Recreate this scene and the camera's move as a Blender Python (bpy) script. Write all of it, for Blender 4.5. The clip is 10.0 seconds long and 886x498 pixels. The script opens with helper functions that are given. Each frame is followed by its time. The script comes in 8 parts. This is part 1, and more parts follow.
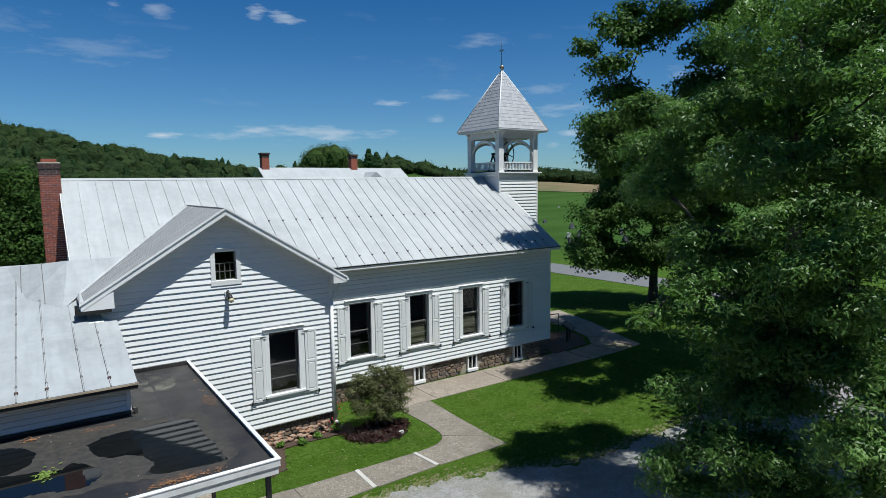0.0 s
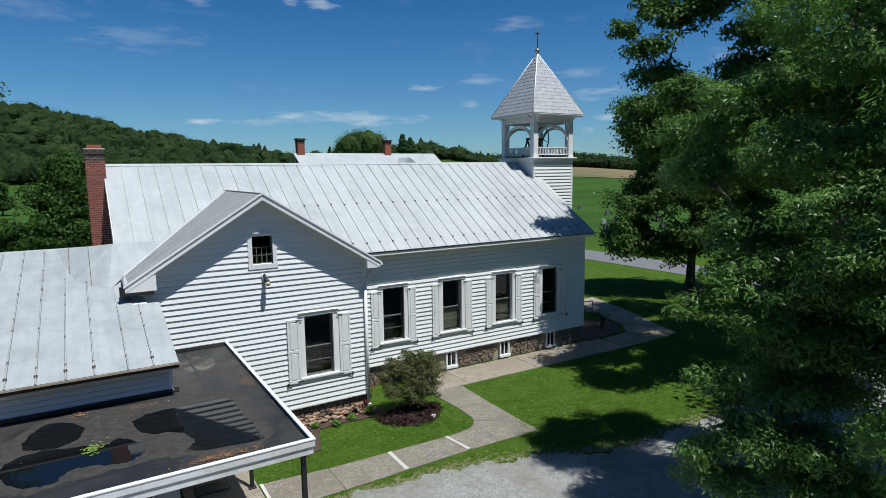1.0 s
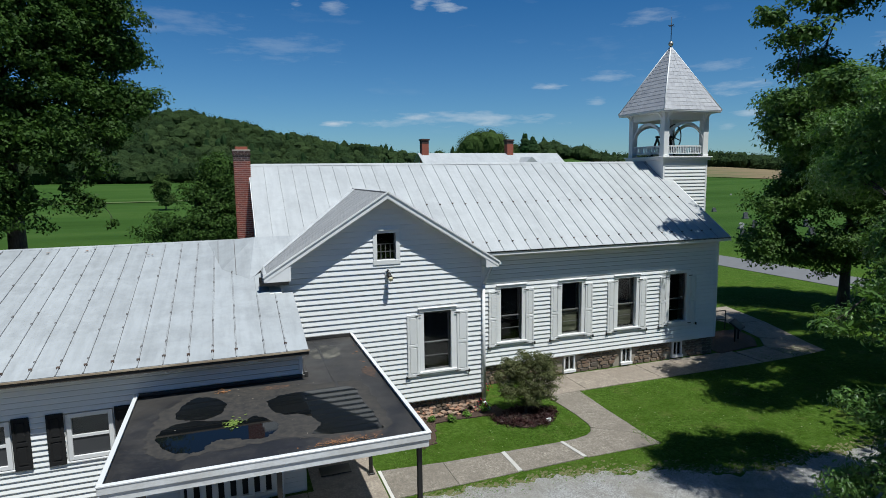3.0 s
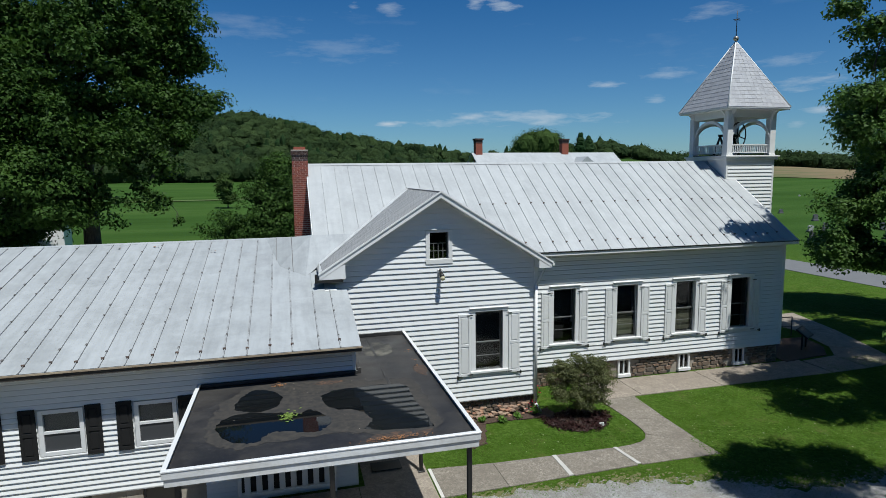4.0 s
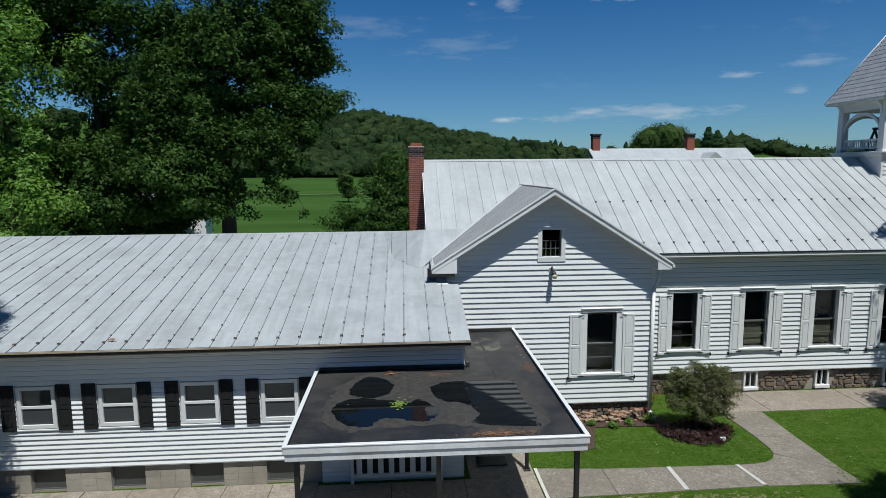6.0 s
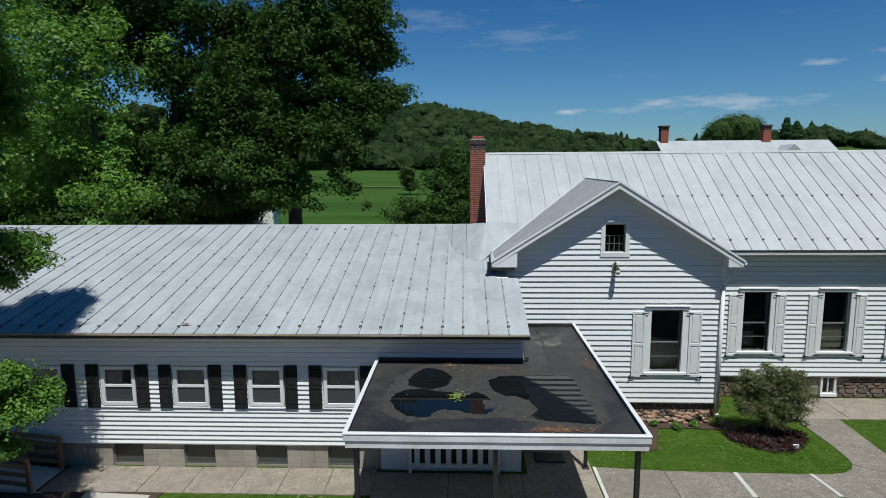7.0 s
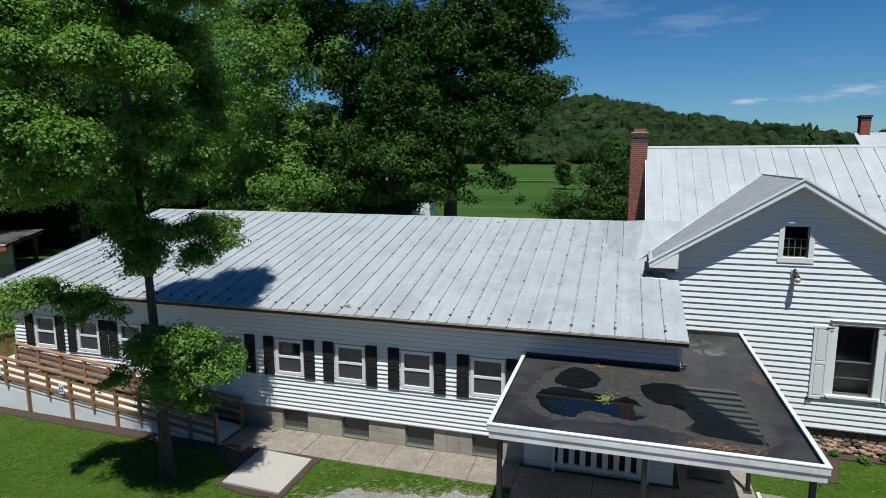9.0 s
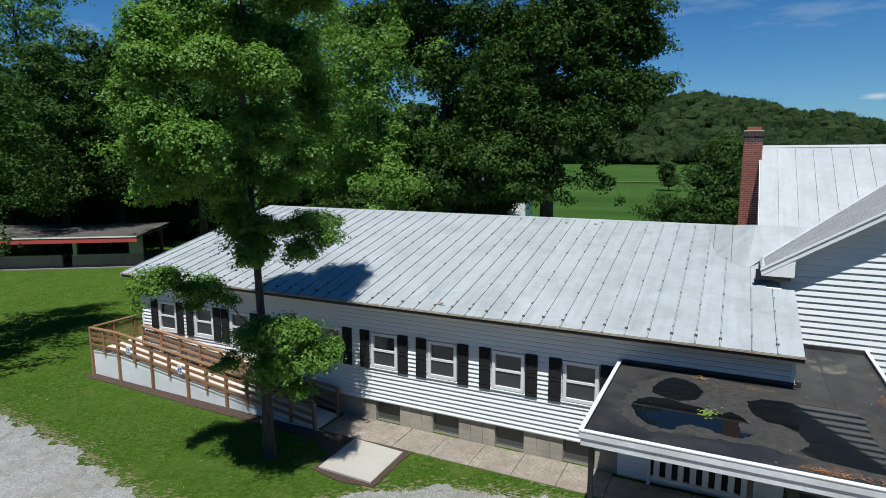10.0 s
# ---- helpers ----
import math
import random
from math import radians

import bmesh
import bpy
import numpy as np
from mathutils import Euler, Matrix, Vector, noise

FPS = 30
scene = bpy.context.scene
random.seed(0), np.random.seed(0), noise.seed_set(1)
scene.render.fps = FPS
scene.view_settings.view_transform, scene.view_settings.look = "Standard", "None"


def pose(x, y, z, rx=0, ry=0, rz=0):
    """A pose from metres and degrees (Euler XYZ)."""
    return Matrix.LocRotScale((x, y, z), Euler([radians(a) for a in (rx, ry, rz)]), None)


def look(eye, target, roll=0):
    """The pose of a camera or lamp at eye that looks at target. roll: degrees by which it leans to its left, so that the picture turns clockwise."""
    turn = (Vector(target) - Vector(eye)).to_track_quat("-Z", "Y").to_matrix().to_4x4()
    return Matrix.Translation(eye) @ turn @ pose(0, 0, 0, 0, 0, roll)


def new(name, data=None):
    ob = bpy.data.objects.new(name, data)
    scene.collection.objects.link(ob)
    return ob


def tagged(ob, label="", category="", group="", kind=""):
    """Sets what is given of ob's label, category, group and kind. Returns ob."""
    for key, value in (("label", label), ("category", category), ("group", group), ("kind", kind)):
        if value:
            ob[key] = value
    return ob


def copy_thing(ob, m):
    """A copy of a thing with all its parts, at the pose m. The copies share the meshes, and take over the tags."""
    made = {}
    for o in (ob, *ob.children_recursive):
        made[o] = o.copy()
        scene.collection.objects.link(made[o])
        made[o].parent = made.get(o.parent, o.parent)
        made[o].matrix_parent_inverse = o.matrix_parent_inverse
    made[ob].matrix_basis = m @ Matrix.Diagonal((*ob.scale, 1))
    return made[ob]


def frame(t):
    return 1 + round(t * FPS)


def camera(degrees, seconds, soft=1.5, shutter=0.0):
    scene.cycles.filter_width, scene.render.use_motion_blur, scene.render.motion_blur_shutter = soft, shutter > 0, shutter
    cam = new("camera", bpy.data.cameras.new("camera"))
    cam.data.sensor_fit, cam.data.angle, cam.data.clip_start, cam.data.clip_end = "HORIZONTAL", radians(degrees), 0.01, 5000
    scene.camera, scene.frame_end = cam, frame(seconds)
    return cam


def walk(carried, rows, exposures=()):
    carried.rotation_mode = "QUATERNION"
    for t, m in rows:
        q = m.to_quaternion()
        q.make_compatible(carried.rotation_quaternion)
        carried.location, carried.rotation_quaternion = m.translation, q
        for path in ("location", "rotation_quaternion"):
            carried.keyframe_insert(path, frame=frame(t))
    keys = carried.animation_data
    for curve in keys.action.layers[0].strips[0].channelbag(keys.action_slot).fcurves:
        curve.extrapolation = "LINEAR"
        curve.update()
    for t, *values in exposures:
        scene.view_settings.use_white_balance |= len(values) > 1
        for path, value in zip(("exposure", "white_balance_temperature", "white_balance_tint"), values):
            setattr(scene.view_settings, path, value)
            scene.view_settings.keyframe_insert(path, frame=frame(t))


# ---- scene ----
# ---------- camera: hovers 8 m up and turns to its left ----------
cam = camera(73.49, 10.0, soft=0.8)
EYE_HEIGHT = 8.0
TURN = [  # seconds, yaw, pitch, roll
    (0, -34.614, -6.054, 0.840),
    (0.5, -33.227, -7.017, 0.825),
    (1, -31.399, -7.389, 0.813),
    (1.5, -29.153, -7.391, 0.782),
    (2, -26.451, -7.371, 0.783),
    (2.5, -23.206, -7.313, 0.773),
    (3, -19.815, -7.267, 0.729),
    (4.5, -12.354, -7.246, 0.653),
    (5, -9.654, -7.265, 0.608),
    (5.5, -6.705, -7.301, 0.510),
    (7, 2.033, -8.128, 0.375),
    (7.5, 5.310, -8.405, 0.328),
    (8, 8.861, -8.606, 0.262),
    (8.5, 12.786, -8.623, 0.184),
    (9, 16.777, -8.650, 0.127),
    (9.5, 21.195, -8.659, 0.067),
    (10, 25.963, -8.651, 0.060),
]
walk(cam, [(t, pose(0, 0, EYE_HEIGHT, 90 + p, r, y)) for t, y, p, r in TURN],
     exposures=[(0.0, 0.42, 6150, 5.0), (2.5, 0.37, 6150, 5.0), (4.5, 0.25, 6150, 5.0), (7.0, 0.20, 6150, 5.0), (8.0, 0.24, 6150, 5.0), (10.0, 0.46, 6150, 5.0)])

# ---------- sky, sun ----------
SUN_FROM = Vector((0.20, -0.55, 1.35)).normalized()
world = bpy.data.worlds.new("sky")
scene.world = world
world.use_nodes = True
wn, wl = world.node_tree.nodes, world.node_tree.links
wn.clear()


def wnode(kind, **values):
    n = wn.new(kind)
    for k, v in values.items():
        n.inputs[int(k[1:])].default_value = v
    return n


sky = wn.new("ShaderNodeTexSky")
sky.sky_type = "NISHITA"
sky.sun_disc = False
sky.sun_elevation = math.asin(SUN_FROM.z)
sky.sun_rotation = math.atan2(SUN_FROM.x, SUN_FROM.y)
sky.altitude, sky.air_density, sky.dust_density, sky.ozone_density = 200, 1.0, 0.3, 3.0
tint = wn.new("ShaderNodeMix")
tint.data_type, tint.blend_type = "RGBA", "MULTIPLY"
tint.inputs[0].default_value = 1.0
wl.new(sky.outputs[0], tint.inputs[6])
geo = wn.new("ShaderNodeTexCoord")
split = wn.new("ShaderNodeSeparateXYZ")
wl.new(geo.outputs["Generated"], split.inputs[0])


def wmath(op, a, b=None, c=None):
    n = wn.new("ShaderNodeMath")
    n.operation = op
    for k, v in enumerate((a, b, c)):
        if v is None:
            continue
        if isinstance(v, (int, float)):
            n.inputs[k].default_value = v
        else:
            wl.new(v, n.inputs[k])
    return n.outputs[0]


azim = wmath("ARCTAN2", split.outputs[0], split.outputs[1])
elev = wmath("ARCSINE", split.outputs[2])
deep = wn.new("ShaderNodeValToRGB")
for e_, (p_, c_) in zip(deep.color_ramp.elements, ((0.0, (0.66, 0.93, 1.14, 1)), (1.0, (0.22, 0.64, 1.02, 1)))):
    e_.position, e_.color = p_, c_
wl.new(wmath("MULTIPLY", elev, 3.2), deep.inputs[0])
wl.new(deep.outputs[0], tint.inputs[7])
flat = wn.new("ShaderNodeCombineXYZ")
wl.new(wmath("MULTIPLY", azim, 6.0), flat.inputs[0])
wl.new(wmath("MULTIPLY", elev, 26.0), flat.inputs[1])
wisp = wnode("ShaderNodeTexNoise", _2=2.2, _3=7.0, _4=0.62)
wl.new(flat.outputs[0], wisp.inputs[0])
streak = wnode("ShaderNodeTexNoise", _2=0.9, _3=5.0, _4=0.6)
wl.new(flat.outputs[0], streak.inputs[0])
ragged = wmath("SUBTRACT", wisp.outputs[0], 0.5)
# clouds: azimuth and elevation of the middle, half width and half height (degrees), density
CLOUDS = [(9.7, 4.7, 1.5, 0.32, 1.0), (22.0, 5.0, 10.0, 0.7, 0.62), (24.0, 4.6, 2.0, 0.4, 0.7), (17.5, 5.2, 2.4, 0.35, 0.8),
          (-3.0, 12.9, 5.0, 1.4, 0.18), (5.0, 11.3, 6.0, 1.5, 0.2), (17.8, 15.3, 1.0, 0.7, 0.75), (20.4, 15.1, 1.5, 0.6, 0.85),
          (6.6, 14.9, 1.2, 0.7, 0.55), (9.8, 14.9, 1.2, 0.6, 0.4), (38.3, 13.0, 2.6, 0.8, 0.35), (29.8, 7.8, 1.6, 0.4, 0.6),
          (35.0, 8.5, 3.2, 0.7, 0.4), (34.2, 6.3, 1.0, 0.4, 0.5), (46.0, 7.0, 3.0, 0.7, 0.6), (44.0, 8.8, 2.4, 0.6, 0.4),
          (46.7, 4.7, 1.8, 0.5, 0.75), (45.0, 3.8, 1.0, 0.4, 0.5), (-55.8, 9.8, 2.0, 1.2, 0.5), (60.0, 9.0, 6.0, 1.5, 0.4)]
cover = None
for ca, ce, cw, ch, cd in CLOUDS:
    da = wmath("DIVIDE", wmath("SUBTRACT", azim, radians(ca)), radians(cw))
    de = wmath("DIVIDE", wmath("SUBTRACT", elev, radians(ce)), radians(ch))
    r = wmath("SQRT", wmath("ADD", wmath("MULTIPLY", da, da), wmath("MULTIPLY", de, de)))
    body = wmath("SUBTRACT", wmath("ADD", 0.85, wmath("MULTIPLY", ragged, 4.2)), r)
    n = wn.new("ShaderNodeClamp")
    wl.new(wmath("MULTIPLY", body, 0.9), n.inputs[0])
    one = wmath("MULTIPLY", n.outputs[0], cd * 0.80)
    cover = one if cover is None else wmath("MAXIMUM", cover, one)
haze = wn.new("ShaderNodeClamp")
wl.new(wmath("MULTIPLY", wmath("SUBTRACT", streak.outputs[0], 0.60), 0.45), haze.inputs[0])
cover = wmath("MAXIMUM", cover, haze.outputs[0])
cloudy = wn.new("ShaderNodeMix")
cloudy.data_type = "RGBA"
wl.new(cover, cloudy.inputs[0])
wl.new(tint.outputs[2], cloudy.inputs[6])
cloudy.inputs[7].default_value = (8.2, 8.8, 9.6, 1)
back = wn.new("ShaderNodeBackground")
wl.new(cloudy.outputs[2], back.inputs[0])
back.inputs[1].default_value = 0.056
wl.new(back.outputs[0], wn.new("ShaderNodeOutputWorld").inputs[0])

sun = new("sun", bpy.data.lights.new("sun", "SUN"))
sun.data.energy, sun.data.angle, sun.data.color = 4.7, radians(0.53), (1.0, 0.97, 0.92)
sun.matrix_world = look(SUN_FROM * 60, (0, 0, 0))


# ---------- materials ----------
def material(name, base, rough=0.6, metal=0.0, spec=None):
    m = bpy.data.materials.new(name)
    m.use_nodes = True
    b = m.node_tree.nodes["Principled BSDF"]
    b.inputs["Base Color"].default_value = (*base, 1)
    b.inputs["Roughness"].default_value = rough
    b.inputs["Metallic"].default_value = metal
    if spec is not None:
        b.inputs["Specular IOR Level"].default_value = spec
    return m


class Nodes:
    """Short hand for the nodes of one material."""

    def __init__(self, m):
        self.t = m.node_tree
        self.b = m.node_tree.nodes["Principled BSDF"]
        self.tc = self.t.nodes.new("ShaderNodeNewGeometry").outputs["Position"]

    def node(self, kind):
        return self.t.nodes.new(kind)

    def link(self, a, b):
        self.t.links.new(a, b)

    def noise(self, scale, detail=4.0, rough=0.55, stretch=(1, 1, 1), offset=(0, 0, 0)):
        mp = self.node("ShaderNodeMapping")
        mp.inputs["Scale"].default_value = stretch
        mp.inputs["Location"].default_value = offset
        self.link(self.tc, mp.inputs[0])
        n = self.node("ShaderNodeTexNoise")
        n.inputs["Scale"].default_value, n.inputs["Detail"].default_value, n.inputs["Roughness"].default_value = scale, detail, rough
        self.link(mp.outputs[0], n.inputs["Vector"])
        return n.outputs[0]

    def voronoi(self, scale, feature="F1", out=0, stretch=(1, 1, 1)):
        mp = self.node("ShaderNodeMapping")
        mp.inputs["Scale"].default_value = stretch
        self.link(self.tc, mp.inputs[0])
        n = self.node("ShaderNodeTexVoronoi")
        n.feature = feature
        n.inputs["Scale"].default_value = scale
        self.link(mp.outputs[0], n.inputs["Vector"])
        return n.outputs[out]

    def ramp(self, fac, *stops):
        r = self.node("ShaderNodeValToRGB")
        el = r.color_ramp.elements
        while len(el) < len(stops):
            el.new(0.5)
        for e, (p, c) in zip(el, stops):
            e.position, e.color = p, ((*c, 1) if isinstance(c, tuple) else (c, c, c, 1))
        self.link(fac, r.inputs[0])
        return r.outputs[0]

    def mix(self, fac, a, b, blend="MIX"):
        n = self.node("ShaderNodeMix")
        n.data_type, n.blend_type = "RGBA", blend
        for k, v in ((0, fac), (6, a), (7, b)):
            if isinstance(v, tuple):
                n.inputs[k].default_value = (*v, 1)
            elif isinstance(v, (int, float)):
                n.inputs[k].default_value = v if k == 0 else (v, v, v, 1)
            else:
                self.link(v, n.inputs[k])
        return n.outputs[2]

    def random(self):
        return self.node("ShaderNodeObjectInfo").outputs["Random"]

    def island(self):
        return self.node("ShaderNodeNewGeometry").outputs["Random Per Island"]

    def color(self, c):
        self.link(c, self.b.inputs["Base Color"])

    def rough(self, c):
        self.link(c, self.b.inputs["Roughness"])

    def bump(self, height, strength, distance=0.01):
        n = self.node("ShaderNodeBump")
        n.inputs["Strength"].default_value, n.inputs["Distance"].default_value = strength, distance
        self.link(height, n.inputs["Height"])
        self.link(n.outputs[0], self.b.inputs["Normal"])


def painted(name, base, dirt, rough=0.5, amount=0.5, grain=(1, 1, 1)):
    """Paint with faint dirt at two scales and a slight difference from piece to piece."""
    m = material(name, base, rough)
    k = Nodes(m)
    big = k.ramp(k.noise(0.9, 5, 0.6, grain), (0.42, 0.0), (0.75, 1.0))
    fine = k.ramp(k.noise(14, 4, 0.6, grain), (0.45, 0.0), (0.8, 1.0))
    c = k.mix(k.mix(amount, (0, 0, 0), big), base, dirt)
    c = k.mix(k.mix(amount * 0.5, (0, 0, 0), fine), c, dirt)
    c = k.mix(0.06, c, k.random(), "OVERLAY")
    k.color(c)
    k.bump(k.noise(40, 3, 0.6, grain), 0.08, 0.004)
    return m


SIDING = painted("white_siding", (0.67, 0.67, 0.665), (0.60, 0.60, 0.56), 0.45, 0.35, (0.4, 0.4, 1.6))
TRIM = painted("white_trim", (0.67, 0.67, 0.665), (0.58, 0.57, 0.53), 0.45, 0.4)
SHUTTER_WHITE = painted("white_shutter", (0.64, 0.64, 0.635), (0.55, 0.55, 0.52), 0.5, 0.35)
VINYL = painted("vinyl_frame", (0.60, 0.60, 0.60), (0.6, 0.6, 0.57), 0.35, 0.25)
SHUTTER_BLACK = painted("black_shutter", (0.003, 0.003, 0.0035), (0.006, 0.006, 0.006), 0.9, 0.4)
FASCIA = painted("weathered_fascia", (0.60, 0.605, 0.61), (0.36, 0.345, 0.31), 0.42, 0.75)
k = Nodes(FASCIA)
k.bump(k.noise(1.6, 3, 0.5), 0.5, 0.06)
EAVE_TAN = painted("stained_drip_edge", (0.34, 0.28, 0.20), (0.12, 0.075, 0.045), 0.7, 0.8)
# weathered board, its brown-black also paints the shadow gap below the roof edge
EAVE_SHADE = painted("shade_dark_eave", (0.035, 0.03, 0.026), (0.08, 0.065, 0.05), 0.85, 0.6)
VENT_GLASS = painted("basement_glass", (0.055, 0.06, 0.055), (0.09, 0.09, 0.08), 0.25, 0.4)
IRON = painted("black_iron", (0.008, 0.008, 0.008), (0.02, 0.016, 0.014), 0.5, 0.4)
SASH = painted("sash", (0.10, 0.10, 0.10), (0.05, 0.05, 0.045), 0.5, 0.3)
BLIND = painted("blind", (0.36, 0.36, 0.345), (0.27, 0.27, 0.25), 0.8, 0.3, (0.3, 0.3, 6))
SCREEN = painted("insect_screen", (0.040, 0.042, 0.046), (0.055, 0.055, 0.055), 0.55, 0.4)
# near-black colour that paints the unlit depth of the rooms
DARK = material("painted_room_shade", (0.012, 0.011, 0.010), 0.9)
OLIVE = painted("olive_cloth", (0.13, 0.125, 0.09), (0.09, 0.085, 0.06), 0.9, 0.4)
SOFFIT = painted("soffit", (0.70, 0.70, 0.68), (0.5, 0.5, 0.47), 0.6, 0.4)


def roof_metal(name, base, stain, rust):
    """Painted pan roofing: stains that run down the slope, chalky blotches, specks of rust."""
    m = material(name, base, 0.5)
    k = Nodes(m)
    runs = k.ramp(k.noise(2.4, 6, 0.65, (2.2, 0.25, 0.25)), (0.42, 0.0), (0.70, 1.0))
    blot = k.ramp(k.noise(0.55, 7, 0.78), (0.44, 0.0), (0.62, 1.0))
    chalk = k.ramp(k.noise(1.7, 6, 0.75), (0.50, 0.0), (0.70, 1.0))
    speck = k.ramp(k.noise(9, 3, 0.7, (1, 0.5, 0.5)), (0.70, 0.0), (0.80, 1.0))
    c = k.mix(k.mix(0.55, (0, 0, 0), runs), base, stain)
    c = k.mix(k.mix(0.45, (0, 0, 0), blot), c, tuple(v * 0.85 for v in stain))
    c = k.mix(k.mix(0.45, (0, 0, 0), chalk), c, tuple(min(1, v * 1.16) for v in base))
    c = k.mix(k.mix(0.40, (0, 0, 0), speck), c, rust)
    c = k.mix(0.035, c, k.random(), "OVERLAY")
    k.color(c)
    k.rough(k.ramp(k.noise(3, 4), (0.3, 0.42), (0.7, 0.62)))
    k.bump(k.noise(1.6, 3, 0.5), 0.25, 0.03)
    return m


ROOF_CHURCH = roof_metal("church_roof_paint", (0.37, 0.38, 0.385), (0.295, 0.305, 0.31), (0.22, 0.195, 0.17))
ROOF_ANNEX = roof_metal("annex_roof_paint", (0.34, 0.355, 0.365), (0.24, 0.25, 0.255), (0.20, 0.16, 0.13))
ROOF_GREY = material("grey_shingles", (0.30, 0.31, 0.32), 0.85)
k = Nodes(ROOF_GREY)
c = k.ramp(k.noise(1.0, 5, 0.75, (1.2, 16, 1.2)), (0.32, (0.20, 0.205, 0.21)), (0.5, (0.30, 0.305, 0.31)), (0.68, (0.36, 0.365, 0.37)))
c = k.mix(k.ramp(k.noise(1.1, 5, 0.7), (0.45, 0.0), (0.7, 0.5)), c, (0.24, 0.245, 0.25))
k.color(c)
k.bump(k.noise(1.0, 4, 0.7, (1.5, 18, 1.5)), 0.4, 0.02)
FLASHING = roof_metal("white_flashing", (0.58, 0.59, 0.595), (0.46, 0.465, 0.47), (0.25, 0.23, 0.2))
SEAM = painted("seam_sealant", (0.27, 0.27, 0.275), (0.16, 0.15, 0.14), 0.7, 0.6)
SEAM_OLD = painted("old_seam_sealant", (0.12, 0.115, 0.115), (0.06, 0.05, 0.045), 0.75, 0.8)
RUST = painted("rusty_clip", (0.085, 0.066, 0.058), (0.12, 0.065, 0.042), 0.8, 0.7)

SHINGLE = material("metal_shingle", (0.5, 0.5, 0.52), 0.4)
k = Nodes(SHINGLE)
c = k.mix(k.random(), (0.33, 0.33, 0.345), (0.40, 0.40, 0.41))
c = k.mix(k.ramp(k.noise(5, 4, 0.7), (0.5, 0.0), (0.75, 0.7)), c, (0.24, 0.235, 0.235))
k.color(c)

MEMBRANE = material("black_membrane", (0.016, 0.016, 0.017), 0.55)
k = Nodes(MEMBRANE)
dust = k.ramp(k.noise(0.6, 7, 0.7), (0.42, 0.0), (0.60, 1.0))
c = k.mix(k.mix(0.75, (0, 0, 0), dust), (0.011, 0.011, 0.013), (0.042, 0.038, 0.034))
c = k.mix(k.ramp(k.noise(18, 4, 0.7), (0.55, 0.0), (0.85, 0.5)), c, (0.09, 0.085, 0.075))
k.color(c)
k.rough(k.ramp(k.noise(1.3, 5), (0.35, 0.42), (0.65, 0.65)))
k.bump(k.noise(5, 4), 0.15, 0.01)

WATER = material("puddle_water", (0.004, 0.005, 0.006), 0.03)
WATER.node_tree.nodes["Principled BSDF"].inputs["IOR"].default_value = 1.33
MUD = material("dried_silt", (0.075, 0.065, 0.05), 0.8)
k = Nodes(MUD)
k.color(k.mix(k.ramp(k.noise(7, 6, 0.7), (0.35, 0.0), (0.75, 1.0)), (0.015, 0.0145, 0.0145), (0.055, 0.047, 0.038)))

PALE_SILT = material("pale_silt", (0.10, 0.095, 0.08), 0.8)
k = Nodes(PALE_SILT)
k.color(k.ramp(k.noise(2.4, 6, 0.7), (0.40, (0.018, 0.018, 0.018)), (0.55, (0.07, 0.066, 0.056)), (0.7, (0.14, 0.13, 0.105))))
RUST_SILT = material("rusty_silt", (0.09, 0.05, 0.03), 0.9)
k = Nodes(RUST_SILT)
k.color(k.ramp(k.noise(11, 6, 0.8), (0.40, (0.02, 0.018, 0.017)), (0.58, (0.075, 0.045, 0.03)), (0.72, (0.17, 0.085, 0.045))))

GLASS = material("window_glass", (0.45, 0.48, 0.48), 0.03)
k = Nodes(GLASS)
k.b.inputs["Transmission Weight"].default_value = 1.0
k.b.inputs["IOR"].default_value = 1.45
k.bump(k.noise(2.2, 2), 0.10, 0.02)

BRICK = material("red_brick", (0.28, 0.09, 0.055), 0.85)
k = Nodes(BRICK)
k.color(k.mix(k.ramp(k.noise(16, 5, 0.7), (0.4, 0.0), (0.75, 0.8)), k.mix(k.random(), (0.30, 0.078, 0.044), (0.14, 0.040, 0.028)), (0.13, 0.05, 0.034)))
k.bump(k.noise(60, 3), 0.3, 0.004)
MORTAR = painted("mortar", (0.30, 0.26, 0.21), (0.17, 0.145, 0.115), 0.9, 0.6)
CHIMNEY_MORTAR = painted("chimney_mortar", (0.56, 0.50, 0.44), (0.36, 0.31, 0.27), 0.9, 0.6)
SOOT = painted("sooty_brick", (0.055, 0.03, 0.025), (0.03, 0.02, 0.02), 0.9, 0.6)
CAP = painted("chimney_cap", (0.34, 0.30, 0.25), (0.2, 0.17, 0.14), 0.9, 0.6)

STONE = material("field_stone", (0.25, 0.22, 0.18), 0.85)
k = Nodes(STONE)
c = k.ramp(k.random(), (0.0, (0.12, 0.085, 0.058)), (0.3, (0.22, 0.155, 0.10)), (0.5, (0.15, 0.085, 0.055)), (0.75, (0.10, 0.078, 0.06)), (1.0, (0.27, 0.19, 0.12)))
c = k.mix(k.ramp(k.noise(11, 6, 0.7), (0.4, 0.0), (0.75, 0.85)), c, (0.11, 0.095, 0.08))
k.color(c)
k.bump(k.noise(20, 5, 0.7), 0.5, 0.02)

RED_STONE = material("red_field_stone", (0.28, 0.17, 0.11), 0.9)
k = Nodes(RED_STONE)
c = k.ramp(k.random(), (0.0, (0.26, 0.12, 0.075)), (0.4, (0.34, 0.20, 0.125)), (0.7, (0.22, 0.15, 0.11)), (1.0, (0.38, 0.27, 0.19)))
k.color(k.mix(k.ramp(k.noise(14, 6, 0.7), (0.4, 0.0), (0.75, 0.7)), c, (0.13, 0.09, 0.065)))
k.bump(k.noise(24, 5, 0.7), 0.5, 0.02)

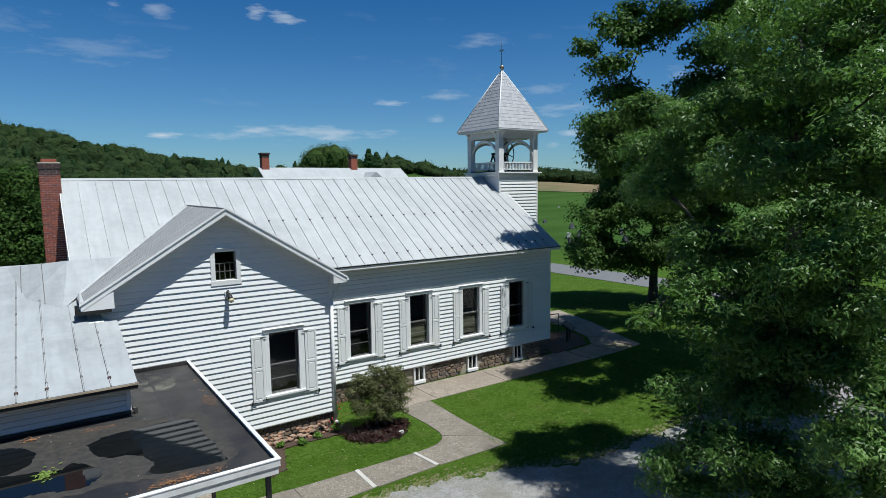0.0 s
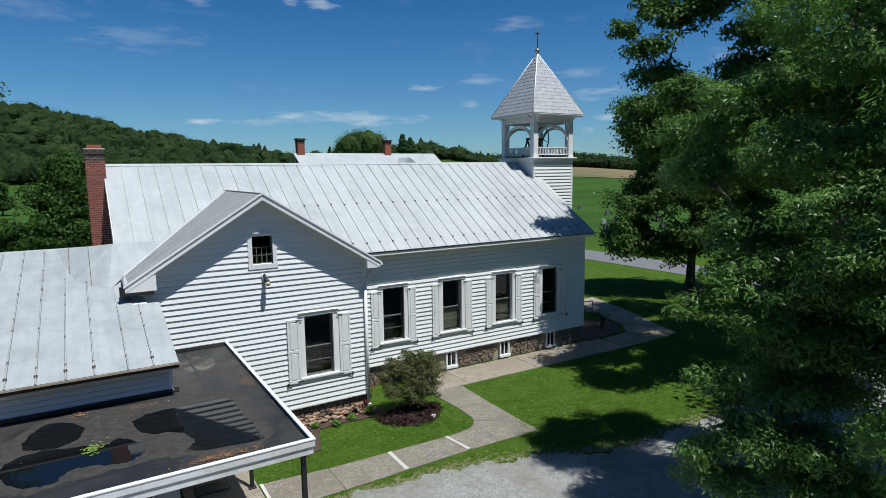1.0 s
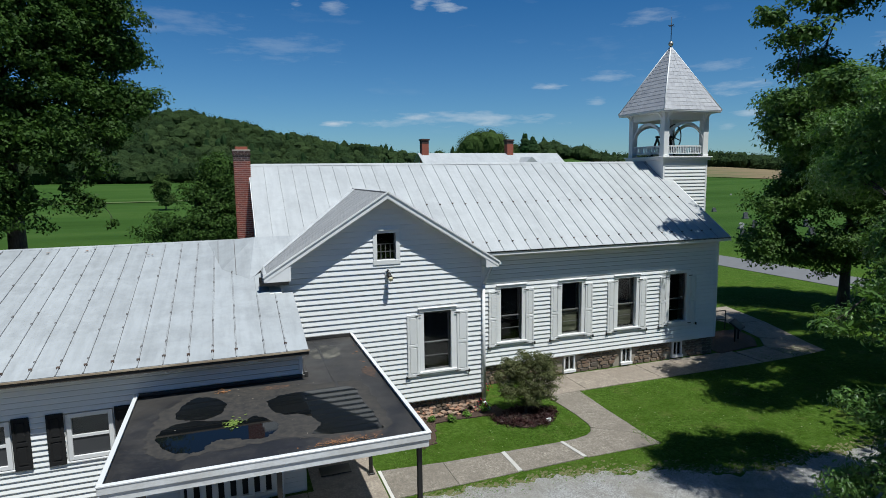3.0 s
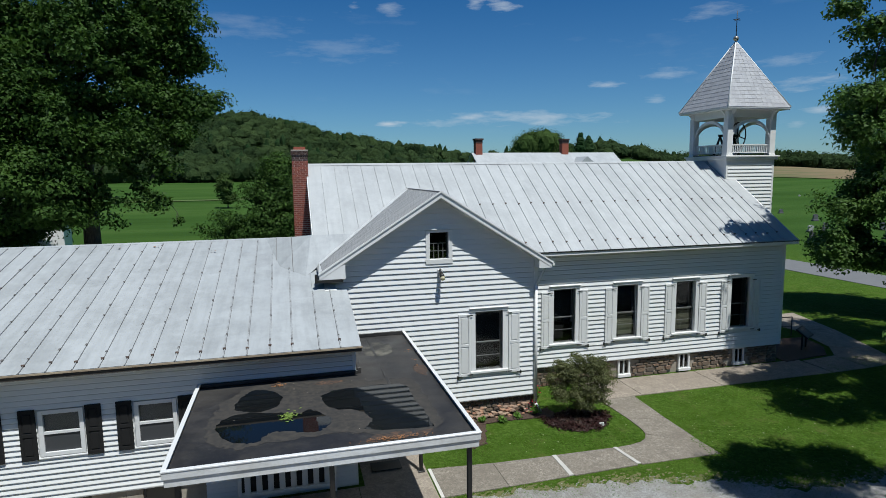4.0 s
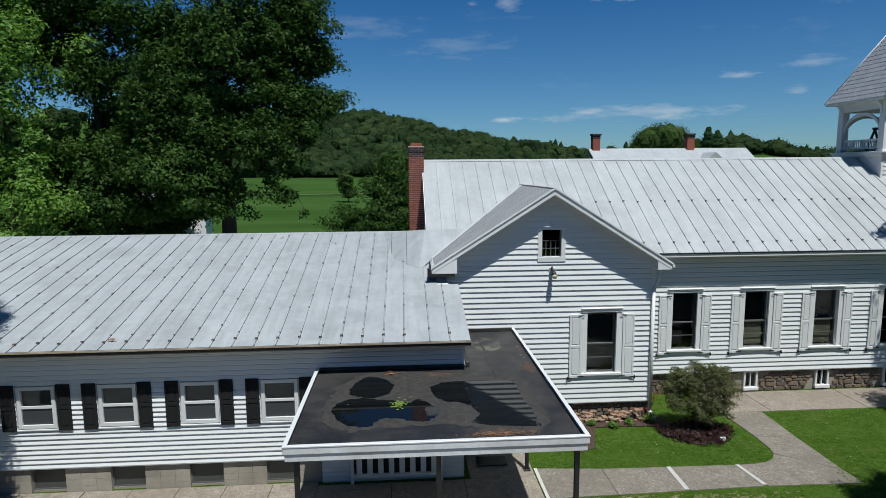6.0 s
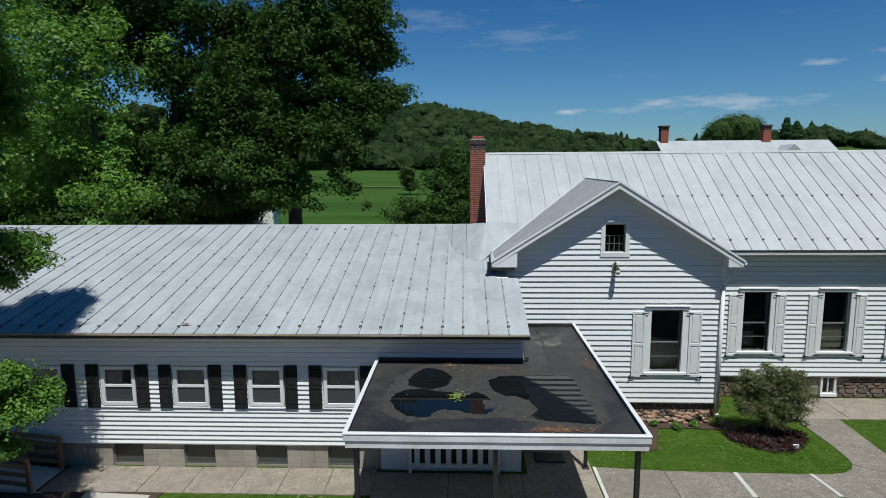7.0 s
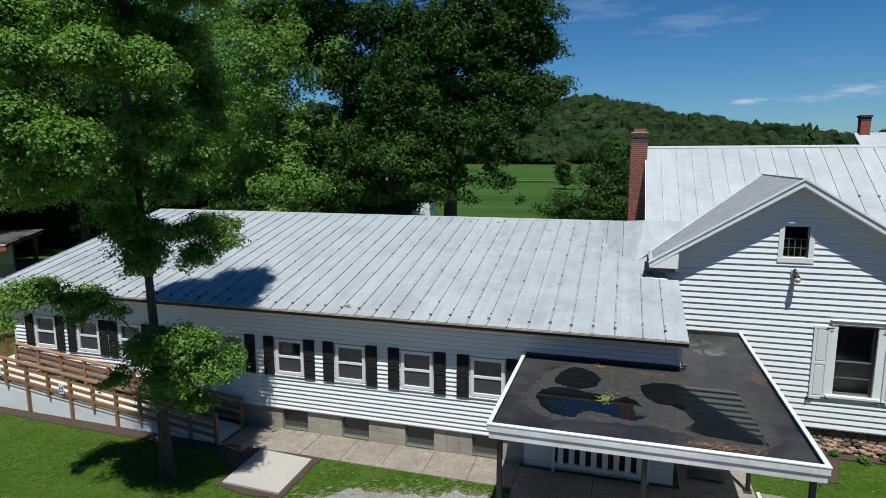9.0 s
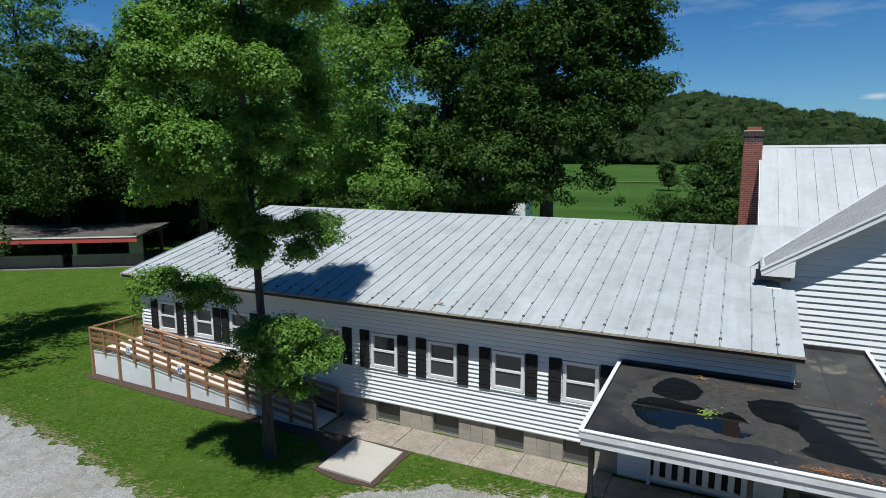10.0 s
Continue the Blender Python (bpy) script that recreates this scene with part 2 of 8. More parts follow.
def worn_concrete(name, lo, hi, stain, speck):
    m = material(name, hi, 0.9)
    k = Nodes(m)
    c = k.mix(k.random(), lo, hi)
    c = k.mix(k.ramp(k.noise(1.3, 6, 0.72), (0.40, 0.0), (0.64, 0.9)), c, stain)
    c = k.mix(k.ramp(k.noise(4.5, 6, 0.75), (0.52, 0.0), (0.72, 0.7)), c, tuple(v * 1.25 for v in hi))
    c = k.mix(k.ramp(k.noise(16, 6, 0.85), (0.42, 0.0), (0.58, 0.95)), c, speck)
    c = k.mix(k.ramp(k.noise(0.5, 6, 0.7), (0.46, 0.0), (0.62, 0.55)), c, tuple(v * 0.8 for v in stain))
    c = k.mix(k.ramp(k.noise(75, 3, 0.8), (0.42, 0.0), (0.62, 0.8)), c, speck)
    c = k.mix(k.ramp(k.noise(2.6, 6, 0.8, offset=(7, 3, 0)), (0.50, 0.0), (0.60, 0.6)), c, tuple(v * 0.62 for v in stain))
    k.color(c)
    k.bump(k.noise(60, 4, 0.75), 0.6, 0.012)
    return m


CONCRETE = worn_concrete("grey_concrete", (0.30, 0.265, 0.217), (0.41, 0.365, 0.30), (0.205, 0.175, 0.14), (0.125, 0.108, 0.088))
CONCRETE_TAN = worn_concrete("tan_concrete", (0.34, 0.288, 0.23), (0.41, 0.353, 0.286), (0.25, 0.205, 0.16), (0.19, 0.16, 0.13))
BLOCK_PALE = painted("pale_block", (0.5, 0.47, 0.42), (0.36, 0.33, 0.28), 0.85, 0.5)
BLOCK = painted("concrete_block", (0.33, 0.295, 0.24), (0.20, 0.175, 0.14), 0.9, 0.85)
JOINT = painted("pale_joint", (0.48, 0.46, 0.43), (0.3, 0.28, 0.25), 0.8, 0.5)
PAD = painted("new_concrete", (0.36, 0.33, 0.29), (0.28, 0.25, 0.21), 0.85, 0.5)

GRAVEL = material("gravel", (0.34, 0.33, 0.32), 0.9)
k = Nodes(GRAVEL)
cell = k.voronoi(52, "F1", 1)
bw = k.node("ShaderNodeRGBToBW")
k.link(cell, bw.inputs[0])
c = k.ramp(bw.outputs[0], (0.1, (0.13, 0.127, 0.122)), (0.5, (0.25, 0.246, 0.238)), (0.9, (0.37, 0.365, 0.352)))
c = k.mix(k.ramp(k.noise(0.6, 6, 0.72), (0.44, 0.0), (0.66, 0.7)), c, (0.17, 0.15, 0.12))
c = k.mix(k.ramp(k.noise(3.2, 5, 0.7), (0.5, 0.0), (0.7, 0.5)), c, (0.11, 0.10, 0.085))
k.color(c)
k.bump(k.voronoi(52), 0.6, 0.02)

TILLED = material("tilled_soil", (0.17, 0.13, 0.075), 0.95, spec=0.1)
k = Nodes(TILLED)
c = k.ramp(k.noise(0.03, 5, 0.6, (0.5, 2.0, 1)), (0.35, (0.095, 0.105, 0.045)), (0.5, (0.165, 0.128, 0.072)), (0.7, (0.21, 0.155, 0.09)))
k.color(k.mix(k.ramp(k.noise(0.5, 5, 0.7), (0.4, 0.0), (0.7, 0.5)), c, (0.12, 0.10, 0.055)))
ASPHALT = painted("asphalt", (0.14, 0.14, 0.143), (0.10, 0.10, 0.10), 0.9, 0.5)
TRACK = painted("mown_track", (0.075, 0.105, 0.022), (0.055, 0.09, 0.016), 0.95, 0.9)
MULCH = material("mulch", (0.06, 0.035, 0.025), 0.95)
k = Nodes(MULCH)
k.color(k.ramp(k.noise(26, 5, 0.8), (0.3, (0.02, 0.012, 0.01)), (0.55, (0.075, 0.045, 0.03)), (0.8, (0.13, 0.085, 0.06))))
k.bump(k.noise(30, 4, 0.8), 0.9, 0.04)
WOOD = material("cedar_wood", (0.26, 0.13, 0.065), 0.7)
k = Nodes(WOOD)
c = k.mix(k.random(), (0.20, 0.105, 0.055), (0.32, 0.17, 0.085))
c = k.mix(k.ramp(k.noise(6, 6, 0.7, (0.2, 3, 3)), (0.4, 0.0), (0.8, 0.7)), c, (0.13, 0.075, 0.045))
k.color(c)
DECK = painted("pale_deck", (0.55, 0.52, 0.47), (0.4, 0.37, 0.32), 0.8, 0.5)
LATTICE = painted("white_lattice", (0.72, 0.73, 0.74), (0.55, 0.55, 0.54), 0.6, 0.4)
DRY_GRASS = painted("dry_verge", (0.135, 0.125, 0.052), (0.09, 0.105, 0.03), 0.95, 0.9)
BARK = material("bark", (0.10, 0.085, 0.07), 0.95)
k = Nodes(BARK)
k.color(k.ramp(k.noise(9, 6, 0.75, (2.2, 2.2, 0.35)), (0.3, (0.022, 0.018, 0.015)), (0.55, (0.070, 0.060, 0.050)), (0.8, (0.14, 0.125, 0.108))))
k.bump(k.noise(14, 5, 0.7, (2.2, 2.2, 0.35)), 0.9, 0.04)
RED_PAINT = painted("red_fascia", (0.42, 0.06, 0.05), (0.3, 0.05, 0.04), 0.6, 0.4)
TAN_ROOF = painted("brown_shingles", (0.055, 0.048, 0.042), (0.09, 0.08, 0.07), 0.9, 0.7)
BRASS = material("bronze_ball", (0.42, 0.36, 0.27), 0.35, 0.8)
BLUE = painted("blue_sign", (0.03, 0.13, 0.42), (0.05, 0.1, 0.3), 0.5, 0.2)
GRANITE = painted("dark_granite", (0.06, 0.06, 0.065), (0.15, 0.15, 0.15), 0.5, 0.5)
MARBLE = painted("pale_stone", (0.30, 0.30, 0.29), (0.2, 0.2, 0.19), 0.8, 0.5)
AMBER = material("lamp_lens", (0.42, 0.38, 0.25), 0.3)
DRY = painted("dry_leaves", (0.26, 0.12, 0.05), (0.14, 0.07, 0.03), 0.9, 0.6)
FLOWER = painted("red_petals", (0.45, 0.012, 0.025), (0.4, 0.02, 0.05), 0.6, 0.4)


def foliage(name, dark, mid, light, through_light=0.35, patch=1.9, rough=0.55, spec=0.22):
    """Leaves: a colour for each leaf, patches of younger growth, some light through the blade."""
    m = material(name, mid, rough, spec=spec)
    k = Nodes(m)
    c = k.ramp(k.noise(patch, 3, 0.6), (0.30, dark), (0.52, mid), (0.74, light))
    c = k.mix(0.30 if patch > 1 else 0.5, c, k.ramp(k.island(), (0.0, dark), (0.5, mid), (1.0, light)))
    c = k.mix(k.ramp(k.noise(patch * 0.29, 3, 0.6), (0.45, 0.0), (0.7, 0.45)), c, light)
    k.color(c)
    tr = k.node("ShaderNodeBsdfTranslucent")
    k.link(k.mix(1.0, c, (1.55, 1.7, 0.95), "MULTIPLY"), tr.inputs[0])
    mx = k.node("ShaderNodeMixShader")
    mx.inputs[0].default_value = through_light
    k.link(k.b.outputs[0], mx.inputs[1])
    k.link(tr.outputs[0], mx.inputs[2])
    k.link(mx.outputs[0], k.t.nodes["Material Output"].inputs[0])
    return m


LEAF_MAPLE = foliage("maple_leaves", (0.048, 0.102, 0.015), (0.094, 0.186, 0.028), (0.170, 0.278, 0.050), 0.32)
LEAF_TALL = foliage("shade_leaves", (0.026, 0.058, 0.012), (0.055, 0.110, 0.022), (0.118, 0.190, 0.048), 0.25, spec=0.14)
LEAF_OAK = foliage("oak_leaves", (0.030, 0.070, 0.013), (0.074, 0.152, 0.030), (0.172, 0.280, 0.070), 0.30, rough=0.42, spec=0.34)
# dark green taken deeper: shade on the rear trees is in this colour
LEAF_DARK = foliage("shade_darkened_leaves", (0.011, 0.028, 0.006), (0.025, 0.055, 0.010), (0.072, 0.130, 0.026), 0.20, spec=0.08)
LEAF_BUSH = foliage("bush_leaves", (0.055, 0.066, 0.024), (0.095, 0.105, 0.042), (0.15, 0.15, 0.072), 0.3)
LEAF_WOODS = foliage("woods_leaves", (0.013, 0.025, 0.011), (0.026, 0.046, 0.017), (0.060, 0.090, 0.032), 0.12, 0.10, 0.9, 0.03)
LEAF_COPSE = foliage("copse_leaves", (0.018, 0.034, 0.010), (0.034, 0.060, 0.016), (0.060, 0.092, 0.027), 0.12, 0.3, 0.9, 0.03)
k = Nodes(LEAF_WOODS)
k.bump(k.noise(0.75, 5, 0.75), 1.0, 1.6)
LEAF_PINE = foliage("conifer_needles", (0.010, 0.034, 0.010), (0.018, 0.038, 0.014), (0.03, 0.055, 0.02), 0.1, 0.3, 0.9, 0.05)
LEAF_PLUM = foliage("plum_leaves", (0.014, 0.006, 0.006), (0.030, 0.011, 0.010), (0.055, 0.020, 0.017), 0.1)
LEAF_FRESH = foliage("fresh_sprig", (0.10, 0.16, 0.03), (0.16, 0.23, 0.05), (0.25, 0.3, 0.08), 0.2)

GRASS_BLADE = foliage("grass_blades", (0.040, 0.088, 0.010), (0.068, 0.136, 0.016), (0.112, 0.172, 0.030), 0.15, rough=0.8, spec=0.04)
CLOVER = material("clover_petals", (0.26, 0.29, 0.16), 0.8)

# ---------- building blocks ----------
PLACE = {}


def thing(name, at, label, category, group="", kind=""):
    """An empty at the base of a thing, to carry its parts."""
    e = new(name)
    e.empty_display_size = 0.2
    e.location = at
    PLACE[e] = Matrix.Translation(at)
    return tagged(e, label, category, group, kind)


def put(name, me, mat, parent=None, label="", m=None):
    """Link a mesh, under parent if there is one; its coordinates are the world's unless m places it."""
    if mat is not None and not me.materials:
        me.materials.append(mat)
    ob = new(name, me)
    m = m or Matrix()
    PLACE[ob] = m
    if parent is not None:
        ob.parent = parent
        ob.matrix_parent_inverse = PLACE[parent].inverted()
    ob.matrix_basis = m
    if "pane" in name.split("_"):
        ob.visible_shadow = False
    if label:
        ob["label"] = label
    return ob


def part(name, bm, mat, parent=None, label="", m=None):
    me = bpy.data.meshes.new(name)
    bm.to_mesh(me)
    bm.free()
    return put(name, me, mat, parent, label, m)


def box(bm, x0, x1, y0, y1, z0, z1, bevel=0.0, m=None):
    r = bmesh.ops.create_cube(bm, size=1.0)
    mm = Matrix.Translation(((x0 + x1) / 2, (y0 + y1) / 2, (z0 + z1) / 2)) @ Matrix.Diagonal((abs(x1 - x0), abs(y1 - y0), abs(z1 - z0), 1))
    bmesh.ops.transform(bm, verts=r["verts"], matrix=(m or Matrix()) @ mm)
    if bevel:
        edges = list({e for v in r["verts"] for e in v.link_edges})
        bmesh.ops.bevel(bm, geom=edges, offset=bevel, segments=1, affect="EDGES")


def boxes(*rows, bevel=0.0, m=None):
    bm = bmesh.new()
    for r in rows:
        box(bm, *r, bevel=bevel, m=m)
    return bm


def tube(bm, a, b, r0, r1=None, sides=8):
    """A tapered rod from a to b."""
    a, b = Vector(a), Vector(b)
    r1 = r0 if r1 is None else r1
    q = (b - a).to_track_quat("Z", "Y")
    rings = []
    for p, r in ((a, r0), (b, r1)):
        rings.append([bm.verts.new(p + q @ Vector((r * math.cos(i * math.tau / sides), r * math.sin(i * math.tau / sides), 0))) for i in range(sides)])
    for i in range(sides):
        j = (i + 1) % sides
        f = bm.faces.new((rings[0][i], rings[0][j], rings[1][j], rings[1][i]))
        f.smooth = True
    bm.faces.new(rings[0][::-1])
    bm.faces.new(rings[1])


def prism(bm, poly, thick):
    """A slab: the polygon (points in space) pushed by the vector thick."""
    t = Vector(thick)
    a = [bm.verts.new(p) for p in poly]
    b = [bm.verts.new(Vector(p) + t) for p in poly]
    n = len(a)
    bm.faces.new(a)
    bm.faces.new(b[::-1])
    for i in range(n):
        j = (i + 1) % n
        bm.faces.new((a[j], a[i], b[i], b[j]))
    bmesh.ops.recalc_face_normals(bm, faces=bm.faces)


def wall_slab(bm, m, u0, u1, w0, w1, thick, openings=()):
    """A wall in the plane u (along), n (out), w (up) with holes, made of butting blocks behind n = 0."""
    us = sorted({u0, u1, *[v for o in openings for v in o[:2]]})
    ws = sorted({w0, w1, *[v for o in openings for v in o[2:]]})
    for a, b in zip(us, us[1:]):
        start = None
        for c, d in zip(ws, ws[1:]):
            hole = any(o[0] <= a and b <= o[1] and o[2] <= c and d <= o[3] for o in openings)
            if not hole and start is None:
                start = c
            if hole and start is not None:
                box(bm, a, b, -thick, -0.02, start, c, m=m)
                start = None
        if start is not None:
            box(bm, a, b, -thick, -0.02, start, w1, m=m)


def siding(parent, m, span, w0, w1, step, openings=(), mat=None):
    """Lapped boards, one object a board: span(w) gives the ends at height w."""
    w = w0
    while w < w1 - 0.02:
        top = min(w + step, w1)
        a0, a1 = span(w)
        b0, b1 = span(top)
        cuts = sorted((o[0], o[1]) for o in openings if min(o[3], top) - max(o[2], w) > 0.45 * step)
        runs, lo, lob = [], a0, b0
        for c0, c1 in cuts:
            if c0 > max(lo, lob):
                runs.append((lo, c0, lob, c0))
            lo = lob = c1
        runs.append((lo, a1, lob, b1))
        for p0, p1, q0, q1 in runs:
            if p1 - p0 < 0.03:
                continue
            q1 = max(q1, q0 + 0.005)
            groove = min(0.028, (top - w) * 0.3)
            bm = bmesh.new()
            v = [bm.verts.new(m @ Vector(p)) for p in ((p0, 0.0, w), (p1, 0.0, w), (p1, 0.039, w), (p0, 0.039, w), (p0, 0.039, w + 0.012), (p1, 0.039, w + 0.012),
                                                       (q1, 0.010, top - groove), (q0, 0.010, top - groove), (q1, -0.018, top), (q0, -0.018, top))]
            for f in ((0, 1, 2, 3), (3, 2, 5, 4), (4, 5, 6, 7), (7, 6, 8, 9), (0, 3, 4, 7, 9), (1, 8, 6, 5, 2)):
                bm.faces.new([v[i] for i in f])
            bmesh.ops.recalc_face_normals(bm, faces=bm.faces)
            part("siding_board", bm, mat or SIDING, parent)
        w = top


def facing_south(y):
    """u = x, n = -y, w = z."""
    return Matrix(((1, 0, 0, 0), (0, -1, 0, y), (0, 0, 1, 0), (0, 0, 0, 1)))


def facing_west(x):
    """u = y, n = -x, w = z."""
    return Matrix(((0, -1, 0, x), (1, 0, 0, 0), (0, 0, 1, 0), (0, 0, 0, 1)))


def facing_east(x):
    return Matrix(((0, 1, 0, x), (1, 0, 0, 0), (0, 0, 1, 0), (0, 0, 0, 1)))


def slope_frame(x0, y_eave, z_eave, y_ridge, z_ridge):
    """u along x, v up the slope, n out of it."""
    d = Vector((0, y_ridge - y_eave, z_ridge - z_eave))
    v = d.normalized()
    u = Vector((1, 0, 0)) if y_ridge > y_eave else Vector((-1, 0, 0))
    n = u.cross(v)
    m = Matrix(((u.x, v.x, n.x, x0), (u.y, v.y, n.y, y_eave), (u.z, v.z, n.z, z_eave), (0, 0, 0, 1)))
    return m, d.length


def seamed_roof(parent, x0, x1, y_eave, z_eave, y_ridge, z_ridge, pitch, mat, guards=(), first=None, cleats=False, guards_from=-99.0):
    """Standing-seam pans, one object a pan, on shared meshes; guards: distances up the slope."""
    m, length = slope_frame(0, y_eave, z_eave, y_ridge, z_ridge)
    sign = m[0][0]
    edges = [x0]
    if isinstance(pitch, list):
        edges += pitch
    else:
        x = x0 + (first or pitch)
        while x < x1 - 0.15:
            edges.append(x)
            x += pitch
    edges.append(x1)
    made = {}
    clip = None
    for a, b in zip(edges, edges[1:]):
        key = round(b - a, 3)
        kind_ = (key, len(made) % 5 if cleats and len(made) < 5 else int(abs(a) * 37) % 5 if cleats else 0)
        if kind_ not in made:
            bm = bmesh.new()
            box(bm, 0, key - 0.003, 0, length, -0.02, 0.0)
            box(bm, -0.009, 0.009, 0.0, length, 0.0, 0.028)
            pan_faces = len(bm.faces)
            box(bm, -0.018 if cleats else -0.012, 0.016 if cleats else 0.011, 0.0, length, 0.0, 0.005)
            for f in list(bm.faces)[pan_faces:]:
                f.material_index = 1
            if cleats:
                cr = random.Random(kind_[1] + 3)
                v_ = cr.uniform(0.4, 1.2)
                while v_ < length - 0.2:
                    n0 = len(bm.faces)
                    box(bm, -0.022, 0.019, v_, v_ + cr.uniform(0.04, 0.10), 0.0, 0.034)
                    for f in list(bm.faces)[n0:]:
                        f.material_index = 1
                    v_ += cr.uniform(0.6, 2.6)
            me = bpy.data.meshes.new("roof_pan")
            bm.to_mesh(me)
            bm.free()
            me.materials.append(mat)
            me.materials.append(SEAM_OLD if cleats else SEAM)
            made[kind_] = me
        at = m @ Matrix.Translation((a if sign > 0 else -b, 0, 0))
        put("roof_pan", made[kind_], mat, parent, m=at)
        for g in guards:
            if a == edges[0] or a < guards_from:
                continue
            if clip is None:
                bm = bmesh.new()
                box(bm, -0.026, 0.026, -0.02, 0.036, 0.0, 0.046)
                box(bm, -0.036, 0.036, 0.0, 0.014, 0.02, 0.056)
                clip = bpy.data.meshes.new("snow_guard")
                bm.to_mesh(clip)
                bm.free()
            put("snow_guard", clip, RUST, parent, m=m @ Matrix.Translation((a if sign > 0 else -a, g + 0.03 * math.sin(a * 7), 0)))

# ---------- ground: one sheet to the horizon ----------
SKYLINE = [(-75, 4.5), (-40, 5.0), (-20, 5.2), (-10, 4.9), (-3.5, 5.5), (0, 4.8), (5.5, 3.6), (11, 2.8), (14, 2.45), (17.5, 1.9),
           (22, 2.2), (26, 2.6), (29, 2.9), (32, 2.2), (36, 1.25), (43, 1.2), (50, 0.8), (75, 1.0)]
TREE_TOP = 7.5
HILL_AT = 460.0


def skyline(az):
    for (a0, e0), (a1, e1) in zip(SKYLINE, SKYLINE[1:]):
        if az <= a1:
            k = min(max((az - a0) / (a1 - a0), 0), 1)
            k = k * k * (3 - 2 * k)
            return e0 + (e1 - e0) * k
    return SKYLINE[-1][1]


def smooth(a, b, v):
    k = min(max((v - a) / (b - a), 0.0), 1.0)
    return k * k * (3 - 2 * k)


def ground_height(x, y):
    """Flat round the church, fields that rise gently to the north, wooded hills behind them."""
    r = math.hypot(x, y)
    if r < 70:
        return 0.0
    az = math.degrees(math.atan2(x, y))
    if abs(az) > 100:
        return 0.0
    side = 1 - smooth(75, 100, abs(az))
    west = 1 - smooth(10, 30, az)
    rise = smooth(90, 420, r) * (1.5 + 5.0 * west)
    crest = EYE_HEIGHT + HILL_AT * math.tan(radians(skyline(az))) - TREE_TOP
    far = smooth(330, 460, r) if az < 14 else smooth(420 - 180 * smooth(27, 38, az), 470 - 20 * smooth(27, 38, az), r)
    return side * (rise + (max(crest, rise) - rise) * far) + 0.25 * noise.noise((x * 0.02, y * 0.02, 3)) * smooth(70, 110, r)


def sheet():
    bm = bmesh.new()
    radii = [0, 6, 12, 20, 30, 45, 60, 75, 90, 110, 130, 155, 180, 210, 240, 270, 300, 325, 350, 375, 400, 420, 440, 455, 470, 520, 650, 1000, 2000, 4500]
    steps = 192
    rings = []
    for r in radii:
        if r == 0:
            rings.append([bm.verts.new((0, 0, 0))])
            continue
        ring = []
        for i in range(steps):
            a = math.tau * i / steps
            x, y = r * math.sin(a), r * math.cos(a)
            ring.append(bm.verts.new((x, y, ground_height(x, y))))
        rings.append(ring)
    for k in range(1, len(rings)):
        for i in range(steps):
            j = (i + 1) % steps
            if k == 1:
                f = bm.faces.new((rings[0][0], rings[1][j], rings[1][i]))
            else:
                f = bm.faces.new((rings[k - 1][i], rings[k - 1][j], rings[k][j], rings[k][i]))
            f.smooth = True
    bmesh.ops.recalc_face_normals(bm, faces=bm.faces)
    if sum(f.normal.z for f in bm.faces) < 0:
        bmesh.ops.reverse_faces(bm, faces=bm.faces)
    return bm


# the sheet's material: mown lawn near the church, meadow farther off
GROUND = material("grass_ground", (0.07, 0.12, 0.03), 0.95, spec=0.02)
k = Nodes(GROUND)
c = k.ramp(k.noise(7, 6, 0.72), (0.40, (0.031, 0.060, 0.008)), (0.50, (0.052, 0.102, 0.014)), (0.62, (0.100, 0.154, 0.030)))
c = k.mix(k.ramp(k.noise(0.35, 5, 0.65), (0.42, 0.0), (0.62, 0.65)), c, (0.072, 0.122, 0.018))
c = k.mix(k.ramp(k.noise(1.6, 6, 0.75), (0.47, 0.0), (0.60, 0.6)), c, (0.036, 0.074, 0.006))
c = k.mix(k.ramp(k.noise(1.1, 6, 0.75), (0.55, 0.0), (0.68, 0.45)), c, (0.145, 0.135, 0.050))
c = k.mix(k.ramp(k.noise(60, 3, 0.7), (0.45, 0.0), (0.75, 0.4)), c, (0.034, 0.060, 0.010))
c = k.mix(k.mix(0.45, (0, 0, 0), k.ramp(k.voronoi(2.6), (0.0, 1.0), (0.035, 0.0))), c, (0.3, 0.33, 0.2))
far = k.ramp(k.noise(0.03, 6, 0.65, (0.4, 1.6, 1)), (0.35, (0.027, 0.060, 0.012)), (0.5, (0.038, 0.080, 0.017)), (0.68, (0.055, 0.098, 0.024)))
far = k.mix(k.ramp(k.noise(0.8, 6, 0.7), (0.4, 0.0), (0.75, 0.55)), far, (0.03, 0.058, 0.011))
dist = k.node("ShaderNodeVectorMath")
dist.operation = "LENGTH"
k.link(k.tc, dist.inputs[0])
where = k.node("ShaderNodeMapRange")
where.inputs[1].default_value, where.inputs[2].default_value = 45, 90
k.link(dist.outputs["Value"], where.inputs[0])
k.color(k.mix(where.outputs[0], c, far))
k.bump(k.noise(70, 3, 0.8), 0.8, 0.04)
tagged(part("ground", sheet(), GROUND), "mown green lawn that runs into rolling meadow", "ground", kind="structure")


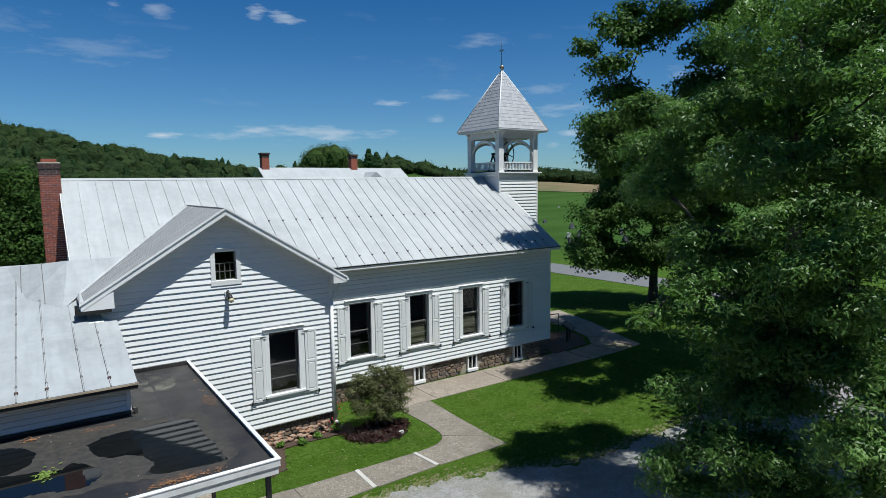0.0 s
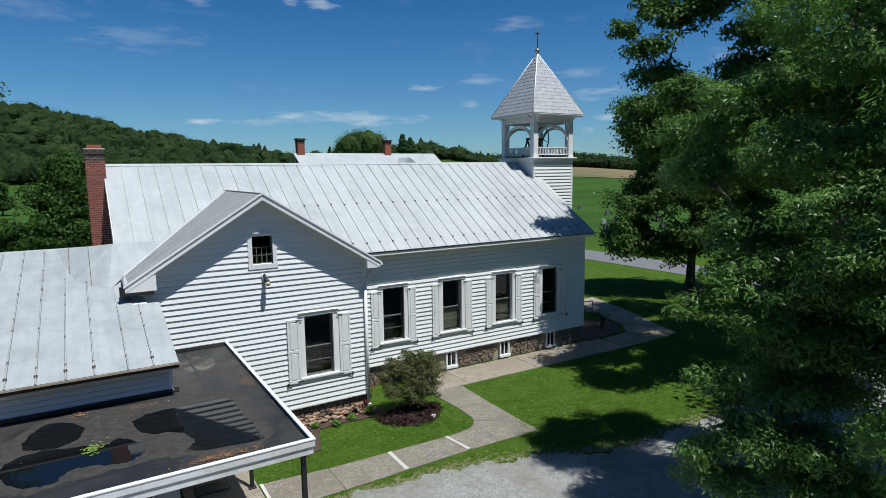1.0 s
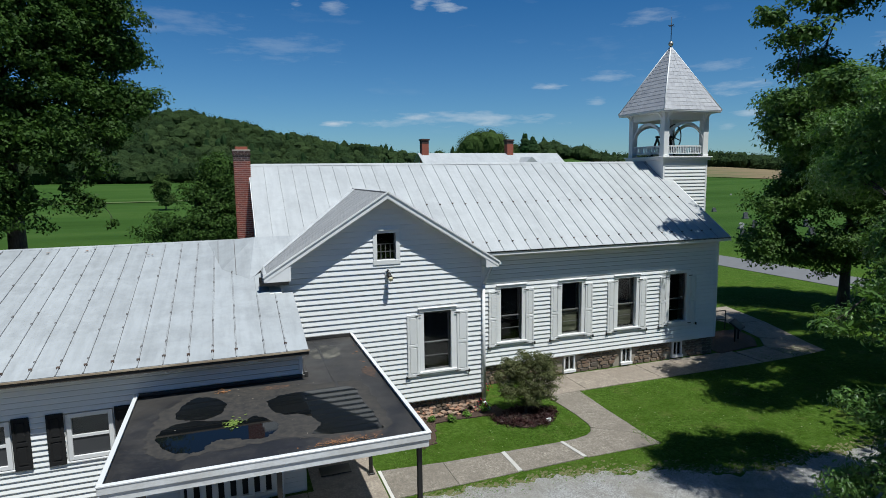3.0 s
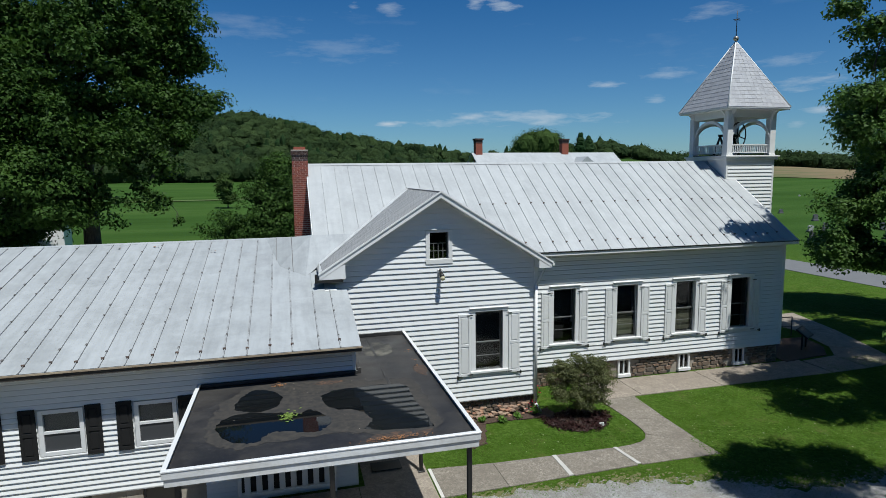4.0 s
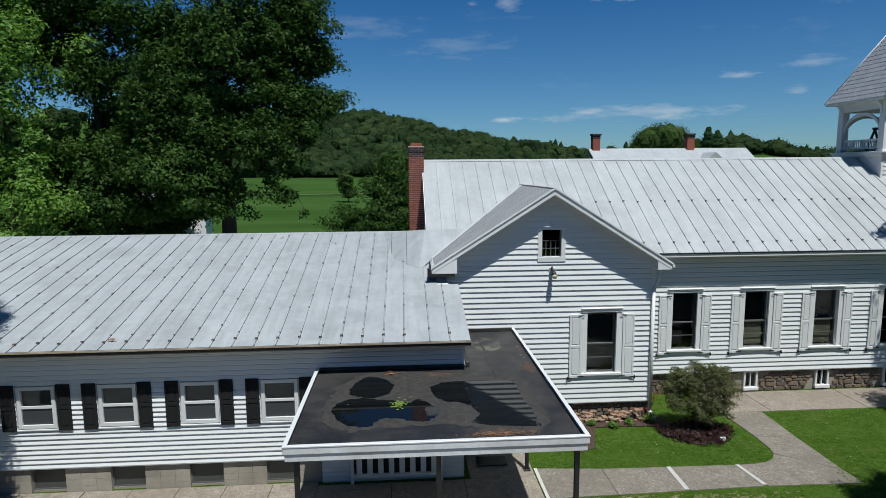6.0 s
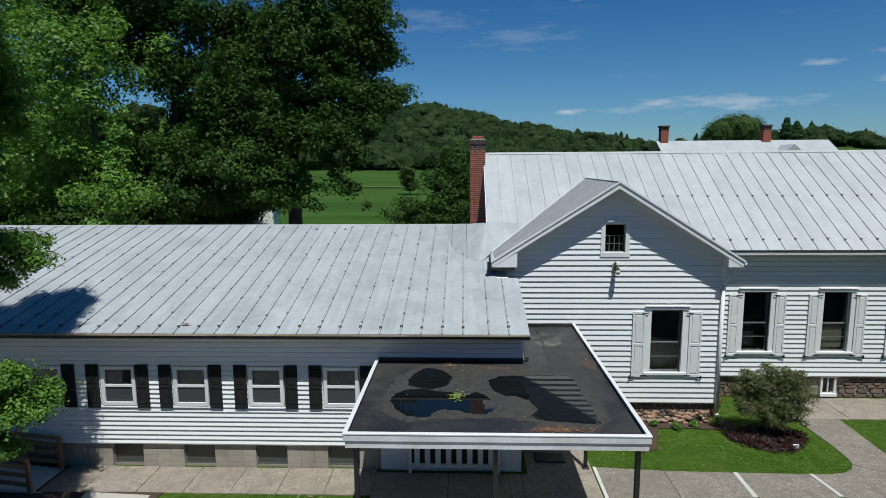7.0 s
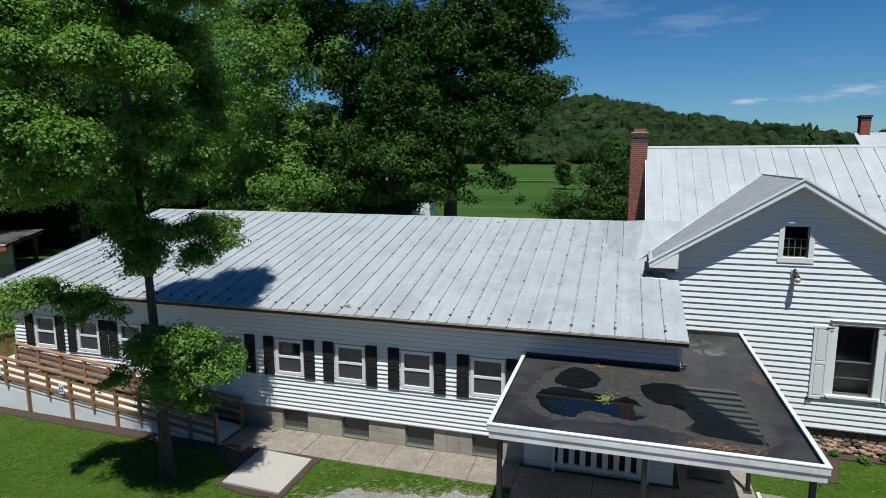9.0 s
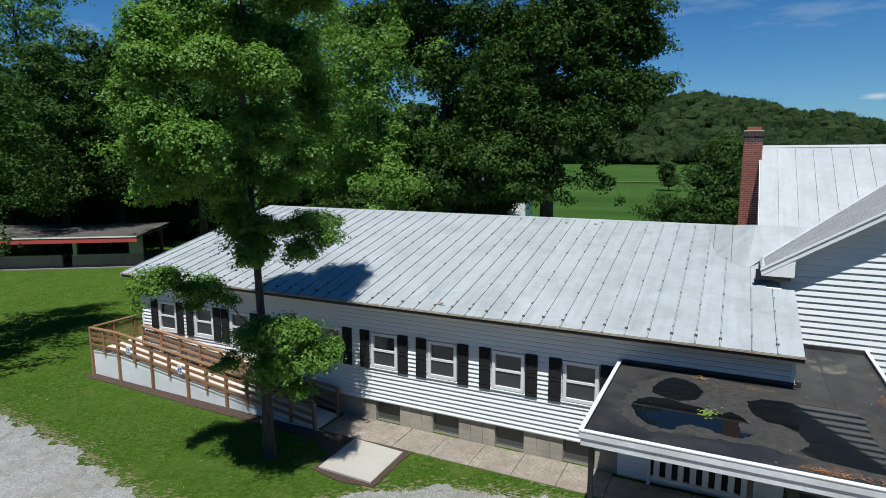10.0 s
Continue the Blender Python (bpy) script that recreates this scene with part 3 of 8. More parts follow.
def outline_sheet(name, pts, z, mat, label, category, ragged=0.0, sub=6, seed=1, thick=0.03, kind="structure"):
    """A thin slab with an uneven outline through a few corners."""
    rng = random.Random(seed)
    ring = []
    n = len(pts)
    for i in range(n):
        a, b = Vector((*pts[i], z)), Vector((*pts[(i + 1) % n], z))
        side = Vector((a.y - b.y, b.x - a.x, 0)).normalized()
        steps = max(sub, min(90, int((b - a).length / 0.09))) if ragged < 1 else sub
        for s in range(steps):
            p = a.lerp(b, s / steps)
            sway = sum(noise.noise(Vector((p.x * f_, p.y * f_, seed))) / f_ ** 0.55 for f_ in (0.9, 2.7, 8.0)) * 1.5 + rng.uniform(-0.25, 0.25)
            ring.append(p + side * ragged * sway * min(1.0, s / 3, (steps - s) / 3))
    bm = bmesh.new()
    vs = [bm.verts.new(p) for p in ring]
    bm.faces.new(vs)
    r = bmesh.ops.extrude_face_region(bm, geom=list(bm.faces))
    bmesh.ops.translate(bm, verts=[v for v in r["geom"] if isinstance(v, bmesh.types.BMVert)], vec=(0, 0, -thick))
    bmesh.ops.recalc_face_normals(bm, faces=bm.faces)
    bmesh.ops.triangulate(bm, faces=[f for f in bm.faces if len(f.verts) > 4])
    return tagged(part(name, bm, mat), label, category, kind=kind)


# gravel drive with a ragged, dry grass edge
outline_sheet("gravel_drive", [(-60, 4), (-33, 8.5), (-24, 10.0), (-20.4, 9.85), (-16.4, 9.5), (-12.4, 8.6), (-9.5, 9.0), (-7.2, 11.4), (-5.5, 12.25), (-3.2, 12.8), (2.0, 12.9), (4.5, 13.15), (6.7, 13.0), (9.0, 12.75),
                               (11.2, 11.95), (12.6, 11.35), (18, 11.1), (24, 11), (38.5, 9), (38.5, 1), (20, -12), (-20, -14), (-60, -8)],
              0.02, GRAVEL, "pale grey crushed gravel drive", "gravel", 0.26, 20, 3)

DRIVE_EDGE = [(-24, 10.0), (-20.4, 9.85), (-16.4, 9.5), (-12.4, 8.6), (-9.5, 9.0), (-7.2, 11.4), (-5.5, 12.25), (-3.2, 12.8), (2.0, 12.9), (4.5, 13.15), (6.7, 13.0), (9.0, 12.75), (11.2, 11.95), (12.6, 11.35), (18, 11.1), (24, 11.0)]


def edge_patches(name, label, category, n, reach, lo, hi, z, mat, seed):
    """Small ragged patches scattered along the edge of the drive, thinning out into the lawn."""
    rng = np.random.default_rng(seed)
    xs = rng.uniform(-24, 24, n)
    ys = np.interp(xs, [p[0] for p in DRIVE_EDGE], [p[1] for p in DRIVE_EDGE]) - 0.1 + np.abs(rng.normal(0, reach, n))
    verts, faces = [], []
    for x, y_ in zip(xs, ys):
        if 3.2 < x < 9.2 and y_ > 13.38:
            continue
        r = rng.uniform(lo, hi)
        turn_ = rng.uniform(0, 3)
        k0 = len(verts)
        for i in range(7):
            a = math.tau * i / 7
            q = r * rng.uniform(0.55, 1.25)
            u, v = q * 1.7 * math.cos(a), q * 0.8 * math.sin(a)
            verts.append((x + u * math.cos(turn_ * 0.4) - v * math.sin(turn_ * 0.4), y_ + u * math.sin(turn_ * 0.4) + v * math.cos(turn_ * 0.4), z + 0.004 * rng.random()))
        faces.append(list(range(k0, k0 + 7)))
    me = bpy.data.meshes.new(name)
    me.from_pydata(verts, [], faces)
    tagged(put(name, me, mat), label, category, kind="stuff")


edge_patches("dry_grass", "patches of dry tan grass along the gravel", "dry grass", 4200, 0.30, 0.012, 0.06, 0.008, DRY_GRASS, 31)
edge_patches("gravel_spill", "loose gravel spilled into the lawn edge", "gravel", 1700, 0.16, 0.006, 0.028, 0.012, GRAVEL, 32)

# road on the east side
bm = bmesh.new()
box(bm, 38.6, 43.2, -160, 330, -0.3, 0.03)
road = tagged(part("road", bm, ASPHALT), "pale grey asphalt country road beyond the lawn", "road", kind="structure")

bm = bmesh.new()
RINGS = [325, 350, 375, 400, 420, 440, 455]
field = [[bm.verts.new((r * math.sin(math.tau * i / 192), r * math.cos(math.tau * i / 192), ground_height(r * math.sin(math.tau * i / 192), r * math.cos(math.tau * i / 192)) + 0.25)) for i in range(18, 36)] for r in RINGS]
for ra, rb in zip(field, field[1:]):
    for i in range(len(ra) - 1):
        bm.faces.new((ra[i + 1], ra[i], rb[i], rb[i + 1]))
bmesh.ops.recalc_face_normals(bm, faces=bm.faces)
tagged(part("tilled_field", bm, TILLED), "tan tilled field on the slope beyond the road", "field", kind="structure")

bm = bmesh.new()
track = []
for r in (181, 185):
    row = []
    for i in range(-10, 3):
        a = math.tau * i / 192
        low_, high_ = (ground_height(q * math.sin(a), q * math.cos(a)) for q in (180, 210))
        row.append(bm.verts.new((r * math.sin(a), r * math.cos(a), low_ + (high_ - low_) * (r - 180) / 30 + 0.16)))
    track.append(row)
for i in range(len(track[0]) - 1):
    bm.faces.new((track[0][i + 1], track[0][i], track[1][i], track[1][i + 1]))
bmesh.ops.recalc_face_normals(bm, faces=bm.faces)
tagged(part("meadow_track", bm, TRACK), "pale mown track across the meadow", "track", kind="structure")

# ---------- pavements: a slab an object ----------
def pavement(name, label, slabs, z=0.022, mat=None, jitter=0.0):
    """slabs: plan corners of each slab."""
    cx = sum(p[0] for p in slabs[0]) / len(slabs[0])
    cy = sum(p[1] for p in slabs[0]) / len(slabs[0])
    base = thing(name, (cx, cy, 0), label, "pavement", kind="structure")
    for poly in slabs:
        mx, my = sum(p[0] for p in poly) / len(poly), sum(p[1] for p in poly) / len(poly)
        bm = bmesh.new()
        shrink = [(p[0] + (0.008 if p[0] < mx else -0.008), p[1] + (0.008 if p[1] < my else -0.008), -0.08) for p in poly]
        prism(bm, shrink, (0, 0, 0.08 + z + 0.004 * math.sin(mx * 5 + my * 3)))
        part("slab", bm, mat or CONCRETE, base)
    return base


def strip(x0, x1, y0, y1, n):
    xs = [x0 + (x1 - x0) * i / n for i in range(n + 1)]
    return [[(a, y0), (b, y0), (b, y1), (a, y1)] for a, b in zip(xs, xs[1:])]


pavement("annex_walk", "weathered tan concrete walk along the block foundation",
         [[(-10.6, 13.35), (-8.15, 13.4), (-8.15, 14.67), (-10.6, 14.67)]] + strip(-8.15, -2.3, 13.4, 14.67, 5), mat=CONCRETE_TAN)
pavement("entrance_slab", "shaded concrete floor under the porch canopy", strip(-2.3, 3.35, 11.2, 14.5, 3) + [[(1.62, 14.5), (3.35, 14.5), (3.35, 17.75), (1.62, 17.75)]], mat=CONCRETE_TAN)
pavement("front_walk", "weathered grey concrete walk with pale patched joints",
         [[(3.47, 13.40), (5.2, 13.45), (5.2, 14.75), (3.47, 14.9)], [(5.2, 13.45), (6.93, 13.5), (6.96, 14.7), (5.2, 14.75)],
          [(7.06, 13.5), (9.0, 13.55), (8.88, 14.66), (7.08, 14.7)],
          [(9.12, 13.55), (11.62, 13.5), (11.58, 14.2), (10.30, 15.2), (10.12, 14.95), (9.85, 14.78), (9.45, 14.69), (8.98, 14.66)],
          [(11.58, 14.2), (11.62, 16.1), (10.42, 16.3), (10.38, 15.5), (10.30, 15.2)],
          [(11.62, 16.1), (11.72, 18.05), (10.35, 18.05), (10.42, 16.3)]])
for poly, z in (([(6.93, 13.55), (7.06, 13.55), (7.08, 14.7), (6.96, 14.7)], 0.03), ([(9.0, 13.62), (9.12, 13.62), (8.98, 14.66), (8.88, 14.66)], 0.03), ([(3.38, 13.4), (3.47, 13.4), (3.47, 14.9), (3.38, 14.9)], 0.03)):
    bm = bmesh.new()
    prism(bm, [(*p, -0.05) for p in poly], (0, 0, 0.05 + z))
    tagged(part("joint_patch", bm, JOINT), "pale mortar patch across a walk joint", "joint patch", group="patches in the walk", kind="structure")
WALK_EAST = [[(20.65, 18.05), (22.5, 18.1), (22.5, 19.75), (20.65, 19.55)], [(22.55, 18.1), (24.5, 18.3), (24.9, 19.6), (23.5, 20.9), (22.55, 19.75)], [(23.5, 20.95), (24.95, 19.65), (26.3, 23.2), (24.3, 23.4)], [(24.3, 23.45), (26.3, 23.25), (27.2, 26.6), (24.0, 26.4)]]
pavement("church_walk", "weathered concrete walk along the church foundation", strip(10.35, 20.6, 18.05, 19.76, 6) + WALK_EAST, mat=CONCRETE_TAN)
pavement("landing_pad", "new pale concrete pad beside the walk", [[(-9.25, 11.55), (-7.6, 11.5), (-7.65, 13.2), (-9.3, 13.3)]], 0.07, PAD)

# planting beds
outline_sheet("mulch_bed", [(3.9, 16.5), (4.5, 16.9), (5.2, 17.25), (6.5, 17.35), (7.8, 17.2), (8.4, 17.3), (8.3, 17.9), (3.6, 17.9)], 0.04, MULCH, "brown mulch bed below the gable wall", "mulch bed", 0.06, 22, 5)
outline_sheet("soil_strip", [(5.0, 15.7), (5.45, 15.9), (5.6, 16.6), (5.85, 17.3), (5.3, 17.5), (4.6, 16.9), (4.4, 16.0)], 0.03, MULCH, "bare brown soil worn beside the canopy", "soil", 0.08, 22, 9)
outline_sheet("mulch_ring", [(7.7, 16.8), (8.4, 15.9), (9.4, 16.0), (10.0, 16.7), (9.7, 17.3), (8.8, 17.5), (8.0, 17.4)], 0.05, MULCH, "dark mulch ring round the shrub", "mulch bed", 0.06, 22, 6)
outline_sheet("soil_edge", [(-10.6, 13.0), (-9.5, 12.3), (-9.4, 11.45), (-8.4, 11.3), (-7.5, 11.4), (-7.45, 13.4), (-10.6, 13.4)], 0.025, MULCH, "bare brown soil round the concrete pad", "soil", 0.06, 22, 7)
outline_sheet("ramp_soil", [(-21.4, 13.15), (-16, 13.0), (-10.6, 12.85), (-10.6, 13.3), (-21.3, 13.6)], 0.02, MULCH, "bare brown soil along the ramp skirt", "soil", 0.06, 22, 8)
outline_sheet("corner_bed", [(19.9, 19.6), (22.3, 19.9), (23.3, 21.2), (23.6, 22.4), (20.0, 22.6)], 0.04, MULCH, "shaded mulch bed at the church corner", "mulch bed", 0.06, 22, 15)

# ---------- church ----------
CX0, CX1, CY0, CY1 = 0.95, 19.65, 19.8, 28.8      # body
C_EAVE_Y, C_EAVE_Z, RIDGE_Y, RIDGE_Z = 19.33, 5.19, 24.3, 8.42
GX0, GX1, GY = 1.12, 7.85, 17.92                  # cross gable
G_RIDGE_X, G_RIDGE_Z, G_SLOPE = 4.51, 7.45, 0.63
church = thing("church", (10, 24, 0), "white clapboard country church with metal roof and belfry", "church")

W_OPEN = [(c - 0.44, c + 0.44, 1.66, 3.70) for c in (9.80, 12.42, 15.01, 17.57)]
CELLAR = [(c - 0.26, c + 0.26, 0.12, 0.78) for c in (12.40, 15.10, 17.70)]
south = facing_south(CY0)
bm = bmesh.new()
wall_slab(bm, south, GX1, CX1, 0.80, 5.15, 0.2, W_OPEN)
wall = part("wall", bm, SIDING, church)
siding(wall, south, lambda w: (GX1 + 0.02, CX1 - 0.08), 0.80, 5.12, 0.165, [(o[0] - 0.1, o[1] + 0.1, o[2] - 0.1, o[3] + 0.1) for o in W_OPEN])
part("corner_board", boxes((CX1 - 0.09, CX1 + 0.03, CY0 - 0.035, CY0 + 0.12, 0.78, 5.12), bevel=0.004), TRIM, church)
part("frieze_board", boxes((GX1, CX1, CY0 - 0.034, CY0 - 0.026, 4.92, 5.14)), TRIM, church)
# the other three sides
bm = bmesh.new()
box(bm, CX0, CX1, CY1 - 0.2, CY1, 0, 5.15)
part("wall", bm, SIDING, church)
for x, face in ((CX0, 0), (CX1, 1)):
    bm = bmesh.new()
    x_a, x_b = (x, x + 0.2) if face == 0 else (x - 0.2, x)
    prism(bm, [(x_a, CY0 + 0.2, 0), (x_a, CY1 - 0.2, 0), (x_a, CY1 - 0.2, 5.15), (x_a, RIDGE_Y, RIDGE_Z - 0.16), (x_a, CY0 + 0.2, 5.2)], (x_b - x_a, 0, 0))
    gable_wall = part("wall", bm, SIDING, church)
    slope = (RIDGE_Z - C_EAVE_Z) / (RIDGE_Y - C_EAVE_Y)
    cut = lambda w: (CY0 + 0.02 if w < 5.2 else CY0 + (w - 5.2) / slope, CY1 - 0.02 if w < 5.2 else CY1 - (w - 5.2) / slope)
    siding(gable_wall, facing_west(x) if face == 0 else facing_east(x), cut, 0.8 if face else 5.6, 8.1, 0.165)

# stone foundation, laid stone by stone
def stonework(parent, x0, x1, y, z0, z1, openings=(), seed=1, size=1.0):
    bm = bmesh.new()
    wall_slab(bm, facing_south(y + 0.10), x0, x1, -0.3, z1, 0.25, openings)
    core = part("foundation", bm, MORTAR, parent, "rubble stone foundation with grey mortar")
    rng = random.Random(seed)
    z = z0
    while z < z1 - 0.05:
        h = min(rng.uniform(0.10, 0.21) * size, z1 - z)
        x = x0 + rng.uniform(0, 0.1)
        while x < x1 - 0.06:
            w = min(rng.uniform(0.16, 0.46) * size, x1 - x)
            if not any(o[0] - 0.02 < x + w and x < o[1] + 0.02 and o[2] < z + h and z < o[3] for o in openings):
                bm = bmesh.new()
                cx, cz = x + w / 2, z + h / 2
                pts = []
                for i in range(8):
                    a = math.tau * i / 8 + 0.39
                    pts.append((cx + (w / 2 - 0.012) * max(-1, min(1, 1.42 * math.cos(a))) * rng.uniform(0.90, 1.0), cz + (h / 2 - 0.010) * max(-1, min(1, 1.42 * math.sin(a))) * rng.uniform(0.88, 1.0)))
                out = rng.uniform(0.02, 0.05)
                a = [bm.verts.new((px, y + 0.11, pz)) for px, pz in pts]
                b = [bm.verts.new((cx + (px - cx) * 0.93, y + 0.10 - out, cz + (pz - cz) * 0.9)) for px, pz in pts]
                bm.faces.new(b)
                for i in range(8):
                    bm.faces.new((a[i], a[(i + 1) % 8], b[(i + 1) % 8], b[i]))
                bmesh.ops.recalc_face_normals(bm, faces=bm.faces)
                part("stone", bm, STONE, core)
            x += w
        z += h
    return core


stonework(church, GX1, CX1 - 0.02, CY0, 0.0, 0.78, CELLAR, 11)
stonework(church, 3.5, GX1 - 0.02, GY, 0.0, 0.56, (), 12, 0.66)
part("foundation", boxes((GX0, 3.5, GY + 0.1, GY + 0.35, 0, 0.6), (CX0, CX0 + 0.2, GY + 0.4, CY1 - 0.1, -0.1, 0.8), (CX1 - 0.2, CX1 - 0.02, CY0 + 0.35, CY1, -0.1, 0.8)), MORTAR, church)
part("water_table", boxes((GX1 + 0.005, CX1, CY0 - 0.03, CY0 + 0.05, 0.775, 0.80), (GX0, GX1, GY - 0.03, GY + 0.08, 0.575, 0.60)), TRIM, church)


def church_window(cx, z0, z1, half, y, shade=None):
    """Tall window with casing, head, sill, two dark sashes and a near-black board painted as the unlit room."""
    bm = boxes((cx - half - 0.15, cx - half, y - 0.045, y + 0.06, z0 - 0.02, z1 + 0.02), (cx + half, cx + half + 0.15, y - 0.045, y + 0.06, z0 - 0.02, z1 + 0.02), bevel=0.006)
    win = part("window", bm, TRIM, church, "tall window with white casing and dark sashes")
    part("head", boxes((cx - half - 0.17, cx + half + 0.17, y - 0.07, y + 0.06, z1 + 0.02, z1 + 0.13), (cx - half - 0.20, cx + half + 0.20, y - 0.11, y + 0.02, z1 + 0.13, z1 + 0.155), bevel=0.005), TRIM, win)
    part("sill", boxes((cx - half - 0.18, cx + half + 0.18, y - 0.10, y + 0.14, z0 - 0.07, z0), (cx - half - 0.15, cx + half + 0.15, y - 0.045, y + 0.02, z0 - 0.19, z0 - 0.07), bevel=0.006), TRIM, win)
    zm = z0 + (z1 - z0) * 0.46
    for a, b, d in ((z0, zm + 0.03, 0.10), (zm, z1, 0.13)):
        part("sash", boxes((cx - half, cx - half + 0.05, y + d, y + d + 0.035, a, b), (cx + half - 0.05, cx + half, y + d, y + d + 0.035, a, b),
                           (cx - half + 0.05, cx + half - 0.05, y + d, y + d + 0.035, a, a + 0.035), (cx - half + 0.05, cx + half - 0.05, y + d, y + d + 0.035, b - 0.03, b),
                           (cx - half + 0.05, cx + half - 0.05, y + d + 0.006, y + d + 0.03, ((a + b) / 2 if a < zm - 0.01 else b - 0.05) - 0.012, ((a + b) / 2 if a < zm - 0.01 else b - 0.05) + 0.012)), SASH, win)
        part("pane", boxes((cx - half + 0.045, cx + half - 0.045, y + d + 0.015, y + d + 0.019, a + 0.05, b - 0.04)), GLASS, win)
    part("jamb", boxes((cx - half - 0.02, cx - half, y + 0.06, y + 0.2, z0, z1), (cx + half, cx + half + 0.02, y + 0.06, y + 0.2, z0, z1), (cx - half, cx + half, y + 0.06, y + 0.2, z1, z1 + 0.02)), TRIM, win)
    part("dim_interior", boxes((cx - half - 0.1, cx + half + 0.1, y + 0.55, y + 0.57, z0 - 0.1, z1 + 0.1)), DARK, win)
    if shade:
        part("lower_curtain", boxes((cx - half + 0.06, cx + half - 0.06, y + 0.20, y + 0.205, z0 + 0.08, zm)), shade, win, "olive cloth behind the lower sash")
    return win


def panel_shutter(parent, x0, x1, z0, z1, y, mat, hinge_side, iron=True):
    """Two-panel shutter that stands off the wall, with strap hinges and a holdback."""
    zm = z0 + (z1 - z0) * 0.5
    s = 0.055
    bm = boxes((x0, x0 + s, y - 0.075, y - 0.035, z0, z1), (x1 - s, x1, y - 0.075, y - 0.035, z0, z1), (x0 + s, x1 - s, y - 0.075, y - 0.035, z0, z0 + 0.09),
               (x0 + s, x1 - s, y - 0.075, y - 0.035, z1 - 0.07, z1), (x0 + s, x1 - s, y - 0.075, y - 0.035, zm - 0.04, zm + 0.04),
               (x0 + s, x1 - s, y - 0.06, y - 0.04, z0 + 0.09, zm - 0.04), (x0 + s, x1 - s, y - 0.06, y - 0.04, zm + 0.04, z1 - 0.07), bevel=0.003)
    for a, b in ((z0 + 0.12, zm - 0.07), (zm + 0.07, z1 - 0.10)):
        box(bm, x0 + s + 0.03, x1 - s - 0.03, y - 0.072, y - 0.058, a, b, bevel=0.01)
    shut = part("shutter", bm, mat, parent, "white panelled shutter" if mat is SHUTTER_WHITE else "black panelled shutter")
    if iron:
        hx = x1 if hinge_side > 0 else x0
        for hz in (z0 + 0.05, z1 - 0.04):
            part("hinge", boxes((hx - 0.10 * hinge_side, hx + 0.09 * hinge_side, y - 0.088, y - 0.074, hz - 0.012, hz + 0.012)), IRON, shut)
        ox = x0 if hinge_side > 0 else x1
        bm = boxes((ox - 0.05 * hinge_side, ox + 0.10 * hinge_side, y - 0.095, y - 0.078, z0 - 0.01, z0 + 0.012))
        box(bm, ox - 0.055 * hinge_side, ox - 0.03 * hinge_side, y - 0.10, y - 0.03, z0 - 0.07, z0 + 0.04)
        part("holdback", bm, IRON, shut)
    return shut


for i, o in enumerate(W_OPEN):
    cx = (o[0] + o[1]) / 2
    church_window(cx, o[2], o[3], 0.44, CY0, OLIVE if i in (1, 2) else None)
    panel_shutter(church, cx - 0.44 - 0.50, cx - 0.44 - 0.16, 1.50, 3.64, CY0, SHUTTER_WHITE, 1)
    panel_shutter(church, cx + 0.44 + 0.16, cx + 0.44 + 0.50, 1.50, 3.64, CY0, SHUTTER_WHITE, -1)
for o in CELLAR:
    win = part("cellar_window", boxes((o[0], o[0] + 0.07, CY0 + 0.03, CY0 + 0.14, o[2], o[3]), (o[1] - 0.07, o[1], CY0 + 0.03, CY0 + 0.14, o[2], o[3]), (o[0] + 0.07, o[1] - 0.07, CY0 + 0.03, CY0 + 0.14, o[3] - 0.06, o[3]),
                                      (o[0] - 0.02, o[1] + 0.02, CY0 - 0.02, CY0 + 0.14, o[2] - 0.06, o[2] + 0.05), ((o[0] + o[1]) / 2 - 0.02, (o[0] + o[1]) / 2 + 0.02, CY0 + 0.05, CY0 + 0.12, o[2] + 0.05, o[3] - 0.06), bevel=0.004), TRIM, church, "small white-framed cellar window")
    part("pane", boxes((o[0] + 0.06, o[1] - 0.06, CY0 + 0.085, CY0 + 0.09, o[2] + 0.04, o[3] - 0.05)), GLASS, win)
    part("dim_interior", boxes((o[0] - 0.05, o[1] + 0.05, CY0 + 0.40, CY0 + 0.42, o[2] - 0.1, o[3] + 0.1)), DARK, win)

# cross gable
G_OPEN = [(5.72, 6.66, 1.58, 3.54)]
ATTIC = (4.24, 4.84, 5.34, 6.18)
gsouth = facing_south(GY)
def gable_span(w):
    reach = (G_RIDGE_Z - 0.18 - w) / G_SLOPE
    return max(GX0 + 0.02, G_RIDGE_X - reach), min(GX1 - 0.08, G_RIDGE_X + reach)


bm = bmesh.new()
wall_slab(bm, gsouth, GX0, GX1, 0.60, 4.95, 0.2, G_OPEN)
for x0, x1 in ((GX0, ATTIC[0]), (ATTIC[1], GX1)):
    zt = lambda x: G_RIDGE_Z - 0.18 - abs(x - G_RIDGE_X) * G_SLOPE
    poly = [(x0, GY, 4.95), (x1, GY, 4.95), (x1, GY, max(zt(x1), 4.95)), (x0, GY, max(zt(x0), 4.96))]
    prism(bm, poly, (0, 0.2, 0))
box(bm, ATTIC[0], ATTIC[1], GY, GY + 0.2, 4.95, ATTIC[2])
prism(bm, [(ATTIC[0], GY, ATTIC[3]), (ATTIC[1], GY, ATTIC[3]), (ATTIC[1], GY, zt(ATTIC[1])), (G_RIDGE_X, GY, zt(G_RIDGE_X)), (ATTIC[0], GY, zt(ATTIC[0]))], (0, 0.2, 0))
gwall = part("gable_wall", bm, SIDING, church)
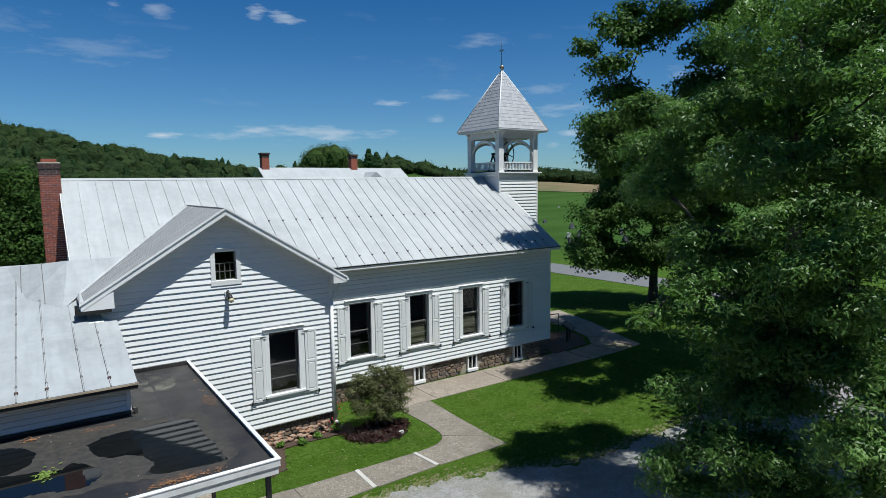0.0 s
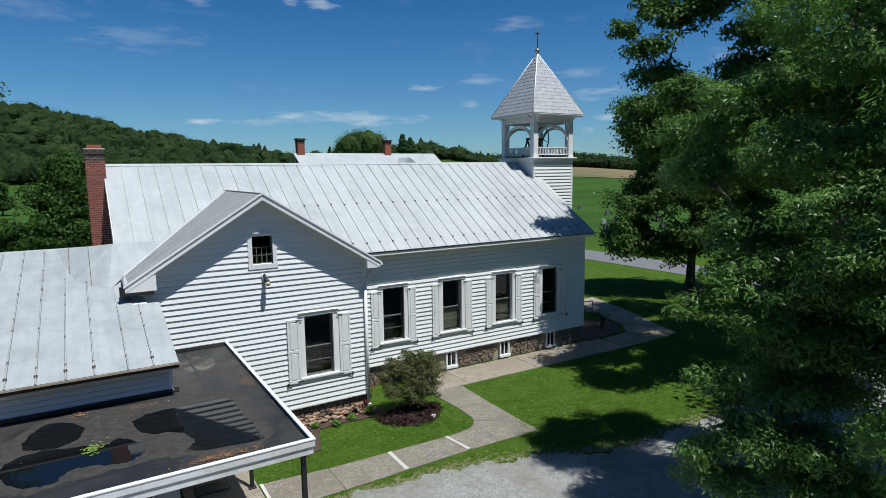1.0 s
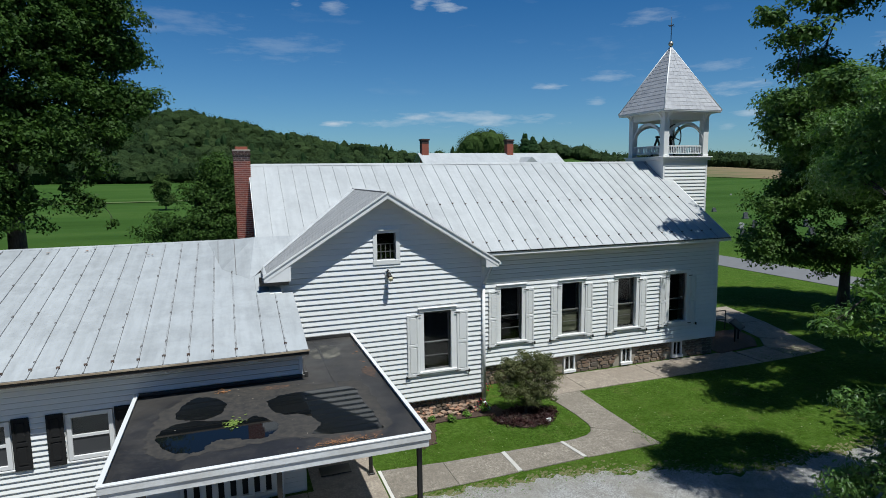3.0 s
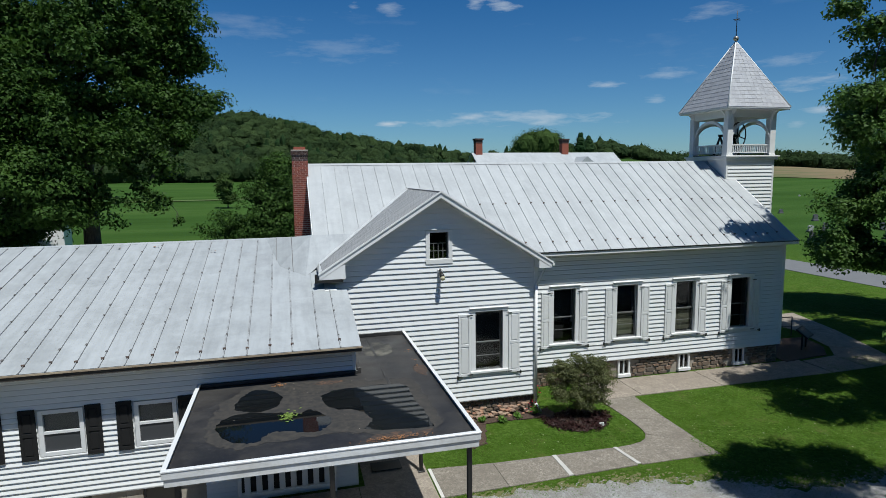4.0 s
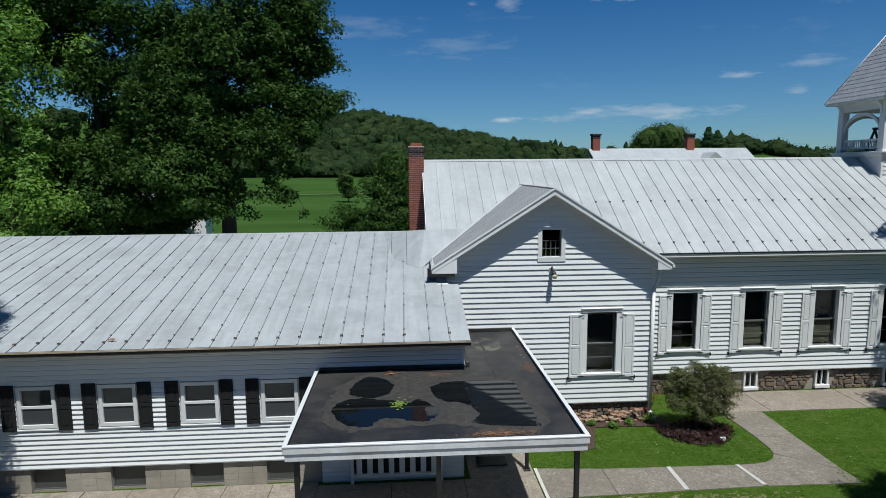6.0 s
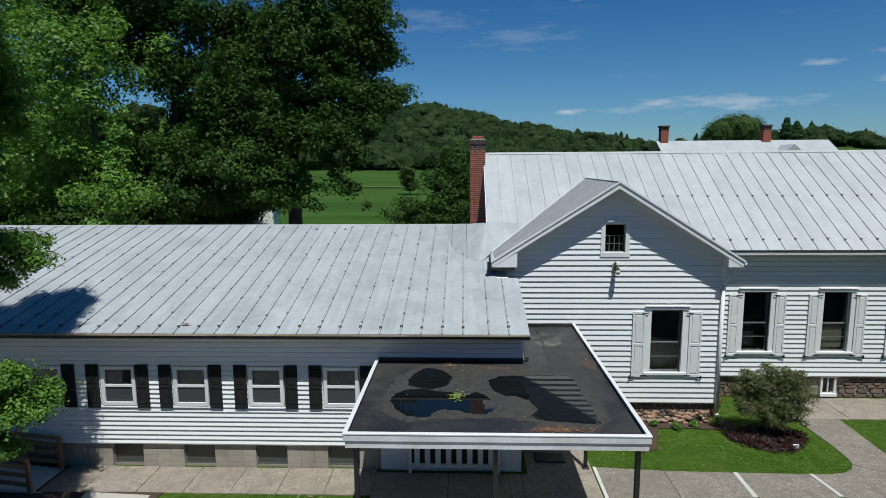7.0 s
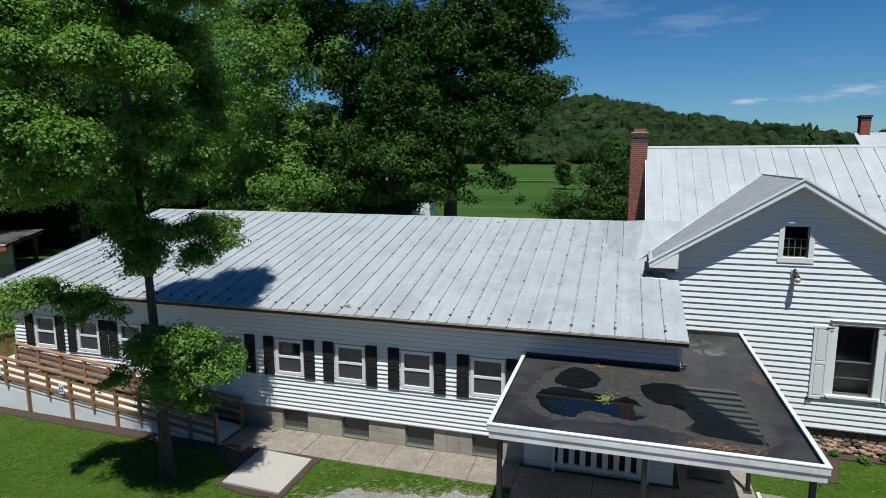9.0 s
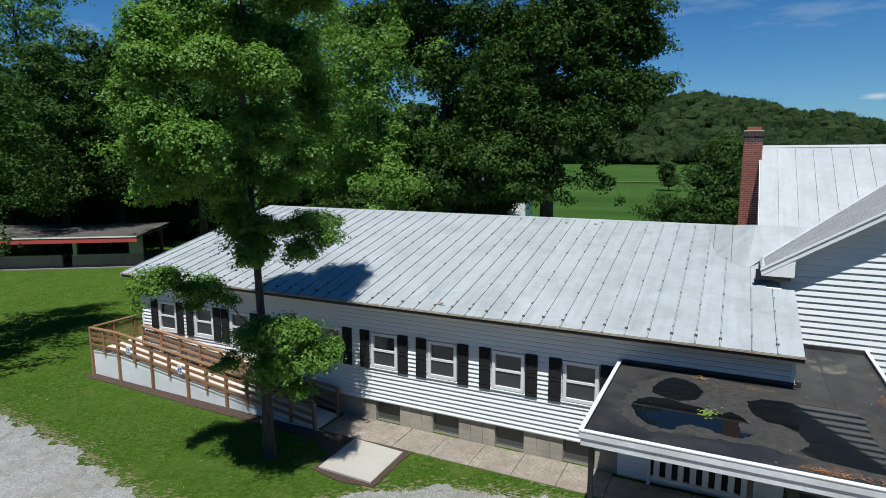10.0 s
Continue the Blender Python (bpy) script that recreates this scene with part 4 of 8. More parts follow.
siding(gwall, gsouth, gable_span, 0.60, 7.22, 0.167, [(o[0] - 0.1, o[1] + 0.1, o[2] - 0.1, o[3] + 0.1) for o in G_OPEN + [ATTIC]])
for x, f in ((GX0, 0), (GX1, 1)):
    bm = boxes((x if f == 0 else x - 0.2, x + 0.2 if f == 0 else x, GY + 0.2, CY0, 0.0, 5.0))
    part("wall", bm, SIDING, church)
part("corner_board", boxes((GX1 - 0.09, GX1 + 0.03, GY - 0.035, GY + 0.12, 0.58, 4.95), bevel=0.004), TRIM, church)
church_window(6.19, 1.58, 3.54, 0.47, GY)
for xa, xb in ((5.52, 5.58), (6.80, 6.87)):
    part("casing_strip", boxes((xa, xb, GY - 0.042, GY + 0.02, 1.50, 3.52)), TRIM, church)
panel_shutter(church, 5.15, 5.53, 1.44, 3.50, GY, SHUTTER_WHITE, 1)
panel_shutter(church, 6.86, 7.24, 1.44, 3.50, GY, SHUTTER_WHITE, -1)
a = ATTIC
win = part("attic_window", boxes((a[0] - 0.13, a[0], GY - 0.05, GY + 0.06, a[2], a[3]), (a[1], a[1] + 0.13, GY - 0.05, GY + 0.06, a[2], a[3]), (a[0] - 0.13, a[1] + 0.13, GY - 0.05, GY + 0.06, a[3], a[3] + 0.08),
                                 (a[0] - 0.14, a[1] + 0.14, GY - 0.055, GY + 0.06, a[2] - 0.15, a[2]), bevel=0.006), TRIM, church, "small attic window with dark lattice panes")
part("head", boxes((a[0] - 0.03, a[1] + 0.03, GY - 0.09, GY - 0.045, a[3] + 0.09, a[3] + 0.12)), TRIM, win)
bars = [(a[0] + (a[1] - a[0]) * i / 4 - 0.012, a[0] + (a[1] - a[0]) * i / 4 + 0.012, GY + 0.08, GY + 0.10, a[2], a[2] + 0.5) for i in range(5)]
bars += [(a[0], a[1], GY + 0.075, GY + 0.105, a[2] + k_ * 0.24, a[2] + k_ * 0.24 + 0.02) for k_ in range(3)]
part("lattice", boxes(*bars), SASH, win)
part("pane", boxes((a[0], a[1], GY + 0.12, GY + 0.124, a[2], a[3])), GLASS, win)
# dark board behind the panes, coloured as attic shade
part("dim_interior", boxes((a[0] - 0.05, a[1] + 0.05, GY + 0.5, GY + 0.52, a[2] - 0.05, a[3] + 0.05)), DARK, win)

# main roof
bm = bmesh.new()
for ye, sgn in ((C_EAVE_Y, 1), (2 * RIDGE_Y - C_EAVE_Y, -1)):
    prism(bm, [(0.80, ye, C_EAVE_Z - 0.03), (19.82, ye, C_EAVE_Z - 0.03), (19.82, RIDGE_Y, RIDGE_Z - 0.03), (0.80, RIDGE_Y, RIDGE_Z - 0.03)], (0, 0, -0.10))
roof = part("roof", bm, SOFFIT, church, "pale standing-seam metal roof")
SEAMS = [1.33 + 0.531 * i for i in range(18)] + [10.357 + 0.5248 * i for i in range(1, 11)] + [15.605 + 0.509 * i for i in range(1, 8)]
seamed_roof(roof, 0.80, 19.82, C_EAVE_Y, C_EAVE_Z, RIDGE_Y, RIDGE_Z, SEAMS, ROOF_CHURCH, (0.50, 2.93), guards_from=6.9)
seamed_roof(roof, 0.80, 19.82, 2 * RIDGE_Y - C_EAVE_Y, C_EAVE_Z, RIDGE_Y, RIDGE_Z, 0.54, ROOF_CHURCH)
bm = bmesh.new()
prism(bm, [(0.78, RIDGE_Y - 0.10, RIDGE_Z - 0.045), (0.78, RIDGE_Y, RIDGE_Z + 0.035), (0.78, RIDGE_Y + 0.10, RIDGE_Z - 0.045)], (19.06, 0, 0))
part("ridge_cap", bm, ROOF_CHURCH, roof)
part("eave_board", boxes((8.15, 19.84, C_EAVE_Y - 0.015, C_EAVE_Y + 0.03, C_EAVE_Z - 0.15, C_EAVE_Z - 0.015)), TRIM, roof)
part("drip_edge", boxes((8.0, 19.86, C_EAVE_Y - 0.04, C_EAVE_Y - 0.016, C_EAVE_Z - 0.05, C_EAVE_Z - 0.012)), IRON, roof, "dark drip edge")
part("soffit", boxes((GX1 + 0.05, 19.7, C_EAVE_Y + 0.03, CY0 - 0.03, C_EAVE_Z - 0.17, C_EAVE_Z - 0.15)), SOFFIT, roof)
for x0, x1 in ((0.76, 0.80), (19.82, 19.86)):
    bm = bmesh.new()
    for sgn in (1, -1):
        ye = RIDGE_Y - sgn * (RIDGE_Y - C_EAVE_Y)
        ze = C_EAVE_Z
        if sgn > 0 and x0 < 1:
            ye, ze = 20.50, C_EAVE_Z + (20.50 - C_EAVE_Y) * slope
        prism(bm, [(x0, ye, ze), (x0, RIDGE_Y, RIDGE_Z), (x0, RIDGE_Y, RIDGE_Z - 0.2), (x0, ye, ze - 0.18)], (x1 - x0, 0, 0))
    part("rake_board", bm, TRIM, roof)

# cross-gable roof: two planes that run back into the main roof
GYF = 17.48
main_y = lambda z: C_EAVE_Y + (z - C_EAVE_Z) / slope
for sgn in (-1, 1):
    xe = G_RIDGE_X + sgn * 3.70
    ze = G_RIDGE_Z - 3.70 * G_SLOPE
    xk = G_RIDGE_X + sgn * (G_RIDGE_Z - C_EAVE_Z) / G_SLOPE
    poly = [(G_RIDGE_X, GYF, G_RIDGE_Z), (G_RIDGE_X, main_y(G_RIDGE_Z) + 0.1, G_RIDGE_Z), (xk, C_EAVE_Y, C_EAVE_Z), (xe, C_EAVE_Y, ze), (xe, GYF, ze)]
    bm = bmesh.new()
    prism(bm, poly, (0, 0, -0.09))
    half = part("gable_roof", bm, ROOF_GREY, church, "light grey shingled roof of the cross gable")
    # added raised strips; the roof they lie on is shingle
    ribs = bmesh.new()
    y_r = GYF + 0.10
    while y_r < main_y(G_RIDGE_Z) - 0.1:
        zl = ze if y_r < C_EAVE_Y else C_EAVE_Z + (y_r - C_EAVE_Y) * slope
        xl = G_RIDGE_X + sgn * (G_RIDGE_Z - zl) / G_SLOPE
        prism(ribs, [(G_RIDGE_X, y_r - 0.012, G_RIDGE_Z - 0.003), (G_RIDGE_X, y_r + 0.012, G_RIDGE_Z - 0.003), (xl, y_r + 0.012, zl - 0.003), (xl, y_r - 0.012, zl - 0.003)], (0, 0, 0.016))
        y_r += 0.17
    part("ribs", ribs, ROOF_GREY, half)["kind"] = "stuff"
    # flashing in the valley, rake boards, soffit and the eave return
    bm = bmesh.new()
    up = Vector((sgn * G_SLOPE, 0, 1)).normalized() * 0.03
    va, vb, vc = (Vector(p) + up for p in ((G_RIDGE_X, main_y(G_RIDGE_Z), G_RIDGE_Z - 0.01), (xk, C_EAVE_Y + 0.05, C_EAVE_Z), (xe, GYF + 0.10, ze)))
    strip = Vector((0, -0.50, 0))
    prism(bm, [va, vb, vb + strip, va + strip], (0, 0, -0.02))
    prism(bm, [vb, vc, vc + Vector((-sgn * 0.10, 0, 0.10 * G_SLOPE)), vb + strip], (0, 0, -0.02))
    part("valley_flashing", bm, FLASHING, half, "pale valley flashing")
    bm = bmesh.new()
    prism(bm, [(G_RIDGE_X, GYF - 0.03, G_RIDGE_Z + 0.012), (xe, GYF - 0.03, ze + 0.012), (xe, GYF - 0.03, ze - 0.17), (G_RIDGE_X, GYF - 0.03, G_RIDGE_Z - 0.18)], (0, 0.03, 0))
    part("rake_board", bm, TRIM, half)
    bm = bmesh.new()
    prism(bm, [(G_RIDGE_X, GYF - 0.06, G_RIDGE_Z + 0.04), (xe + sgn * 0.03, GYF - 0.06, ze + 0.02), (xe + sgn * 0.03, GYF - 0.06, ze - 0.035), (G_RIDGE_X, GYF - 0.06, G_RIDGE_Z - 0.015)], (0, 0.03, 0))
    part("rake_edge", bm, SOFFIT, half, "grey metal edge strip")
    bm = bmesh.new()
    prism(bm, [(G_RIDGE_X, GYF, G_RIDGE_Z - 0.18), (xe, GYF, ze - 0.17), (xe, GY - 0.02, ze - 0.17), (G_RIDGE_X, GY - 0.02, G_RIDGE_Z - 0.18)], (0, 0, -0.02))
    part("soffit", bm, SOFFIT, half)
    xw = GX1 - 0.10 if sgn > 0 else GX0 + 0.45
    bm = bmesh.new()
    prism(bm, [(xe, GYF - 0.02, ze - 0.17), (xw, GYF - 0.02, ze - 0.17), (xw, GYF - 0.02, ze - 0.17 + abs(xe - xw) * G_SLOPE * 0.92), (xe, GYF - 0.02, ze - 0.06)], (0, GY - GYF, 0))
    part("eave_return", bm, TRIM, half, "boxed white eave return")
bm = bmesh.new()
box(bm, 8.20, 8.27, GYF - 0.06, C_EAVE_Y, 5.02, 5.09)
part("gutter", bm, TRIM, church)
bm = bmesh.new()
tube(bm, (8.1, 17.75, 4.95), (7.81, 17.83, 4.3), 0.04)
tube(bm, (7.81, 17.83, 4.32), (7.81, 17.83, 0.25), 0.058)
tube(bm, (7.81, 17.83, 0.27), (7.9, 17.6, 0.06), 0.058)
part("downpipe", bm, TRIM, church)
part("ridge_cap", boxes((G_RIDGE_X - 0.035, G_RIDGE_X + 0.035, GYF - 0.04, main_y(G_RIDGE_Z), G_RIDGE_Z - 0.03, G_RIDGE_Z + 0.018)), SASH, church, "dark ridge strip")
part("step_flashing", boxes((0.70, 1.5, 17.45, 17.90, 4.86, 4.945), (0.68, 0.76, 17.42, 17.50, 4.86, 5.12)), IRON, church, "black flashing where the roofs meet")

SADDLE_Y = 20.50
saddle_z = C_EAVE_Z + (SADDLE_Y - C_EAVE_Y) * slope
saddle_x = G_RIDGE_X - (G_RIDGE_Z - saddle_z) / G_SLOPE
bm = bmesh.new()
lift = Vector((0, -slope, 1)).normalized() * 0.045
prism(bm, [Vector(p) + lift for p in ((0.72, SADDLE_Y, saddle_z), (0.72, C_EAVE_Y - 0.02, C_EAVE_Z - 0.01), (1.0, C_EAVE_Y - 0.02, C_EAVE_Z - 0.01), (saddle_x + 0.05, SADDLE_Y, saddle_z))], (0, 0, -0.02))
crown_ = Vector((0.72, SADDLE_Y, saddle_z)) + lift
foot = [Vector((0.5, 22.1, 5.77)), Vector((-0.8, 22.05, 5.74)), Vector((-0.35, 19.4, 5.10)), Vector((0.45, 18.5, 4.89)), Vector((1.0, C_EAVE_Y - 0.02, C_EAVE_Z - 0.01)) + lift]
for p, q in zip(foot, foot[1:]):
    prism(bm, [crown_, p, q], (0, 0, -0.02))
saddle = part("saddle_flashing", bm, ROOF_ANNEX, church, "plain metal saddle between the two roofs")
# the pans of the annex roof run on over the saddle
for x in (-0.434, 0.083):
    bm = bmesh.new()
    run = []
    for y_ in [18.7 + 0.12 * i for i in range(29)]:
        z = 0.0
        for p, q in zip(foot, foot[1:]):
            d = (p.x - crown_.x) * (q.y - crown_.y) - (q.x - crown_.x) * (p.y - crown_.y)
            u = ((x - crown_.x) * (q.y - crown_.y) - (q.x - crown_.x) * (y_ - crown_.y)) / d
            v = ((p.x - crown_.x) * (y_ - crown_.y) - (x - crown_.x) * (p.y - crown_.y)) / d
            if u >= 0 and v >= 0 and u + v <= 1:
                z = crown_.z + u * (p.z - crown_.z) + v * (q.z - crown_.z)
        if z:
            run.append(Vector((x, y_, z + 0.004)))
    for a, b in zip(run, run[1:]):
        prism(bm, [a + Vector((-0.008, 0, 0)), a + Vector((0.008, 0, 0)), b + Vector((0.008, 0, 0)), b + Vector((-0.008, 0, 0))], (0, 0, 0.016))
    part("seam", bm, SEAM_OLD, saddle)

# flood light on the gable
lamp = part("floodlight", boxes((4.47, 4.65, 17.85, 17.89, 4.80, 5.02), bevel=0.012), VINYL, church, "small outdoor floodlight with amber lens")
bm = bmesh.new()
tube(bm, (4.56, 17.86, 4.90), (4.565, 17.74, 4.86), 0.03)
tube(bm, (4.56, 17.79, 4.93), (4.572, 17.62, 4.785), 0.055, 0.085, 14)
part("lamp_head", bm, IRON, lamp)
bm = bmesh.new()
tube(bm, (4.572, 17.62, 4.785), (4.575, 17.57, 4.735), 0.082, 0.062, 14)
part("lens", bm, AMBER, lamp)
bm = bmesh.new()
tube(bm, (4.54, 17.86, 4.99), (4.54, 17.77, 5.03), 0.035)
part("sensor", bm, IRON, lamp)

# chimney
CHX, CHY = 0.23, 23.85
chim = thing("chimney", (CHX + 0.32, CHY, 0), "tall red brick chimney with sooty top and pale cap", "chimney")
shaft = part("shaft", boxes((CHX + 0.012, CHX + 0.588, CHY - 0.288, CHY + 0.288, 0.0, 8.92)), CHIMNEY_MORTAR, chim)
brick_mesh = {}
def brick(parent, x, y, z, lx, ly, mat):
    key = (round(lx, 3), round(ly, 3), mat.name)
    if key not in brick_mesh:
        me = bpy.data.meshes.new("brick")
        bm = boxes((0, lx, 0, ly, 0, 0.058))
        bm.to_mesh(me)
        bm.free()
        brick_mesh[key] = me
    put("brick", brick_mesh[key], mat, parent, m=Matrix.Translation((x, y, z)))


z, row = 5.55, 0
while z < 8.88:
    mat = SOOT if z > 8.5 else BRICK
    g = 0.03 if z > 8.70 else 0.0
    runs = [(0.0, 0.19), (0.2, 0.19), (0.4, 0.20)] if row % 2 == 0 else [(0.0, 0.09), (0.1, 0.19), (0.3, 0.19), (0.5, 0.10)]
    for u, l in runs:
        brick(shaft, CHX - g + u * (0.6 + 2 * g) / 0.6, CHY - 0.30 - g, z, l, 0.09, mat)
    for u, l in (runs if row % 2 else runs)[(1 if row % 2 == 0 else 1):]:
        brick(shaft, CHX - g, CHY - 0.30 + u, z, 0.09, l, mat)
    z += 0.075
    row += 1
part("cap", boxes((CHX - 0.02, CHX + 0.62, CHY - 0.32, CHY + 0.32, 8.92, 8.97), bevel=0.012), CAP, chim)
bm = bmesh.new()
box(bm, CHX + 0.08, CHX + 0.52, CHY - 0.22, CHY + 0.22, 8.97, 9.08, bevel=0.01)
part("flue", bm, BRICK, chim)

# ---------- belfry ----------
TX0, TX1, TY0, TY1 = 19.30, 21.92, 23.0, 25.62
tcx, tcy = (TX0 + TX1) / 2, (TY0 + TY1) / 2
belfry = thing("belfry", (tcx, tcy, 0), "white wooden belfry with arched openings and shingled spire", "belfry")
base = part("tower_wall", boxes((TX0 + 0.03, TX1 - 0.03, TY0 + 0.03, TY1 - 0.03, 0.0, 8.5)), TRIM, belfry)
siding(base, facing_south(TY0 + 0.03), lambda w: (TX0 + 0.1, TX1 - 0.1), 0.8, 8.5, 0.165)
for x in (TX0, TX1 - 0.1):
    part("corner_board", boxes((x, x + 0.1, TY0, TY0 + 0.12, 0.8, 8.48)), TRIM, belfry)
part("cornice", boxes((TX0 - 0.10, TX1 + 0.10, TY0 - 0.10, TY1 + 0.10, 8.48, 8.60), (TX0 - 0.16, TX1 + 0.16, TY0 - 0.16, TY1 + 0.16, 8.60, 8.66), bevel=0.01), TRIM, belfry)
PW = 0.30
for px in (TX0, TX1 - PW):
    for py in (TY0, TY1 - PW):
        part("post", boxes((px, px + PW, py, py + PW, 8.66, 10.70), (px - 0.02, px + PW + 0.02, py - 0.02, py + PW + 0.02, 8.66, 8.74), bevel=0.008), TRIM, belfry)


def arch_side(m, length):
    """Arched spandrel board between two posts, in u, n, w."""
    bm = bmesh.new()
    u0, u1, top, spring, r = PW, length - PW, 10.70, 9.35, (length - 2 * PW) / 2
    cu = (u0 + u1) / 2
    ring = [(cu - r * math.cos(a), spring + 0.80 * r * math.sin(a)) for a in [math.pi * i / 20 for i in range(21)]]
    bows = [[bm.verts.new(m @ Vector((a, n_, b + up_))) for n_, up_ in ((-0.05, 0.0), (-0.05, 0.13), (-0.15, 0.13), (-0.15, 0.0))] for a, b in ring]
    for p, q in zip(bows, bows[1:]):
        for k_ in range(4):
            bm.faces.new((p[k_], p[(k_ + 1) % 4], q[(k_ + 1) % 4], q[k_]))
    bm.faces.new(bows[0][::-1])
    bm.faces.new(bows[-1])
    bmesh.ops.recalc_face_normals(bm, faces=bm.faces)
    part("arch", bm, TRIM, belfry, "round wooden arch")
    bm = bmesh.new()
    prism(bm, [m @ Vector((u0, -0.04, 10.38)), m @ Vector((u1, -0.04, 10.38)), m @ Vector((u1, -0.04, top)), m @ Vector((u0, -0.04, top))], m.to_3x3() @ Vector((0, -0.12, 0)))
    part("lintel", bm, TRIM, belfry)
    bm = bmesh.new()
    for w0, w1 in ((8.78, 8.83), (9.12, 9.18)):
        prism(bm, [m @ Vector((u0, -0.10, w0)), m @ Vector((u1, -0.10, w0)), m @ Vector((u1, -0.10, w1)), m @ Vector((u0, -0.10, w1))], m.to_3x3() @ Vector((0, -0.06, 0)))
    rail = part("railing", bm, TRIM, belfry)
    n = 20
    for i in range(n):
        u = u0 + (u1 - u0) * (i + 0.5) / n
        bm = bmesh.new()
        prism(bm, [m @ Vector((u - 0.016, -0.115, 8.83)), m @ Vector((u + 0.016, -0.115, 8.83)), m @ Vector((u + 0.016, -0.115, 9.12)), m @ Vector((u - 0.016, -0.115, 9.12))], m.to_3x3() @ Vector((0, -0.03, 0)))
        part("baluster", bm, TRIM, rail)
    for u, s in ((PW - 0.1, 1), (length - PW + 0.1, -1)):
        bm = bmesh.new()
        prism(bm, [m @ Vector((u - 0.04, 0.0, 10.25)), m @ Vector((u + 0.04, 0.0, 10.25)), m @ Vector((u + 0.04, 0.0, 10.70)), m @ Vector((u - 0.04, 0.0, 10.70))], m.to_3x3() @ Vector((0, 0.03, 0)))
        prism(bm, [m @ Vector((u - 0.04, 0.03, 10.45)), m @ Vector((u - 0.04, 0.28, 10.70)), m @ Vector((u - 0.04, 0.03, 10.70))], m.to_3x3() @ Vector((0.08, 0, 0)))
        part("bracket", bm, TRIM, belfry)


east_m = facing_east(TX1) @ Matrix.Translation((TY0, 0, 0))
arch_side(facing_south(TY0) @ Matrix.Translation((TX0, 0, 0)), TX1 - TX0)
arch_side(facing_west(TX0) @ Matrix.Translation((TY0, 0, 0)), TY1 - TY0)
arch_side(east_m, TY1 - TY0)
arch_side(Matrix(((1, 0, 0, TX0), (0, 1, 0, TY1), (0, 0, 1, 0), (0, 0, 0, 1))), TX1 - TX0)
part("floor", boxes((TX0, TX1, TY0, TY1, 8.665, 8.70)), IRON, belfry, "dark belfry floor")
OV = 0.38
E_Z, A_Z = 10.80, 13.98
part("eave", boxes((TX0 - OV + 0.02, TX1 + OV - 0.02, TY0 - OV + 0.02, TY1 + OV - 0.02, 10.70, 10.76), (TX0 - OV, TX1 + OV, TY0 - OV, TY1 + OV, 10.74, 10.80), bevel=0.008), TRIM, belfry)
bm = bmesh.new()
cs = [(TX0 - OV, TY0 - OV), (TX1 + OV, TY0 - OV), (TX1 + OV, TY1 + OV), (TX0 - OV, TY1 + OV)]
vs = [bm.verts.new((*p, E_Z)) for p in cs]
ap = bm.verts.new((tcx, tcy, A_Z))
bm.faces.new(vs[::-1])
for i in range(4):
    bm.faces.new((vs[i], vs[(i + 1) % 4], ap))
spire = part("spire", bm, SHINGLE, belfry, "steep spire of pale metal shingles")
rows = 17
for i in range(4):
    a, b, top = Vector((*cs[i], E_Z)), Vector((*cs[(i + 1) % 4], E_Z)), Vector((tcx, tcy, A_Z))
    out = (b - a).cross(top - a).normalized()
    joined = bmesh.new()
    for r in range(rows):
        t0, t1 = r / rows, min((r + 1.12) / rows, 1)
        l0, l1 = a.lerp(top, t0), b.lerp(top, t0)
        m0, m1 = a.lerp(top, t1), b.lerp(top, t1)
        n = max(1, round((l1 - l0).length / 0.24))
        for s in range(n):
            shift = 0.5 / n if r % 2 else 0
            f0, f1 = max(0, s / n - shift), min(1, (s + 1) / n - shift) if s < n - 1 else 1
            p = [l0.lerp(l1, f0), l0.lerp(l1, f1), m0.lerp(m1, f1), m0.lerp(m1, f0)]
            gap = (l1 - l0).normalized() * 0.006
            bm = joined if i in (1, 2) else bmesh.new()
            prism_pts = [p[0] + gap + out * 0.014, p[1] - gap + out * 0.014, p[2] - gap + out * 0.005, p[3] + gap + out * 0.005]
            v = [bm.verts.new(q) for q in prism_pts]
            w = [bm.verts.new(q) for q in (p[0] + gap, p[1] - gap)]
            bm.faces.new(v)
            bm.faces.new((w[0], w[1], v[1], v[0]))
            if bm is not joined:
                part("shingle", bm, SHINGLE, spire)
    if i in (1, 2):
        o = part("shingles", joined, SHINGLE, spire)
        o["kind"] = "stuff"
    else:
        joined.free()
    bm = bmesh.new()
    tube(bm, a + out * 0.02, top, 0.03, 0.03, 6)
    part("hip_cap", bm, TRIM, spire)
bm = bmesh.new()
bmesh.ops.create_uvsphere(bm, u_segments=18, v_segments=12, radius=0.12, matrix=Matrix.Translation((tcx, tcy, 14.10)))
for f in bm.faces:
    f.smooth = True
part("finial_ball", bm, BRASS, belfry, "dull bronze finial ball")
bm = bmesh.new()
tube(bm, (tcx, tcy, 14.2), (tcx, tcy, 15.35), 0.02, 0.014)
tube(bm, (tcx - 0.05, tcy - 0.2, 14.95), (tcx + 0.05, tcy + 0.2, 14.95), 0.017)
tube(bm, (tcx - 0.16, tcy + 0.04, 14.97), (tcx + 0.16, tcy - 0.04, 14.93), 0.017)
part("cross", bm, IRON, belfry, "thin dark metal cross")
